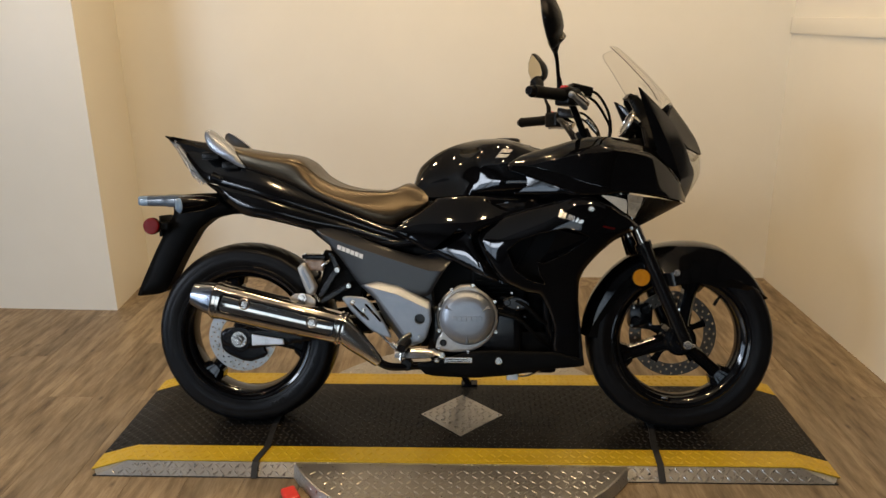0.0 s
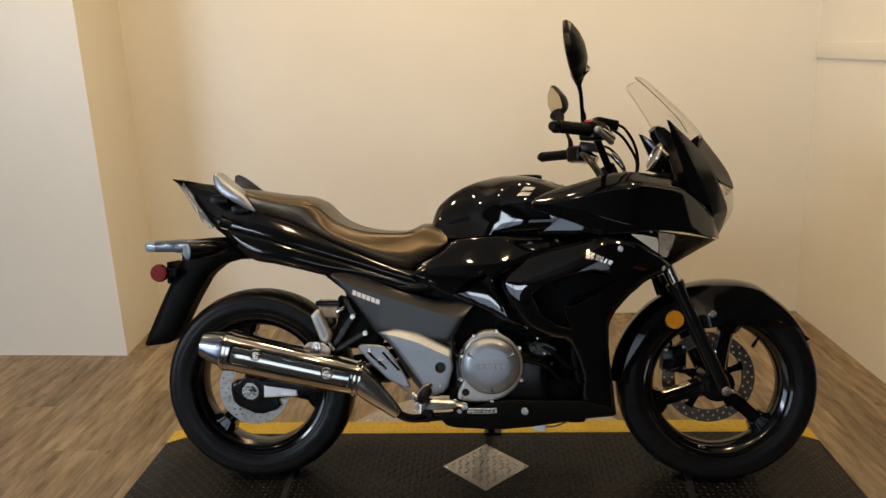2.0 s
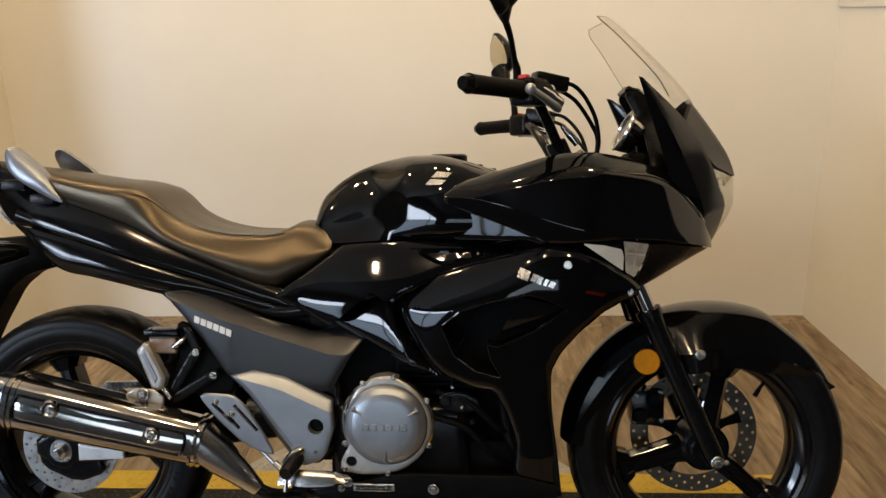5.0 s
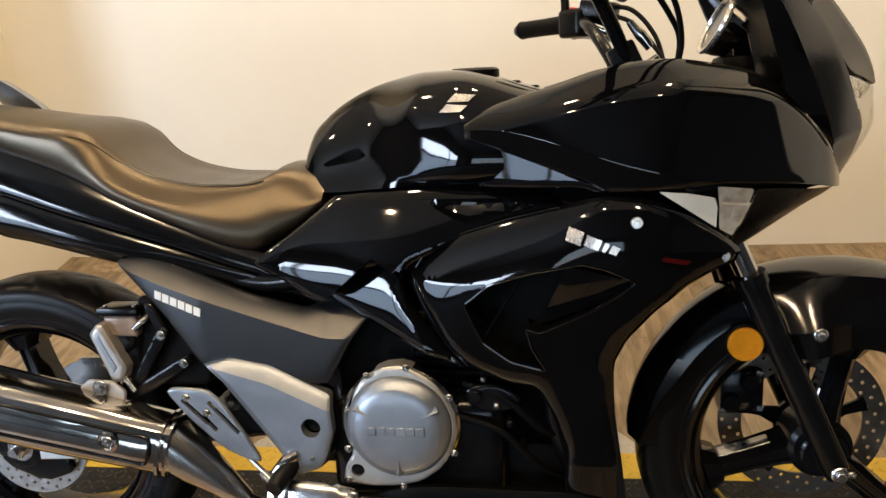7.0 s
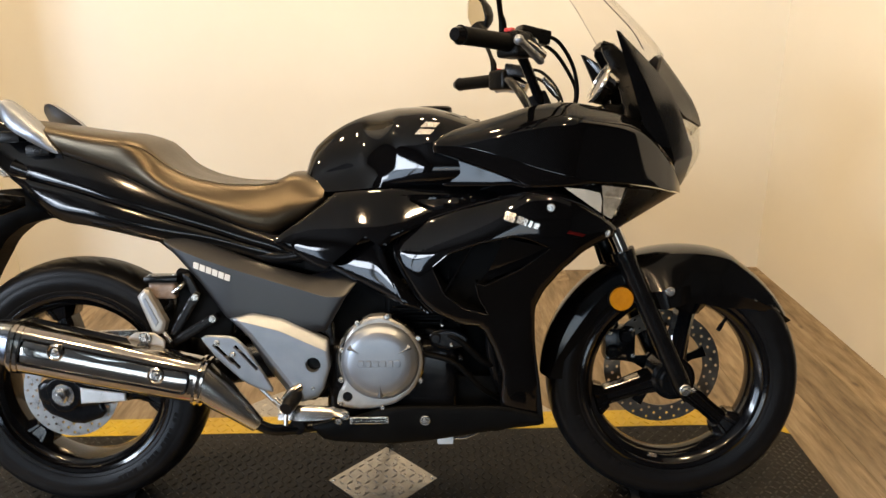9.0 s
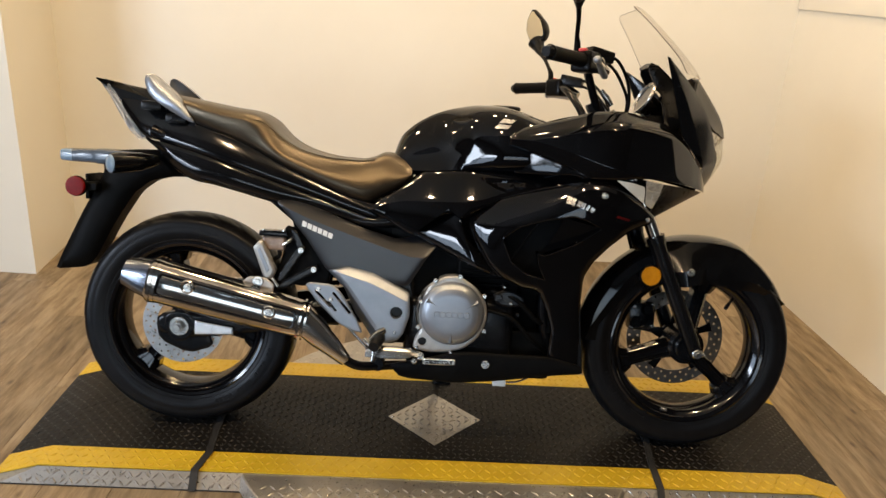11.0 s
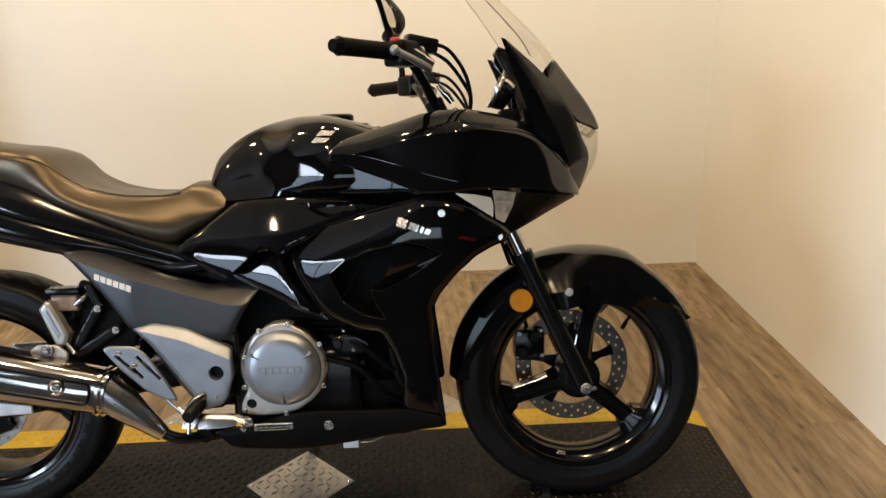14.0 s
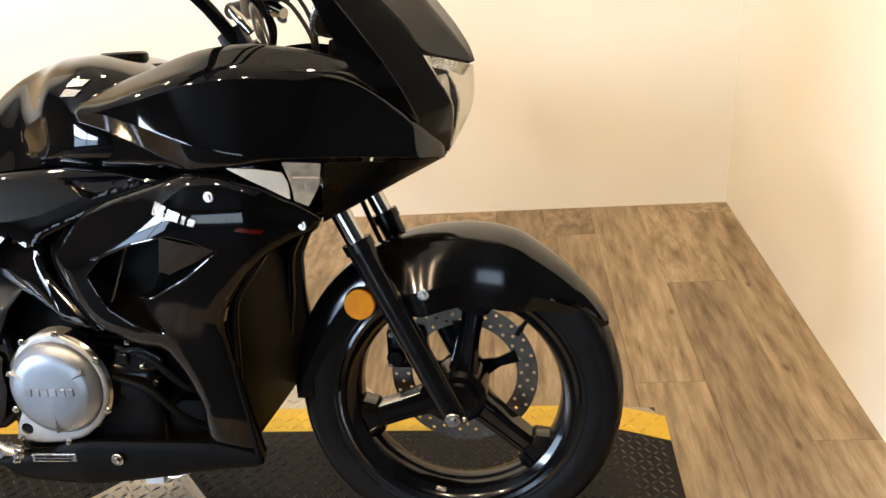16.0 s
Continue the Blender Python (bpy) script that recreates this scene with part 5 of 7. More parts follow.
LAMP = [(0.416, 0.774), (0.45, 0.778), (0.50, 0.779), (0.556, 0.769), (0.547, 0.734), (0.527, 0.699), (0.49, 0.722), (0.45, 0.751)]
for mir in (False, True):
    s = 1 if mir else -1
    part("chin_panel", loft([[(0.558, 0.204, 0.767), (0.600, 0.172, 0.763), (0.650, 0.126, 0.755), (0.690, 0.074, 0.749), (0.714, 0.018, 0.743)], [(0.543, 0.180, 0.718), (0.590, 0.146, 0.722), (0.640, 0.100, 0.728), (0.685, 0.054, 0.736), (0.713, 0.016, 0.742)], [(0.528, 0.142, 0.664), (0.575, 0.110, 0.683), (0.630, 0.072, 0.707), (0.680, 0.036, 0.728), (0.712, 0.012, 0.741)]], 20, 5, 0.006, 0.0, (0, -1, 0), s), SATIN, bike, "black lower nose panel", 40)
    lens = part("front_indicator", panel(LAMP, lambda x, z: min(-0.142, cowl_y(x, z) - 0.003), 0.0015, 0.004, 0.006, step=0.010, corner=0.2, mirror=mir), LENS_CLEAR, bike, "clear wedge-shaped front indicator lens")
    part("bulb_housing", panel([(0.500, 0.776), (0.552, 0.768), (0.544, 0.735), (0.526, 0.703), (0.507, 0.714), (0.505, 0.746)], lambda x, z: min(-0.1365, cowl_y(x, z) + 0.006), 0.003, 0.0, 0.01, step=0.008, corner=0.1, features=[([(0.508, 0.757), (0.546, 0.751), (0.545, 0.745), (0.508, 0.750)], 0.002, 0.002), ([(0.522, 0.742), (0.526, 0.742), (0.524, 0.712), (0.521, 0.714)], 0.002, 0.002)], mirror=mir), CRYSTAL, lens, "silvery ribbed bulb housing")
    part("indicator_reflector", panel([(0.421, 0.773), (0.46, 0.769), (0.497, 0.760), (0.502, 0.745), (0.502, 0.717), (0.49, 0.725), (0.45, 0.753)], lambda x, z: min(-0.1375, cowl_y(x, z) + 0.004), 0.003, 0.0, 0.01, step=0.012, corner=0.1, mirror=mir), WHITE_BOWL, lens, "bright indicator reflector")


# the cheeks: a gloss rear facet and a satin front band that run from the pointed ears beside the screen to the nose tip
CHEEK_REAR = [(0.528, 0.211, 1.088), (0.566, 0.184, 0.990), (0.604, 0.153, 0.893)]
CHEEK_FOLD = [(0.532, 0.210, 1.087), (0.598, 0.174, 0.990), (0.648, 0.130, 0.905), (0.688, 0.094, 0.815)]
CHEEK_LOW = [(0.604, 0.153, 0.893), (0.648, 0.122, 0.852), (0.687, 0.091, 0.813)]
CHEEK_FRONT = [(0.536, 0.208, 1.086), (0.606, 0.160, 1.032), (0.664, 0.116, 0.978), (0.699, 0.098, 0.918), (0.737, 0.058, 0.834), (0.7215, 0.012, 0.752)]
CHEEK_KEEL = [(0.688, 0.094, 0.815), (0.704, 0.058, 0.778), (0.7165, 0.013, 0.750)]
for s in (-1, 1):
    bm = loft([CHEEK_REAR, CHEEK_FOLD[:3]], 20, 5, 0.006, 0.0, (-0.3, -1, 0), s)
    loft([CHEEK_LOW, [CHEEK_FOLD[2], (0.670, 0.112, 0.860), CHEEK_FOLD[3]]], 12, 4, 0.006, 0.0, (-0.3, -1, 0), s, bm=bm)
    part("nose_cheek", bm, GLOSS, bike, "gloss black nose cheek with a pointed upper end", 30)
    bm = loft([CHEEK_FOLD, CHEEK_FRONT[:5]], 40, 6, 0.006, 0.002, (-0.6, -0.6, 0), s)
    loft([CHEEK_KEEL, [CHEEK_FRONT[4], (0.733, 0.036, 0.794), CHEEK_FRONT[5]]], 12, 5, 0.006, 0.001, (-0.6, -0.6, 0), s, bm=bm)
    part("nose_band", bm, NOSE_SATIN, bike, "satin dark band along the headlamp", 30)
VISOR_EDGE = [(0.640, 0.112, 1.004), (0.676, 0.101, 0.962), (0.702, 0.094, 0.922), (0.738, 0.050, 0.908), (0.770, 0.003, 0.897)]
VISOR_MID = [(0.664, 0.060, 1.050), (0.704, 0.056, 0.998), (0.738, 0.046, 0.952), (0.760, 0.024, 0.918), (0.7715, 0.0015, 0.898)]
VISOR_TOP = [(0.670, 0.0, 1.062), (0.712, 0.0, 1.005), (0.746, 0.0, 0.958), (0.766, 0.0, 0.922), (0.773, 0.0, 0.899)]
bm = bmesh.new()
for s in (-1, 1):
    loft([VISOR_EDGE, VISOR_MID, VISOR_TOP], 22, 6, 0.008, 0.0, (-1, 0, -0.3), s, bm=bm)
bmesh.ops.remove_doubles(bm, verts=bm.verts, dist=0.0002)
part("visor", bm, NOSE_SATIN, bike, "satin black pointed visor above the headlamp", 40)
LENS_SIDE = [(0.702, 0.092, 0.912), (0.7375, 0.055, 0.834), (0.7225, 0.010, 0.754)]
LENS_MID = [(0.752, 0.040, 0.898), (0.762, 0.026, 0.832), (0.7235, 0.005, 0.753)]
LENS_TOP = [(0.771, 0.0, 0.892), (0.770, 0.0, 0.850), (0.764, 0.0, 0.822), (0.747, 0.0, 0.790), (0.724, 0.0, 0.7525)]
bm = bmesh.new()
for s in (-1, 1):
    loft([LENS_SIDE, LENS_MID, LENS_TOP], 22, 6, 0.0025, 0.0, (-1, 0, 0), s, bm=bm)
head = part("headlamp", bm, LENS_CLEAR, bike, "clear wedge-shaped headlamp lens", 50)
for s in (-1, 1):
    part("headlamp_trim", loft([[(0.700, 0.092, 0.914), (0.740, 0.046, 0.902), (0.766, 0.002, 0.893)], [(0.706, 0.086, 0.897), (0.738, 0.044, 0.886), (0.752, 0.002, 0.876)]], 12, 3, 0.003, 0.0, (-1, 0, 0), s), BADGE, head, "bright trim beneath the visor", 40)
    part("headlamp_rim", tube([(x - 0.001, s * (y - 0.002), z) for x, y, z in ((0.701, 0.094, 0.912), (0.722, 0.075, 0.872), (0.737, 0.057, 0.835), (0.733, 0.035, 0.795), (0.722, 0.011, 0.754))], 0.0022, 8, 4), BADGE, head, "thin bright lens rim")
bm = bmesh.new()
rings(bm, [[(x, r * 1.25 * math.cos(a), 0.848 + r * 0.8 * math.sin(a)) for a in (2 * math.pi * i / 28 for i in range(28))] for x, r in ((0.722, 0.040), (0.705, 0.037), (0.686, 0.024), (0.680, 0.008))])
part("headlamp_reflector", bm, REFLECTOR, head, "bright headlamp bowl")
bm = bmesh.new()
rings(bm, [[(x, y * w, z) for y, z in ((-1, zl), (1, zl), (1, zh), (-1, zh))] for x, w, zl, zh in ((0.36, 0.12, 0.80, 0.92), (0.50, 0.15, 0.78, 0.925), (0.60, 0.11, 0.77, 0.90), (0.672, 0.05, 0.775, 0.86))])
part("nose_core", bm, MATTE, bike)

bm = bmesh.new()
rings(bm, [[(x, y * w, z) for y, z in ((-1, zl), (1, zl), (0.72, zh), (-0.72, zh))] for x, w, zl, zh in ((0.20, 0.150, 0.66, 0.78), (0.34, 0.205, 0.66, 0.79), (0.44, 0.190, 0.67, 0.79), (0.53, 0.130, 0.68, 0.78))])
part("fairing_core", bm, GLOSS, bike)

# screen
SCREEN_EDGE = [(0.590, 0.186, 1.052), (0.570, 0.176, 1.090), (0.535, 0.149, 1.138), (0.498, 0.118, 1.186), (0.472, 0.096, 1.216), (0.466, 0.074, 1.229)]
SCREEN_MID = [(0.655, 0.100, 1.050), (0.632, 0.098, 1.082), (0.588, 0.084, 1.134), (0.538, 0.066, 1.188), (0.500, 0.050, 1.226), (0.487, 0.038, 1.235)]
SCREEN_TOP = [(0.680, 0.0, 1.050), (0.655, 0.0, 1.078), (0.608, 0.0, 1.130), (0.552, 0.0, 1.188), (0.512, 0.0, 1.228), (0.498, 0.0, 1.238)]
bm = bmesh.new()
for s in (-1, 1):
    loft([SCREEN_EDGE, SCREEN_MID, SCREEN_TOP], 26, 8, 0.0012, 0.0, (-0.7, 0, -0.7), s, bm=bm)
bmesh.ops.remove_doubles(bm, verts=bm.verts, dist=0.0002)
screen = part("windscreen", bm, CLEAR, bike, "tall clear windscreen", 60)
screen.visible_shadow = False
for s in (-1, 1):
    part("screen_edge", tube([(x, s * y, z) for x, y, z in SCREEN_EDGE], 0.0013 if s < 0 else 0.0006, 8, 5), TINTED, screen, "thin dark screen edge")
part("screen_edge", tube([(x, q * y, z) for (x, y, z), q in ((SCREEN_EDGE[-1], -1), (SCREEN_MID[-1], -1), (SCREEN_TOP[-1], 1), (SCREEN_MID[-1], 1), (SCREEN_EDGE[-1], 1))], 0.0006, 6, 4), TINTED, screen)

# dash behind the screen
HOOD = [(0.580, 0.920), (0.570, 0.980), (0.548, 1.034), (0.530, 1.066), (0.533, 1.090), (0.556, 1.082), (0.600, 1.040), (0.640, 0.960), (0.610, 0.897), (0.540, 0.905)]
for mir in (False, True):
    part("dash_side", panel(HOOD, lambda x, z: -0.052 - 0.25 * max(0.0, 1.02 - z), 0.006, 0.004, 0.008, step=0.02, corner=0.12, mirror=mir), SATIN, bike, "black instrument hood side")
bm = bmesh.new()
rings(bm, [[(x, -0.052, z), (x + 0.004, -0.03, z + 0.006), (x + 0.005, 0.0, z + 0.008), (x + 0.004, 0.03, z + 0.006), (x, 0.052, z), (x, 0.046, z - 0.006), (x, -0.046, z - 0.006)] for x, z in ((0.528, 1.083), (0.556, 1.080), (0.600, 1.042), (0.640, 0.985))])
part("dash_hood", bm, SATIN, bike, "black instrument hood", 50)
M_DASH = pose(0.532, -0.010, 0.997, 0, -63, 0)
WIDE_DIAL = 1.55


def dial(name, prof, mat, parent, label, closed=False):
    bm = bmesh.new()
    loops = [[(r * math.cos(a), r * WIDE_DIAL * math.sin(a), z) for a in (2 * math.pi * i / 48 for i in range(48))] for r, z in prof]
    rings(bm, loops + loops[:1] if closed else loops, caps=not closed)
    if closed:
        bmesh.ops.remove_doubles(bm, verts=bm.verts, dist=0.00005)
    bmesh.ops.transform(bm, matrix=M_DASH, verts=bm.verts)
    return part(name, bm, mat, parent, label, 40)


dash = dial("instrument_cluster", ((0.030, -0.036), (0.038, -0.032), (0.043, -0.016), (0.0445, -0.005)), CHROME, bike, "chrome instrument pod tilted towards the rider")
dial("bezel", ((0.0450, -0.0045), (0.0475, 0.0), (0.0465, 0.004), (0.0425, 0.004), (0.0410, 0.0)), BADGE, dash, "pale instrument bezel", True)
dial("dial_glass", ((0.041, -0.003), (0.041, -0.001)), FRAME, dash, "dark instrument glass")
bm = box((0.535, -0.050, 0.900), (0.60, 0.050, 0.950), 0.012)
part("dash_body", bm, MATTE, bike)
part("riser_clamp", tube([(0.394, -0.090, 1.006), (0.410, -0.090, 0.986), (0.425, -0.090, 0.966)], [0.006, 0.009, 0.007], 12), CHROME, bike, "chrome handlebar clamp")
part("riser_clamp", tube([(0.402, -0.090, 0.931), (0.420, -0.090, 0.942), (0.436, -0.090, 0.953)], [0.004, 0.007, 0.005], 12), CHROME, bike)

# side fairing
FAIR = [(0.060, 0.646), (0.078, 0.674), (0.132, 0.704), (0.212, 0.731), (0.29, 0.752), (0.351, 0.768), (0.403, 0.766), (0.46, 0.742), (0.516, 0.703), (0.540, 0.682), (0.532, 0.664), (0.50, 0.655), (0.462, 0.637), (0.42, 0.602), (0.382, 0.556), (0.364, 0.515), (0.366, 0.430), (0.377, 0.347), (0.388, 0.250), (0.345, 0.243), (0.300, 0.246), (0.290, 0.300), (0.296, 0.360), (0.276, 0.420), (0.250, 0.470), (0.205, 0.476), (0.146, 0.504), (0.113, 0.536), (0.078, 0.590), (0.062, 0.625)]
VENT = [(0.146, 0.606), (0.186, 0.640), (0.248, 0.662), (0.318, 0.677), (0.352, 0.669), (0.394, 0.649), (0.330, 0.604), (0.258, 0.568), (0.238, 0.574), (0.246, 0.540), (0.266, 0.503), (0.213, 0.516), (0.172, 0.546)]
BREAK = 0.638


def fair_y(x, z):
    """A main bulge, cut behind by a facet that turns towards the rear and folds in above its crease."""
    y = 0.196 + 0.066 * math.exp(-(((x - 0.36) / 0.24) ** 2) - ((z - 0.70) / 0.20) ** 2)
    y -= 0.27 * max(0.0, x - 0.44)
    y -= 0.20 * max(0.0, z - 0.71)
    y -= 0.16 * max(0.0, 0.34 - z)
    facet = 0.184 + 0.44 * (x - 0.06) - 2.2 * max(0.0, min(z, BREAK) - 0.598) ** 2 - 0.45 * max(0.0, z - BREAK)
    h = max(0.0, 0.012 - abs(y - facet)) / 0.012
    return -min(y, facet) + h * h * 0.003


for mir in (False, True):
    s = 1 if mir else -1
    fair = part("side_fairing", panel(FAIR, fair_y, 0.010, 0.010, 0.007, [split_edges(rounded(VENT, 0.12), 0.008)], 0.009, corner=0.22, extra=[[(0.066 + 0.008 * k, BREAK) for k in range(13)]], mirror=mir), GLOSS, bike, "gloss black side fairing with an arrow-shaped air vent", 16)
    mouth = split_edges(rounded(VENT, 0.12), 0.008)
    side_s = -1 if mir else 1
    bm = bmesh.new()
    rings(bm, [[(x + dx * k, side_s * (fair_y(x, z) + dy), z) for x, z in mouth] for dy, dx, k in ((0.002, 0, 0), (0.030, 0.006, 1), (0.055, 0.014, 1))], caps=False)
    part("vent_duct", bm, FENDER, fair, "gloss black inner wall of the air vent", 30)
    RAMP_IN, RAMP_OUT = [(0.296, 0.671), (0.282, 0.632), (0.268, 0.600), (0.244, 0.566)], [(0.393, 0.650), (0.372, 0.632), (0.346, 0.614), (0.312, 0.596)]
    rows = [[(a[0] + (b[0] - a[0]) * t, fair_y(a[0] + (b[0] - a[0]) * t, a[1] + (b[1] - a[1]) * t) + 0.004 + 0.007 * i + 0.008 * (1 - t), a[1] + (b[1] - a[1]) * t) for t in (k / 6 for k in range(7))] for i, (a, b) in enumerate(zip(RAMP_IN, RAMP_OUT))]
    part("vent_ramp", rings(bmesh.new(), [[(x, side_s * y, z) for x, y, z in r] + [(x, side_s * (y + 0.006), z) for x, y, z in r[::-1]] for r in rows]), GLOSS, fair, "gloss black sloping floor of the air vent", 40)
    for line, lift, r in ((mouth + mouth[:1], 0.0005, 0.0022), ([(0.146, 0.505), (0.114, 0.537), (0.079, 0.591), (0.063, 0.626), (0.062, 0.646), (0.080, 0.673), (0.132, 0.7025), (0.212, 0.7295), (0.29, 0.7505)], 0.0085, 0.0026)):
        pts = split_edges(line, 0.008)[:-1] if line[0] != line[-1] else line
        part("edge_lip", tube([(x, side_s * (fair_y(x, z) + lift), z) for x, z in pts], r, 8, 1), GLOSS, fair)
    # added black sheet that stands in for the shade deep in the vent
    part("vent_shade_backing", slab(mouth, 0, lambda x, z, d: fair_y(x, z) + 0.050, lambda x, z, d: fair_y(x, z) + 0.056, mirror=mir), MATTE, fair)
    bm = bmesh.new()
    for q in ((0.392, 0.733, 0.256), (0.514, 0.675, 0.213)):
        b0 = bolt(q[0], q[1], 0, 0.0085, 0.007)
        bmesh.ops.transform(b0, matrix=pose(0, -q[2] if s < 0 else q[2], 0) @ Matrix.Diagonal((1, -s, 1, 1)), verts=b0.verts)
        part("fairing_bolt", b0, STEEL, fair, "bright steel fairing bolt")
    bm.free()
    # a plain model badge: slanted silver blocks, and a red streak
    for k, (x0, z0, x1, z1, hgt, mat, nm) in enumerate(((0.296, 0.7205, 0.318, 0.7135, 0.0105, BADGE, "model_badge"), (0.3205, 0.7120, 0.342, 0.7050, 0.0080, BADGE, "model_badge"), (0.3445, 0.7030, 0.352, 0.7005, 0.0068, BADGE, "model_badge"), (0.3540, 0.6995, 0.366, 0.6955, 0.0060, BADGE, "model_badge"), (0.424, 0.683, 0.462, 0.674, 0.0030, REDPRINT, "red_stripe"))):
        poly = [(x0, z0 - hgt), (x1 - 0.002, z1 - hgt), (x1 + 0.004, z1 + hgt * 0.7), (x0 + 0.006, z0 + hgt * 0.7)]
        lift = 0.0025 if k < 4 else 0.0012
        part(nm, slab(split_edges(poly, 0.006), 0, lambda x, z, d: fair_y(x, z) - lift, lambda x, z, d: fair_y(x, z) + 0.003, mirror=mir), mat, fair)
    # mid panel between tank, seat and fairing, with a folded facet
    MID = [(-0.210, 0.655), (-0.190, 0.673), (-0.141, 0.706), (-0.097, 0.738), (-0.070, 0.761), (-0.02, 0.766), (0.094, 0.771), (0.177, 0.774), (0.25, 0.766), (0.318, 0.744), (0.30, 0.738), (0.212, 0.722), (0.132, 0.694), (0.062, 0.664), (0.042, 0.632), (0.056, 0.598), (0.105, 0.540), (0.140, 0.500), (0.06, 0.532), (-0.01, 0.562), (-0.06, 0.584), (-0.11, 0.602), (-0.16, 0.630)]
    TRI = [(0.075, 0.757), (0.20, 0.756), (0.255, 0.742), (0.150, 0.722), (0.128, 0.728)]
    VALLEY = [(-0.150, 0.560), (-0.076, 0.607), (0.002, 0.672), (0.034, 0.650)]
    RIM = [(0.034, 0.650), (0.050, 0.600), (0.083, 0.527)]

    def mid_y(x, z):
        """An upper flank, a facet below the valley that turns rearwards, and a lip that falls to the fairing gap."""
        def flank(u, v):
            t = max(-0.16, min(0.09, u))
            return 0.160 + 0.24 * (t + 0.16) - 0.80 * max(0.0, t + 0.06) ** 2 - 3.6 * min(0.070, max(0.0, v - 0.630)) ** 2 - 0.50 * max(0.0, v - 0.700)
        low = lerp(VALLEY, x) - z
        y = flank(x, z)
        if low > 0:
            facet = 0.174 + 0.40 * (x - 0.002) - 0.06 * (z - 0.60) - 2.2 * max(0.0, z - 0.585) ** 2
            w = ease(low / 0.0045)
            y = flank(x, z + low) * (1 - w) + facet * w
        beyond = x - lerp([(q, p) for p, q in RIM[::-1]], z)
        if z < 0.650 and beyond > 0:
            y -= 0.60 * min(0.04, beyond)
        return -y

    folds = [split_edges([(-0.110, 0.5855), (-0.076, 0.607), (0.002, 0.672), (0.034, 0.650)], 0.008)[:22], RIM, [(0.034, 0.650), (0.050, 0.650)], [(x, z - 0.0048) for x, z in split_edges([(-0.110, 0.5855), (-0.076, 0.607), (0.002, 0.672), (0.034, 0.650)], 0.008)[:22]]]
    mid = part("mid_panel", panel(MID, mid_y, 0.010, 0.008, 0.007, step=0.009, corner=0.15, features=[(TRI, 0.010, 0.008)], extra=folds, mirror=mir), GLOSS, bike, "gloss black folded panel beneath the tank", 13)
    # side cover below the seat
    COVER = [(-0.452, 0.664), (-0.40, 0.670), (-0.32, 0.641), (-0.22, 0.603), (-0.13, 0.579), (-0.075, 0.590), (-0.022, 0.566), (-0.05, 0.530), (-0.092, 0.458), (-0.13, 0.455), (-0.20, 0.466), (-0.310, 0.487), (-0.367, 0.568), (-0.42, 0.628)]

    FOLD = [(-0.45, 0.657), (-0.36, 0.622), (-0.20, 0.570), (-0.13, 0.548), (-0.09, 0.536), (-0.05, 0.536), (-0.02, 0.545)]

    def cover_y(x, z):
        crease = lerp(FOLD, x)
        y = 0.172 - 0.10 * max(0.0, -0.30 - x)
        y -= 0.75 * max(0.0, z - crease) if z > crease else 0.0
        return -y

    cover = part("side_cover", panel(COVER, cover_y, 0.010, 0.005, 0.005, step=0.010, corner=0.10, extra=[[(x, lerp(FOLD, x)) for x in (-0.43 + 0.0125 * k for k in range(32))]], mirror=mir), GREY, bike, "satin dark grey side cover", 22)
    bm = bmesh.new()
    for k in range(6):
        a = (-0.381 + 0.0140 * k, 0.6105 - 0.0052 * k)
        poly = [(a[0], a[1] - 0.0072), (a[0] + 0.0114, a[1] - 0.0112), (a[0] + 0.0136, a[1] + 0.0022), (a[0] + 0.002, a[1] + 0.0064)]
        slab(poly, 0, lambda x, z, d: cover_y(x, z) - 0.0022, lambda x, z, d: cover_y(x, z) + 0.002, bm=bm, mirror=mir)
    part("lettering_bar", bm, WHITE, cover, "plain white bars of lettering")
# wheel-side returns of the fairing
EDGE = [(0.520, 0.662, 0.170), (0.462, 0.637, 0.205), (0.42, 0.602, 0.214), (0.382, 0.556, 0.212), (0.366, 0.515, 0.207), (0.368, 0.430, 0.199), (0.378, 0.347, 0.194), (0.388, 0.252, 0.190)]
for s in (-1, 1):
    bm = bmesh.new()
    rings(bm, [[(x - 0.003, s * (y + 0.002), z), (x - 0.012, s * (y - 0.03), z), (x - 0.045, s * (y - 0.075), z), (x - 0.052, s * (y - 0.070), z), (x - 0.020, s * (y - 0.028), z), (x - 0.010, s * y, z)] for x, z, y in EDGE])
    ret = part("fairing_return", bm, MATTE, bike, "black inner fairing return", 60)
    part("edge_lip", tube([(x - 0.004, s * (y - 0.004), z) for x, z, y in EDGE], 0.0034, 10, 4), GLOSS, ret)
# belly pan
BELLY = [(-0.100, 0.205), (0.05, 0.203), (0.15, 0.213), (0.30, 0.238), (0.388, 0.247), (0.385, 0.268), (0.30, 0.290), (0.20, 0.290), (0.10, 0.292), (0.06, 0.290), (0.02, 0.284), (-0.04, 0.262), (-0.10, 0.250), (-0.135, 0.240)]
for mir in (False, True):
    part("belly_pan", panel(BELLY, lambda x, z: -(0.196 - 0.15 * max(0, 0.24 - z) - 0.1 * max(0, 0.05 - x)), 0.010, 0.005, 0.006, step=0.014, corner=0.25, mirror=mir), MATTE, bike, "black belly pan side")
part("belly_pan_bolt", bolt(0.125, 0.262, -0.199, 0.0115, 0.008), STEEL, bike, "bright steel belly pan bolt")


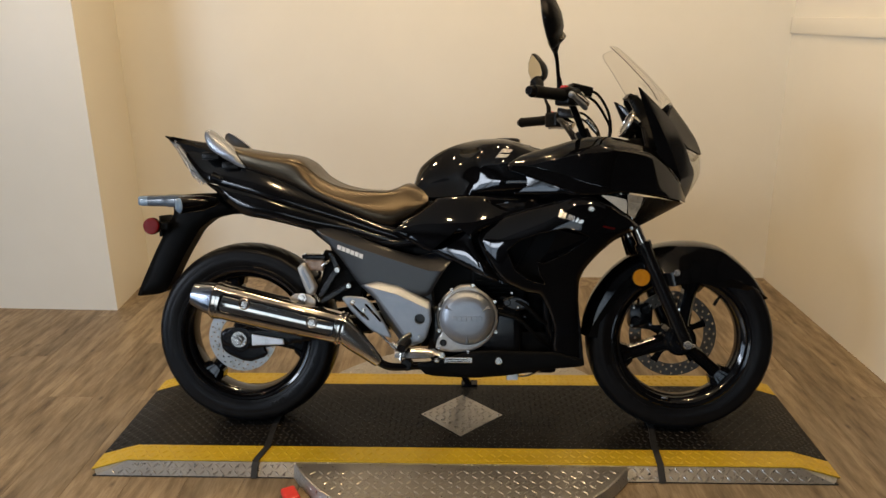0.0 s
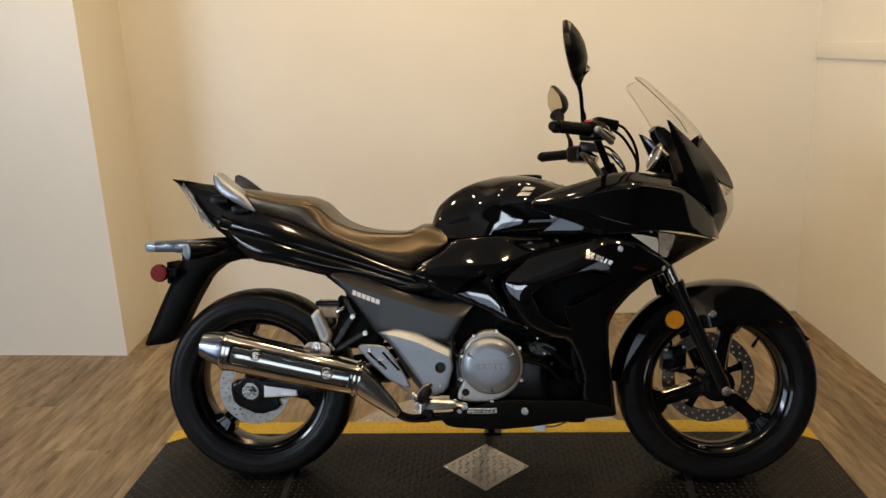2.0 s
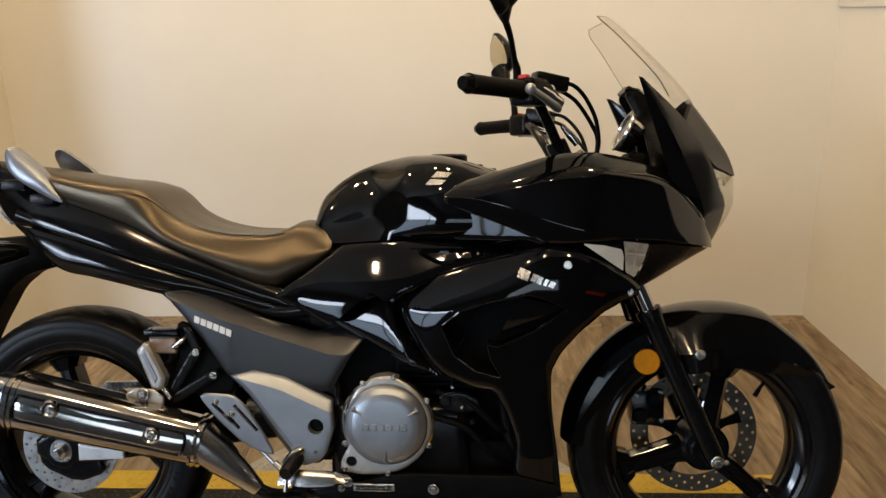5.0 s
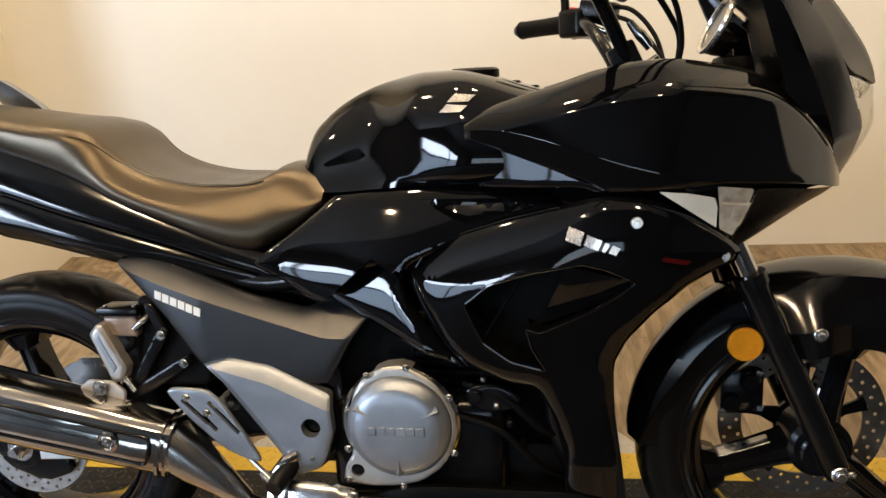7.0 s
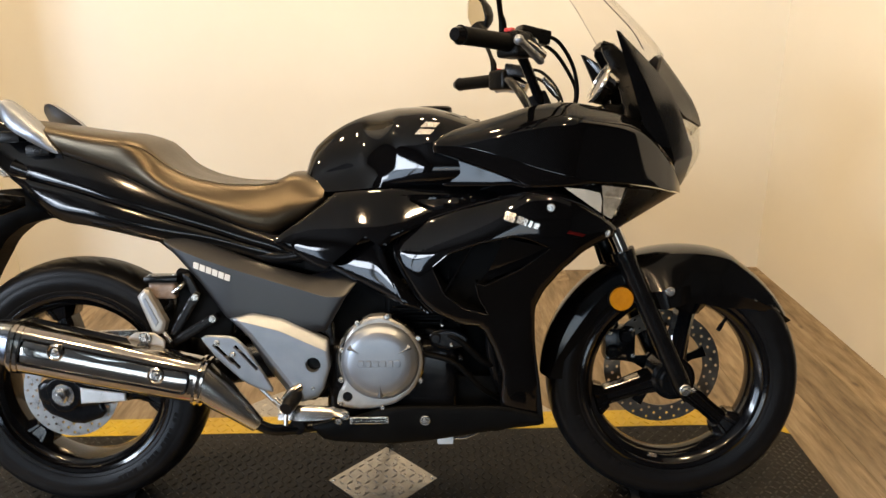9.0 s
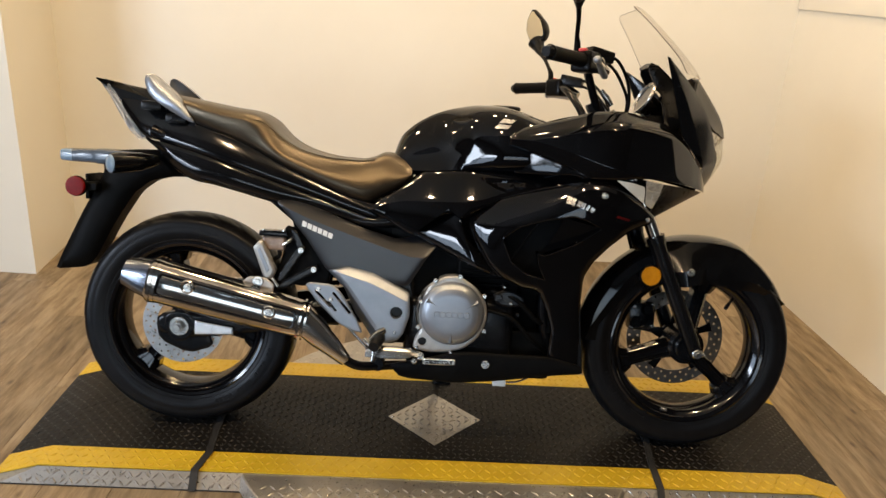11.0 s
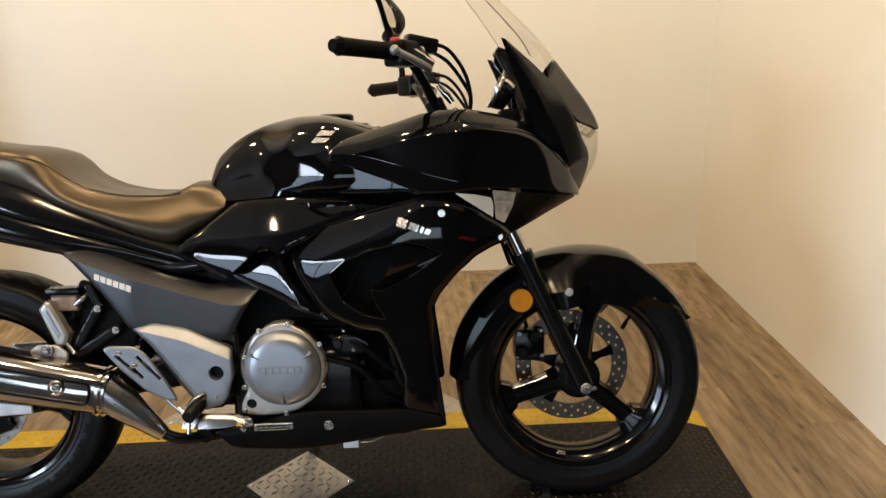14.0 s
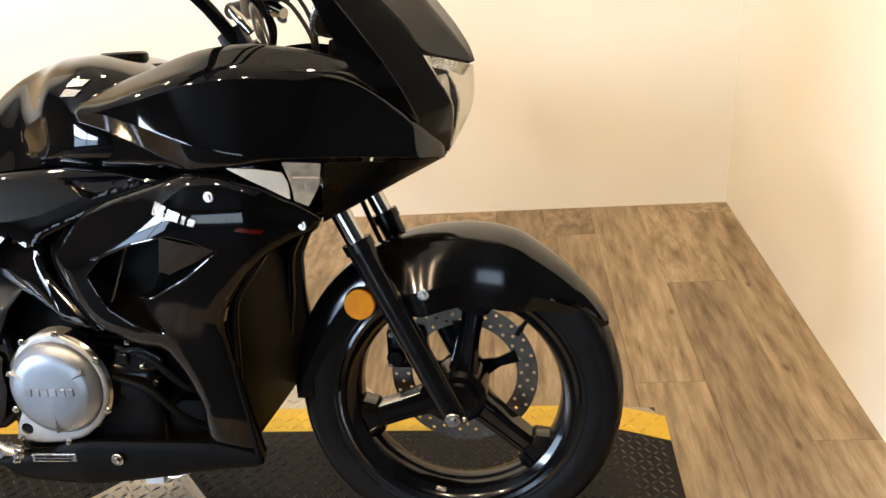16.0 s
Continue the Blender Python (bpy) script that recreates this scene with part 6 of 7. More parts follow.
# ---- engine, frame, exhaust, controls ----
bm = box((-0.10, -0.16, 0.245), (0.20, 0.16, 0.43), 0.03, 3)
part("crankcase", bm, FRAME, bike, "black engine crankcase")
block = part("cylinder_block", box((0.035, -0.125, 0.425), (0.215, 0.125, 0.565), 0.01, 1), MATTE, bike, "finned black cylinder block")
for k in range(9):
    z = 0.43 + 0.016 * k
    x = 0.085 + 0.010 * k
    part("fin", box((x - 0.075, -0.135, z), (x + 0.075, 0.135, z + 0.009), 0.003, 1), MATTE, block)
part("cylinder_head", box((0.08, -0.14, 0.57), (0.26, 0.14, 0.68), 0.02), MATTE, bike)
part("oil_sump", box((-0.09, -0.135, 0.205), (0.31, 0.135, 0.345), 0.02), MATTE, bike)
part("radiator_shroud", box((0.318, -0.185, 0.245), (0.345, 0.185, 0.660), 0.012), MATTE, bike, "black inner fairing panel")
rad = part("radiator", box((0.282, -0.155, 0.345), (0.308, 0.155, 0.63), 0.006), MATTE, bike, "black finned radiator")
for k in range(24):
    part("cooling_fin", box((0.308, -0.145, 0.362 + 0.0108 * k), (0.313, 0.145, 0.366 + 0.0108 * k)), MATTE, rad)
for s in (-1, 1):
    y = s * 0.145
    bm = tube([(0.46, s * 0.03, 0.80), (0.34, s * 0.10, 0.745), (0.16, y, 0.70), (-0.05, y, 0.655), (-0.22, s * 0.12, 0.62), (-0.45, s * 0.10, 0.70), (-0.80, s * 0.09, 0.83)], 0.017, 14)
    part("frame_rail", bm, FRAME, bike, "black steel frame rail")
    part("frame_down_tube", tube([(0.44, s * 0.03, 0.74), (0.36, s * 0.09, 0.62), (0.285, s * 0.15, 0.50), (0.275, s * 0.15, 0.40), (0.30, s * 0.13, 0.30)], 0.014, 12), FRAME, bike)
    part("pivot_plate", plate(rounded([(-0.20, 0.55), (-0.14, 0.56), (-0.08, 0.50), (-0.07, 0.34), (-0.14, 0.28), (-0.20, 0.33), (-0.19, 0.46)]), -0.150, -0.120, chamfer=0.006, mirror=s > 0), FRAME, bike)
    part("subframe_stay", tube([(-0.20, s * 0.13, 0.50), (-0.36, s * 0.12, 0.585), (-0.50, s * 0.11, 0.69)], 0.011, 10), FRAME, bike)
part("engine_core", box((-0.15, -0.11, 0.28), (0.27, 0.11, 0.66), 0.02), MATTE, bike)
part("air_box", box((-0.30, -0.105, 0.50), (0.06, 0.105, 0.670), 0.02), MATTE, bike)
part("battery_box", box((-0.42, -0.100, 0.58), (-0.28, 0.100, 0.70), 0.02), MATTE, bike)
for s in (-1, 1):
    part("radiator_hose", tube([(0.41, s * 0.10, 0.62), (0.385, s * 0.135, 0.58), (0.355, s * 0.150, 0.53), (0.345, s * 0.150, 0.44), (0.335, s * 0.14, 0.36)], 0.012, 12), FRAME, bike, "black hose inside the fairing")
# right engine covers
CASE = [(-0.072, 0.292), (-0.068, 0.318), (-0.052, 0.345), (-0.062, 0.395), (-0.040, 0.462), (0.000, 0.492), (0.040, 0.496), (0.085, 0.470), (0.118, 0.425), (0.122, 0.375), (0.098, 0.325), (0.060, 0.296), (0.020, 0.286), (-0.030, 0.284)]
case = part("crankcase_cover", plate(split_edges(rounded(CASE, 0.3), 0.01), -0.186, -0.150, [ring_points(-0.047, 0.313, 0.0115, 16)], chamfer=0.004), CASTING, bike, "cast silver engine side cover")
part("oil_filler", drum((-0.047, 0.313), 0.0112, -0.165, -0.183, 0.002, 20), FRAME, case)
for q in ((-0.060, 0.352), (-0.056, 0.420), (-0.020, 0.480), (0.045, 0.494), (0.112, 0.445), (0.116, 0.350), (0.030, 0.288), (-0.062, 0.297)):
    part("cover_bolt", bolt(q[0], q[1], -0.186, 0.0062, 0.008), STEEL, case)
CC = (0.028, 0.394)
bm = bmesh.new()
prof = [(-0.150, 0.087), (-0.188, 0.086), (-0.1935, 0.0835), (-0.1985, 0.0775), (-0.2030, 0.0705), (-0.2048, 0.0680), (-0.2068, 0.050), (-0.2076, 0.03), (-0.208, 0.004)]
rings(bm, [[(CC[0] + r * math.cos(a), y, CC[1] + r * math.sin(a)) for a in (2 * math.pi * i / 72 for i in range(72))] for y, r in prof])
clutch = part("clutch_cover", bm, SILVER, bike, "round silver clutch cover", 50)
for deg in (152, 28, 270):
    a = radians(deg)
    er, et = Vector((math.cos(a), 0, math.sin(a))), Vector((-math.sin(a), 0, math.cos(a)))
    c0 = Vector((CC[0], 0, CC[1]))
    bm = bmesh.new()
    tip, b1, b2, ridge = (c0 + er * 0.046 + Vector((0, -0.2071, 0)), c0 + er * 0.075 + et * 0.0085 + Vector((0, -0.1985, 0)), c0 + er * 0.075 - et * 0.0085 + Vector((0, -0.1985, 0)), c0 + er * 0.077 + Vector((0, -0.2095, 0)))
    inner = c0 + er * 0.070 + Vector((0, -0.190, 0))
    vs = [bm.verts.new(p) for p in (tip, b1, b2, ridge, inner)]
    for f in ((0, 1, 3), (0, 3, 2), (1, 4, 3), (3, 4, 2), (0, 2, 4), (0, 4, 1)):
        bm.faces.new([vs[i] for i in f])
    part("cover_wedge", bm, SILVER, clutch, "", 10)
bm = bmesh.new()
for k in range(6):
    x = CC[0] - 0.047 + 0.0158 * k
    box((x, -0.2092, CC[1] - 0.0072), (x + 0.0135, -0.206, CC[1] + 0.0072), 0.0012, 1, bm)
part("lettering_bar", bm, SILVER, clutch, "plain raised bars of lettering")
bm = lathe([(-0.150, 0.0905), (-0.176, 0.0905), (-0.180, 0.094), (-0.176, 0.098), (-0.150, 0.098)], CC, 60, closed=True)
part("cover_rim", bm, CHROME, clutch, "bright clutch cover rim")
# small engine bits ahead of the clutch cover
for q, r, m_ in (((0.150, 0.440), 0.012, FRAME), ((0.185, 0.425), 0.005, STEEL), ((0.205, 0.395), 0.006, FRAME), ((0.165, 0.470), 0.005, STEEL), ((0.225, 0.350), 0.006, FRAME)):
    part("engine_fitting", drum(q, r, -0.13, -0.176, 0.003, 16), m_, bike)
part("coolant_pipe", tube([(0.13, -0.150, 0.455), (0.20, -0.165, 0.435), (0.26, -0.160, 0.38), (0.31, -0.13, 0.37)], 0.007, 12), MATTE, bike)
part("coolant_pipe", tube([(0.12, -0.165, 0.405), (0.19, -0.175, 0.385), (0.245, -0.170, 0.33), (0.29, -0.14, 0.29)], 0.006, 12), MATTE, bike)
part("engine_bracket", plate(rounded([(0.135, 0.452), (0.185, 0.462), (0.225, 0.440), (0.215, 0.418), (0.170, 0.412), (0.140, 0.425)]), -0.168, -0.158, chamfer=0.003), FRAME, bike, "black engine bracket")
part("warning_plate", plate([(-0.042, 0.253), (0.044, 0.254), (0.044, 0.270), (-0.042, 0.269)], -0.197, -0.192, chamfer=0.001), STEEL, bike, "small metal plate with unreadable marking")
bm = bmesh.new()
for k in range(2):
    for j in range(7):
        x = -0.036 + 0.0108 * j
        box((x, -0.1982, 0.2565 + 0.006 * k), (x + 0.0075 + 0.002 * ((j + k) % 2), -0.1965, 0.2595 + 0.006 * k), bm=bm)
part("marking_bar", bm, FRAME, bike)
# drain hose end
bm = box((0.150, -0.170, 0.194), (0.186, -0.148, 0.214), 0.003)
part("connector", bm, WHITE, bike, "pale grey wiring connector")
part("connector_cable", tube([(0.186, -0.16, 0.204), (0.215, -0.165, 0.208), (0.25, -0.160, 0.222), (0.29, -0.15, 0.245)], 0.0028, 8), STEEL, bike)

# foot rest hanger and heel guard
HANG = [(-0.309, 0.489), (-0.254, 0.503), (-0.188, 0.490), (-0.088, 0.440), (-0.084, 0.380), (-0.100, 0.330), (-0.113, 0.314), (-0.158, 0.298), (-0.188, 0.311), (-0.215, 0.350), (-0.232, 0.372), (-0.262, 0.446)]


RIDGE = [(-0.281, 0.490), (-0.254, 0.463), (-0.222, 0.420), (-0.190, 0.376), (-0.158, 0.332), (-0.136, 0.300)]
SHELF_Z = [(-0.276, 0.488), (-0.19, 0.464), (-0.088, 0.417)]


def hang_y(x, z):
    """Flat facets on both sides of a bright chamfered ridge, and a sloped shelf on top."""
    ridge = lerp([(q, p) for p, q in RIDGE[::-1]], z)
    off = max(0.0, ridge - x)
    return -0.190 + 0.32 * min(off, 0.011) + 1.1 * max(0.0, off - 0.011) + (0.55 * max(0.0, z - lerp(SHELF_Z, x)) if x > ridge else 0.0)


lines = [split_edges(RIDGE, 0.006)[:34], split_edges([(p - 0.011, q) for p, q in RIDGE], 0.006)[:34], split_edges(SHELF_Z, 0.006)[:33]]
hanger = part("footrest_hanger", panel(HANG, hang_y, 0.018, 0.003, 0.004, [ring_points(-0.120, 0.388, 0.0165, 20)], 0.009, corner=0.08, extra=lines), SILVER, bike, "silver alloy foot rest hanger plate", 7)
bm = lathe([(-0.191, 0.0168), (-0.191, 0.0205), (-0.180, 0.0205), (-0.176, 0.0168)], (-0.120, 0.388), 28, closed=True)
part("hanger_eye", bm, SILVER, hanger)
part("eye_plug", drum((-0.120, 0.388), 0.0165, -0.170, -0.160, 0.002, 24), FRAME, hanger)
part("hanger_bolt", bolt(-0.122, 0.334, -0.186, 0.008, 0.007), STEEL, hanger)
HEEL = [(-0.362, 0.452), (-0.350, 0.460), (-0.290, 0.457), (-0.266, 0.436), (-0.228, 0.376), (-0.204, 0.330), (-0.230, 0.334), (-0.270, 0.353), (-0.324, 0.404)]
SLOTS = []
for a, b in (((-0.334, 0.440), (-0.292, 0.398)), ((-0.300, 0.412), (-0.278, 0.386)), ((-0.288, 0.436), (-0.240, 0.382))):
    d = Vector((b[0] - a[0], b[1] - a[1])).normalized() * 0.004
    SLOTS.append([(a[0] - d.y, a[1] + d.x), (a[0] + d.y, a[1] - d.x), (b[0] + d.y, b[1] - d.x), (b[0] - d.y, b[1] + d.x)])
heel = part("heel_guard", plate(split_edges(rounded(HEEL, 0.3), 0.01), -0.203, -0.196, SLOTS, chamfer=0.0025), SILVER, bike, "slotted silver heel guard")
for q in ((-0.326, 0.443), (-0.293, 0.417)):
    part("guard_bolt", bolt(q[0], q[1], -0.203, 0.0068, 0.006), STEEL, heel)
for s in (-1, 1):
    peg = part("footrest", tube([(-0.158, s * 0.176, 0.322), (-0.161, s * 0.200, 0.318), (-0.168, s * 0.225, 0.311), (-0.172, s * 0.243, 0.306)], [0.011, 0.0155, 0.0165, 0.014], 16), RUBBER, bike, "black rubber foot rest")
    part("peg_feeler", tube([(-0.173, s * 0.234, 0.294), (-0.175, s * 0.236, 0.268)], [0.004, 0.0055], 10), CHROME, peg, "bright feeler pin below the foot rest")
    part("peg_hinge", tube([(-0.150, s * 0.186, 0.338), (-0.166, s * 0.196, 0.330), (-0.186, s * 0.204, 0.312)], [0.010, 0.011, 0.007], 12), CHROME, peg, "chrome foot rest hinge")
part("peg_spring", tube([(-0.202, -0.212, 0.318), (-0.180, -0.218, 0.300)], 0.007, 12), STEEL, bike)
bm = bmesh.new()
loops = []
for x, z, t, y in ((-0.196, 0.280, 0.008, -0.212), (-0.168, 0.286, 0.013, -0.216), (-0.140, 0.2865, 0.0135, -0.221), (-0.100, 0.287, 0.0125, -0.223), (-0.076, 0.288, 0.010, -0.221), (-0.072, 0.288, 0.006, -0.219), (-0.050, 0.283, 0.005, -0.216)):
    loops.append([(x, y + a, z + t * b) for a, b in ((0.014, -1.15), (-0.003, -1.15), (-0.006, -0.95), (-0.002, 0.25), (0.003, 0.95), (0.007, 1.15), (0.014, 1.15))])
rings(bm, loops)
pedal = part("brake_pedal", bm, STEEL, bike, "bright alloy brake pedal", 50)
part("pedal_pivot", bolt(-0.050, 0.281, -0.212, 0.0105, 0.014), STEEL, pedal)
part("pedal_pivot", bolt(-0.066, 0.262, -0.200, 0.0075, 0.012), STEEL, pedal)
part("brake_rod", tube([(-0.192, -0.188, 0.285), (-0.250, -0.185, 0.345)], 0.004, 8), STEEL, bike)
# rear brake reservoir and master cylinder
bm = box((-0.487, -0.158, 0.532), (-0.426, -0.120, 0.570), 0.007, 3)
res = part("brake_reservoir", bm, SMOKE, bike, "brown translucent brake fluid reservoir")
part("reservoir_cap", box((-0.494, -0.163, 0.570), (-0.420, -0.115, 0.584), 0.003), FRAME, res, "black reservoir cap")
for x in (-0.484, -0.430):
    bm = bmesh.new()
    rings(bm, [[(x + 0.004 * math.cos(q), -0.150 + 0.004 * math.sin(q), z) for q in (math.pi * k / 4 for k in range(8))] for z in (0.584, 0.587)])
    part("cap_screw", bm, STEEL, res)
part("hose_clip", tube([(-0.430, -0.158, 0.548), (-0.414, -0.160, 0.560), (-0.408, -0.150, 0.566)], 0.006, 10), STEEL, res, "bright hose clip")
bm = plate(rounded([(-0.507, 0.541), (-0.491, 0.559), (-0.481, 0.556), (-0.446, 0.482), (-0.454, 0.460), (-0.474, 0.452)], 0.08), -0.176, -0.150, chamfer=0.005)
master = part("master_cylinder", bm, CASTING, bike, "silver rear brake master cylinder")
bm = plate([(-0.494, 0.534), (-0.487, 0.540), (-0.461, 0.484), (-0.468, 0.474)], -0.1775, -0.174, chamfer=0.001)
part("cylinder_face", bm, SILVER, master)
part("brake_rod", tube([(-0.458, -0.163, 0.462), (-0.440, -0.165, 0.437)], 0.006, 10), STEEL, bike)
part("brake_hose", tube([(-0.45, -0.14, 0.545), (-0.44, -0.15, 0.52), (-0.46, -0.145, 0.50), (-0.50, -0.13, 0.44), (-0.57, -0.12, 0.375)], 0.006, 8), MATTE, bike)
for q in ((-0.383, 0.536), (-0.347, 0.486)):
    part("frame_bolt", bolt(q[0], q[1], -0.158, 0.0085, 0.008), STEEL, bike)
for q, r in (((-0.383, 0.538), (-0.442, 0.446)), ((-0.345, 0.488), (-0.445, 0.428))):
    d = (Vector(r) - Vector(q)).normalized() * 0.011
    part("stay_plate", plate(rounded([(q[0] - d.y - d.x, q[1] + d.x - d.y), (q[0] + d.y - d.x, q[1] - d.x - d.y), (r[0] + d.y, r[1] - d.x), (r[0] - d.y, r[1] + d.x)], 0.3), -0.158, -0.146, chamfer=0.003), FRAME, bike)
part("frame_side_plate", plate(rounded([(-0.430, 0.600), (-0.370, 0.585), (-0.300, 0.500), (-0.310, 0.440), (-0.395, 0.436), (-0.450, 0.462), (-0.432, 0.530)], 0.2), -0.140, -0.128, chamfer=0.004), MATTE, bike, "black frame plate behind the brake parts")
part("stay_plate", plate(rounded([(-0.415, 0.590), (-0.395, 0.590), (-0.370, 0.538), (-0.388, 0.528)], 0.3), -0.156, -0.146, chamfer=0.003), FRAME, bike)
bracket = part("muffler_bracket", plate(rounded([(-0.530, 0.450), (-0.512, 0.464), (-0.470, 0.462), (-0.446, 0.444), (-0.452, 0.410), (-0.470, 0.408), (-0.476, 0.424), (-0.504, 0.426), (-0.512, 0.416), (-0.526, 0.420)], 0.15), -0.186, -0.180, chamfer=0.002), CASTING, bike, "alloy muffler bracket with a bolt")
part("bracket_bolt", bolt(-0.488, 0.452, -0.186, 0.0145, 0.012), STEEL, bracket)

# exhaust
AX0, AX1 = Vector((-0.760, -0.212, 0.451)), Vector((-0.360, -0.196, 0.357))
ax = (AX1 - AX0).normalized()
up = (Vector((0, 0, 1)) - ax * ax.z).normalized()
side = ax.cross(up)


def muffler_ring(p, hw, hh, n=40, power=0.62):
    out = []
    for i in range(n):
        a = 2 * math.pi * i / n
        c, q = math.cos(a), math.sin(a)
        out.append(p + side * (hw * math.copysign(abs(c) ** power, c)) + up * (hh * math.copysign(abs(q) ** power, q)))
    return out


bm = rings(bmesh.new(), [muffler_ring(AX0 + (AX1 - AX0) * t, w, h) for t, w, h in ((0.0, 0.048, 0.049), (0.02, 0.055, 0.056), (0.5, 0.054, 0.0535), (0.96, 0.047, 0.047), (1.0, 0.042, 0.043))])
muffler = part("muffler", bm, CHROME, bike, "polished chrome muffler", 40)
for t0, t1, g in ((0.055, 0.075, 0.0026), (0.035, 0.045, 0.0036), (0.972, 0.985, 0.0050), (1.004, 1.016, 0.004)):
    f = lambda t: 0.0555 - 0.009 * t
    part("muffler_band", rings(bmesh.new(), [muffler_ring(AX0 + (AX1 - AX0) * t, f(t) + q, f(t) + q) for t, q in ((t0, -0.002), (t0, g), (t1, g), (t1, -0.002))]), CHROME, muffler)
bm = rings(bmesh.new(), [muffler_ring(AX0 - ax * d, w, w, power=q) for d, w, q in ((-0.004, 0.050, 0.65), (0.022, 0.047, 0.75), (0.050, 0.040, 0.9), (0.064, 0.036, 1.0), (0.064, 0.029, 1.0), (0.040, 0.027, 1.0))])
part("muffler_end_cap", bm, ENDCAP, muffler, "heat-blued tapered muffler end cap")
# heat shield with two bolt dishes
bm = bmesh.new()
loops = []
for t in [0.09 + 0.86 * k / 20 for k in range(21)]:
    w = 0.0575 - 0.0085 * t
    fade = min(1.0, (t - 0.085) / 0.03, (0.955 - t) / 0.02)
    loops.append([AX0 + (AX1 - AX0) * t - side * (w + 0.002 * fade) * 0 + Vector((0, -1, 0)) * (w * c + 0.003 * fade) + up * (w * q) for c, q in ((0.72, 0.66), (0.90, 0.50), (0.985, 0.25), (1.0, 0.0), (0.99, -0.25), (0.93, -0.42), (0.88, -0.44), (0.80, 0.0), (0.70, 0.55))])
rings(bm, loops)
shield = part("heat_shield", bm, CHROME, muffler, "chrome muffler heat shield", 35)
for q in ((-0.648, 0.443), (-0.444, 0.386)):
    yq = -0.212 + 0.016 * (q[0] + 0.76) / 0.4
    wq = 0.0575 - 0.0085 * (q[0] + 0.76) / 0.4
    bm = lathe([(yq - wq - 0.004, 0.0125), (yq - wq - 0.0062, 0.0150), (yq - wq - 0.004, 0.0180), (yq - wq + 0.004, 0.0185), (yq - wq + 0.004, 0.0125)], q, 32, closed=True)
    part("bolt_dish", bm, CHROME, shield)
    part("shield_bolt", bolt(q[0], q[1], yq - wq - 0.001, 0.0095, 0.009), STEEL, shield)
bead = []
for t, q in [(0.10 + 0.0825 * k, 0.55) for k in range(11)] + [(0.945, 0.42), (0.950, 0.0), (0.945, -0.28)] + [(0.925 - 0.0825 * k, -0.40) for k in range(11)] + [(0.085, -0.25), (0.085, 0.0), (0.088, 0.40), (0.10, 0.55)]:
    w = 0.0575 - 0.0085 * t
    bead.append(AX0 + (AX1 - AX0) * t + Vector((0, -1, 0)) * (w * (1.0 - 0.30 * q * q) + 0.0035) + up * (w * q))
part("shield_bead", tube(bead, 0.0026, 8, 3), FRAME, shield, "dark groove line round the heat shield")
CONE_END = Vector((-0.249, -0.184, 0.2485))
fall = (CONE_END - AX1).normalized()
rise_ = (Vector((0, 0, 1)) - fall * fall.z).normalized()
across = fall.cross(rise_)
loops = []
for t, r, k in ((0.05, 0.0415, 0.75), (0.30, 0.037, 0.85), (0.65, 0.027, 1.0), (0.985, 0.0175, 1.0), (1.0, 0.0160, 1.0), (1.0, 0.0135, 1.0), (0.94, 0.0130, 1.0)):
    c, f = AX1.lerp(CONE_END, t), ease(t * 1.6)
    u, v = up.lerp(rise_, f).normalized(), side.lerp(across, f).normalized()
    loops.append([c + v * (r * math.copysign(abs(math.cos(a)) ** k, math.cos(a))) + u * (r * math.copysign(abs(math.sin(a)) ** k, math.sin(a))) for a in (2 * math.pi * i / 36 for i in range(36))])
part("muffler_cone", rings(bmesh.new(), loops), STEEL, bike, "chrome exhaust cone", 40)
part("exhaust_pipe", tube([(-0.255, -0.183, 0.252), (-0.21, -0.172, 0.232), (-0.12, -0.135, 0.228), (0.02, -0.10, 0.225), (0.20, -0.08, 0.245), (0.31, -0.07, 0.33), (0.29, -0.07, 0.52)], 0.0125, 14), FRAME, bike, "black exhaust pipe")
part("pipe_clamp", drum((-0.165, 0.236), 0.020, -0.165, -0.135, 0.004, 18), FRAME, bike)
for q in ((-0.350, 0.308), (-0.285, 0.280)):
    part("cone_bolt", bolt(q[0], q[1], -0.188, 0.006, 0.012), STEEL, bike)

# side stand on the far side
part("side_stand", tube([(-0.06, 0.13, 0.27), (-0.02, 0.20, 0.15), (0.02, 0.262, 0.062)], [0.014, 0.012, 0.012], 12), FRAME, bike, "black steel side stand")
bm = box((-0.03, -0.022, -0.004), (0.03, 0.022, 0.006), 0.003, 1)
bmesh.ops.transform(bm, matrix=pose(0.022, 0.268, 0.060, 12, 0, 0), verts=bm.verts)
part("stand_foot", bm, FRAME, bike)

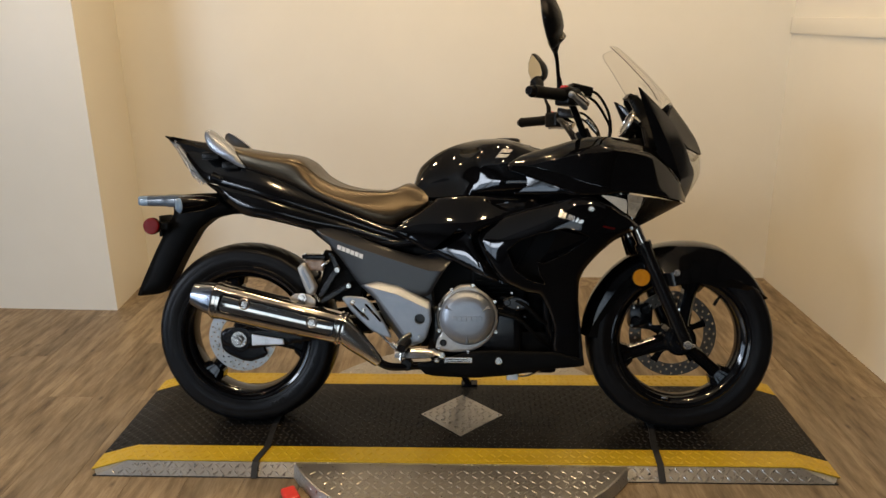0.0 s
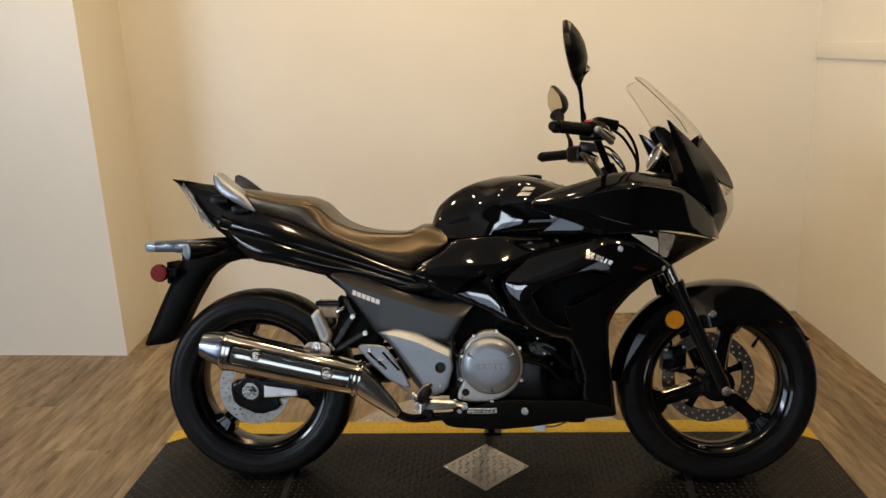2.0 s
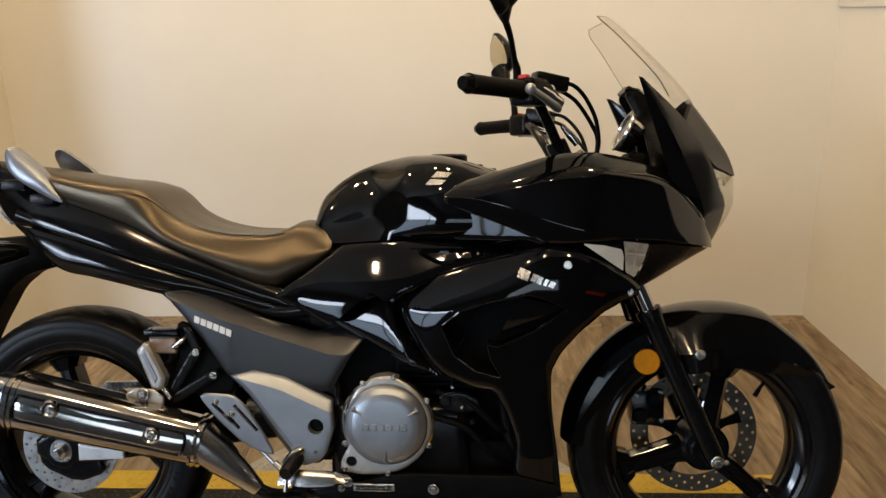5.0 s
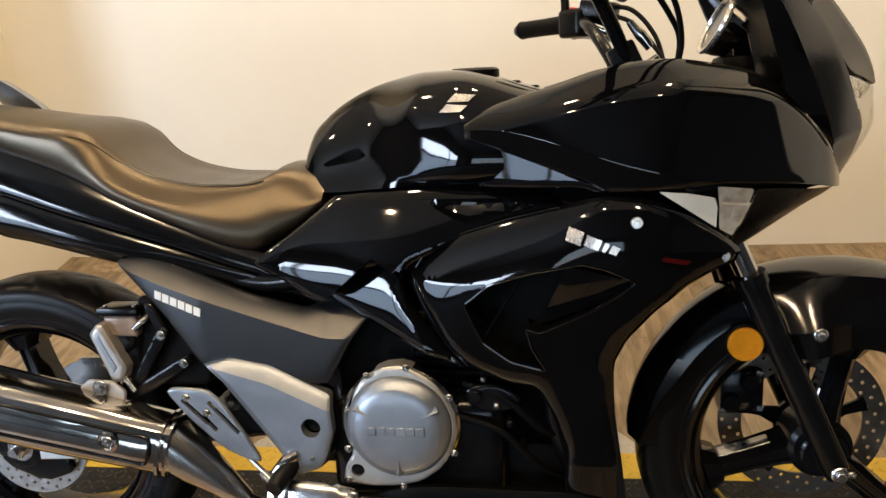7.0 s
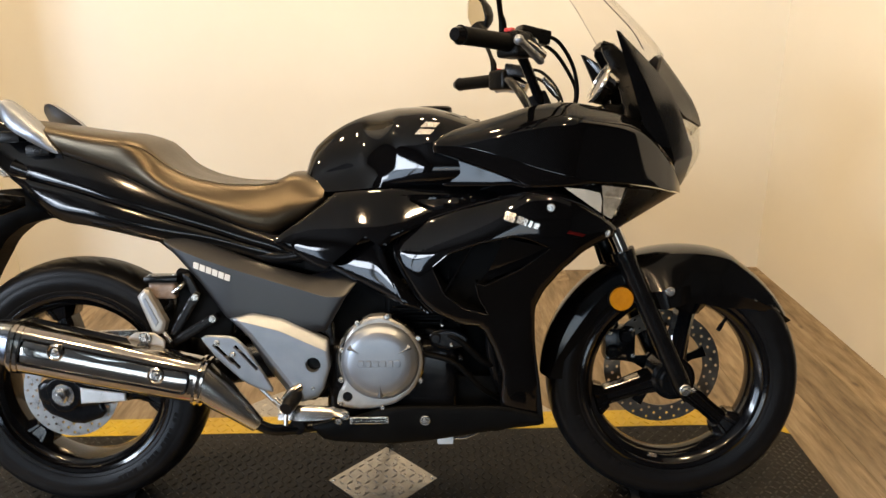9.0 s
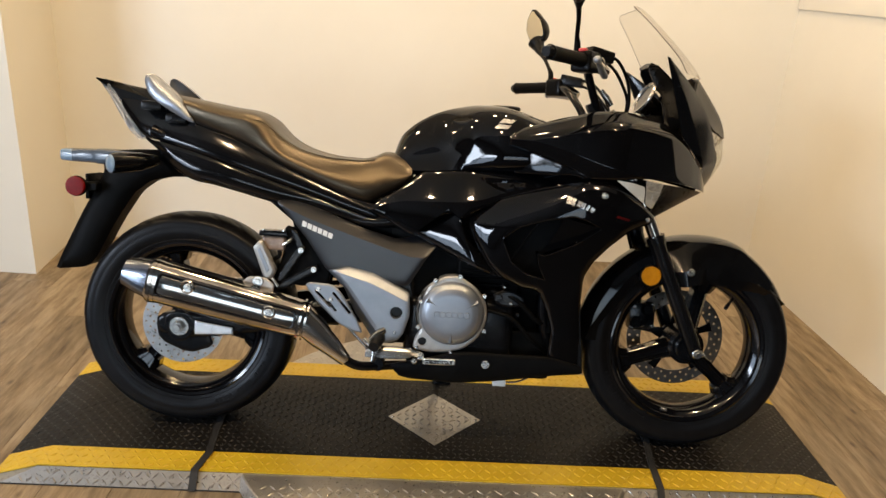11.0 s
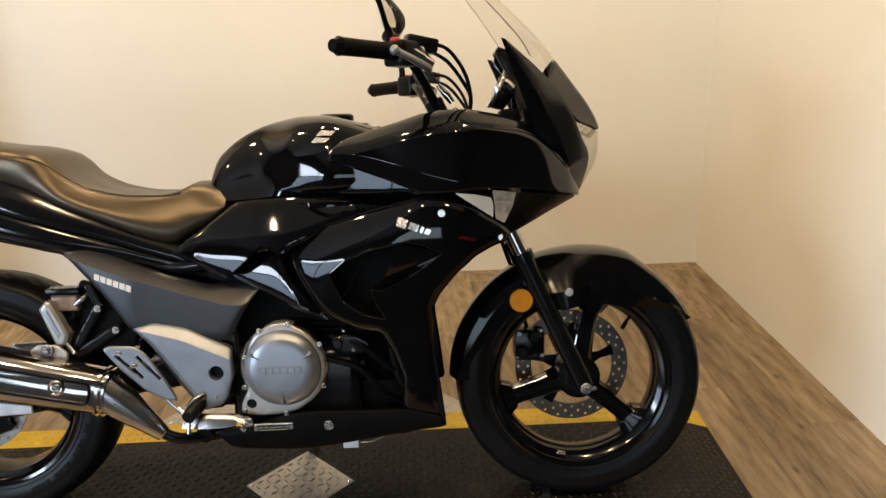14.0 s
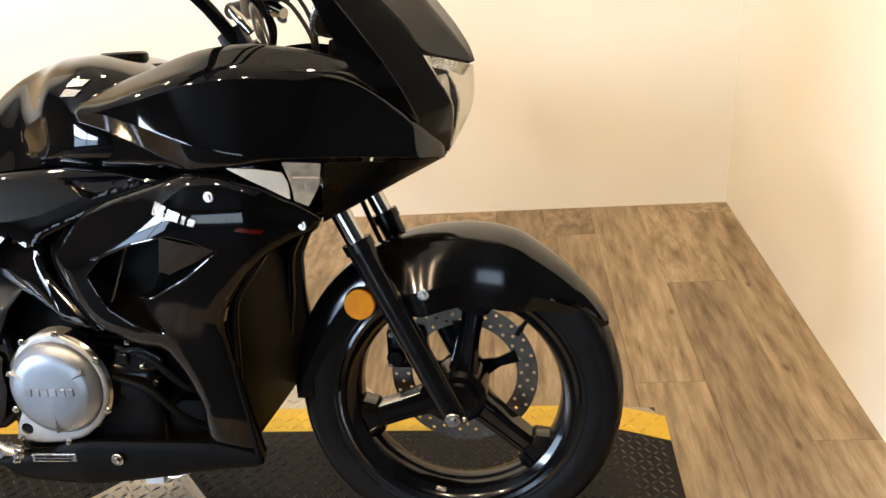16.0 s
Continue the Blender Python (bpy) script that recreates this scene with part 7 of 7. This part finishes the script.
# handlebar and controls
for s in (-1, 1):
    turned = Matrix.Translation((0.024, 0, -0.030) if s > 0 else (0.020, 0, 0.003))
    bar = part("handlebar", tube([(0.400, s * 0.045, 0.895), (0.372, s * 0.072, 0.950), (0.342, s * 0.110, 1.010), (0.316, s * 0.165, 1.050), (0.292, s * 0.240, 1.060), (0.205, s * 0.345, 1.060)], 0.0112, 14), FRAME, bike, "black handlebar")
    a, b = Vector((0.284, s * 0.250, 1.060)), Vector((0.190, s * 0.364, 1.060))
    grip = [a, a + (b - a) * 0.05, a + (b - a) * 0.5, a + (b - a) * 0.90, b]
    part("grip", tube(grip, [0.0195, 0.0175, 0.0168, 0.0172, 0.0185], 18, 5), MATTE, bar, "black rubber grip")
    d = (b - a).normalized()
    part("bar_end", tube([b, b + d * 0.016], [0.0165, 0.012], 18), FRAME, bar)
    bm = box((-0.030, -0.028, -0.026), (0.030, 0.028, 0.026), 0.010, 3)
    bmesh.ops.transform(bm, matrix=pose(0.302, s * 0.222, 1.058, 0, 0, s * -50), verts=bm.verts)
    part("switch_housing", bm, SATIN, bar, "black switch housing")
    bm = box((-0.007, -0.010, -0.004), (0.007, 0.010, 0.004), 0.002, 1)
    bmesh.ops.transform(bm, matrix=pose(0.290, s * 0.240, 1.085, 0, 0, s * -50), verts=bm.verts)
    part("switch_button", bm, REDPAINT, bar, "small red switch button")
    bm = box((-0.032, -0.020, -0.014), (0.036, 0.020, 0.016), 0.006, 2)
    bmesh.ops.transform(bm, matrix=pose(0.338, s * 0.200, 1.078, 0, 10, s * -20), verts=bm.verts)
    part("master_cylinder_cap", bm, SATIN, bar, "black fluid reservoir cap")
    bm = tube([(0.304, s * 0.232, 1.074), (0.316, s * 0.226, 1.062), (0.340, s * 0.212, 1.048), (0.362, s * 0.198, 1.038)], [0.013, 0.015, 0.016, 0.011], 14)
    drum((0.338, 1.062), 0.012, s * 0.212, s * 0.222, 0.003, 16, bm)
    part("lever_mount", bm, CHROME, bar, "polished lever clamp")
    bm = tube([(0.354, s * 0.205, 1.030), (0.336, s * 0.260, 1.036), (0.314, s * 0.335, 1.042), (0.299, s * 0.384, 1.045)], [0.009, 0.008, 0.0065, 0.0065], 12, flat=1.3)
    bmesh.ops.create_uvsphere(bm, u_segments=14, v_segments=10, radius=0.0095, matrix=pose(0.296, s * 0.391, 1.046))
    part("lever", bm, SILVER, bar, "silver hand lever with a ball end")
    for k, (o, q) in enumerate(((0.0, 0.0), (0.012, -0.020))):
        part("cable", tube([(0.350, s * 0.19, 1.082 - o), (0.395, s * (0.165 + q), 1.072 - o * 2), (0.432, s * (0.135 + q), 1.025 - o * 2), (0.446, s * (0.115 + q), 0.970), (0.440, s * 0.10, 0.925)], 0.0042, 8), MATTE, bar, "black control cable")
    bm = box((-0.022, -0.016, -0.028), (0.022, 0.016, 0.028), 0.006, 2)
    bmesh.ops.transform(bm, matrix=pose(0.372, s * 0.066, 0.945, 0, -25, 0), verts=bm.verts)
    part("bar_clamp", bm, SATIN, bar)
    # mirror
    stem = part("mirror", tube([(0.278, s * 0.222, 1.068), (0.277, s * 0.226, 1.100), (0.272, s * 0.240, 1.118), (0.264, s * 0.290, 1.150), (0.254, s * 0.335, 1.172)], [0.0085, 0.0080, 0.0055, 0.0055, 0.0065], 12), MATTE, bike, "black rear-view mirror on a stalk")
    m = pose(0.252 if s > 0 else 0.240, s * 0.392, 1.254 if s > 0 else 1.240, 0, -5 if s > 0 else -9, 0) @ pose(0, 0, 0, 0, 0, 32 if s > 0 else -14)
    k0 = 0.74 if s > 0 else 0.97
    outline = [(-0.060, -0.016), (-0.050, -0.048), (-0.018, -0.064), (0.040, -0.040), (0.066, 0.002), (0.058, 0.044), (0.024, 0.080), (0.008, 0.078), (-0.044, 0.030)]
    outline = split_edges(rounded([(p * k0, q * k0) for p, q in outline], 0.12), 0.012)
    loops = []
    for x, k in ((-0.016, 0.94), (-0.014, 1.0), (-0.006, 1.01), (0.008, 0.86), (0.020, 0.60), (0.028, 0.26)):
        loops.append([m @ Vector((x, s * p * k - s * 0.010 * (1 - k), q * k * 1.10)) for p, q in outline])
    part("mirror_neck", tube([(0.255, s * 0.330, 1.169), (0.252, s * 0.345, 1.182), (0.250, s * 0.360, 1.196), (0.242 if s > 0 else 0.256, s * 0.374, 1.212)], [0.0065, 0.013, 0.020, 0.026], 16), SATIN, stem, "", 60)
    part("mirror_shell", rings(bmesh.new(), loops), SATIN, stem, "black mirror shell", 50)
    loops = [[m @ Vector((x, s * p * 0.90, q * 0.90 * 1.10)) for p, q in outline] for x in (-0.0170, -0.0160)]
    part("mirror_glass", rings(bmesh.new(), loops), MIRROR, stem, "mirror glass")
    bar.matrix_basis = turned
    stem.matrix_basis = turned


# ---- floor planks ----
PW, PL = 0.178, 1.218


def plank_loops(x, y, length):
    c = 0.0008
    return [[(x - PW / 2 + q, y - length / 2 + q, z), (x + PW / 2 - q, y - length / 2 + q, z), (x + PW / 2 - q, y + length / 2 - q, z), (x - PW / 2 + q, y + length / 2 - q, z)] for q, z in ((0.0003, -0.0042), (0.0003, -c), (0.0003 + c, 0.0))]


bm = rings(bmesh.new(), plank_loops(0, 0, PL))
plank_mesh = bpy.data.meshes.new("plank")
bm.to_mesh(plank_mesh)
bm.free()
plank_mesh.materials.append(PLANK)
rng = random.Random(4)
rest = bmesh.new()
for i in range(-16, 35):
    px = ROOM_R - 0.06 - i * PW
    shift = (i * 0.41 + rng.random() * 0.2) % 1.0 * PL
    for j in range(10):
        py = 1.62 + PL / 2 - shift - j * PL
        top, low = min(py + PL / 2, 1.62 if px < ROOM_R else WALL_END + 0.05), max(py - PL / 2, FLOOR_END)
        if top - low < 0.04 or px < ROOM_L - 0.1 or px > SHOP_R + 0.1:
            continue
        if -3.4 < px < ROOM_R:
            ob = new("plank", plank_mesh)
            ob.parent = floor
            ob.location, ob.scale = (px, (top + low) / 2, 0), (1, (top - low) / PL, 1)
        else:
            rings(rest, plank_loops(px, (top + low) / 2, top - low))
tagged(part("planks", rest, PLANK, floor), kind="stuff")
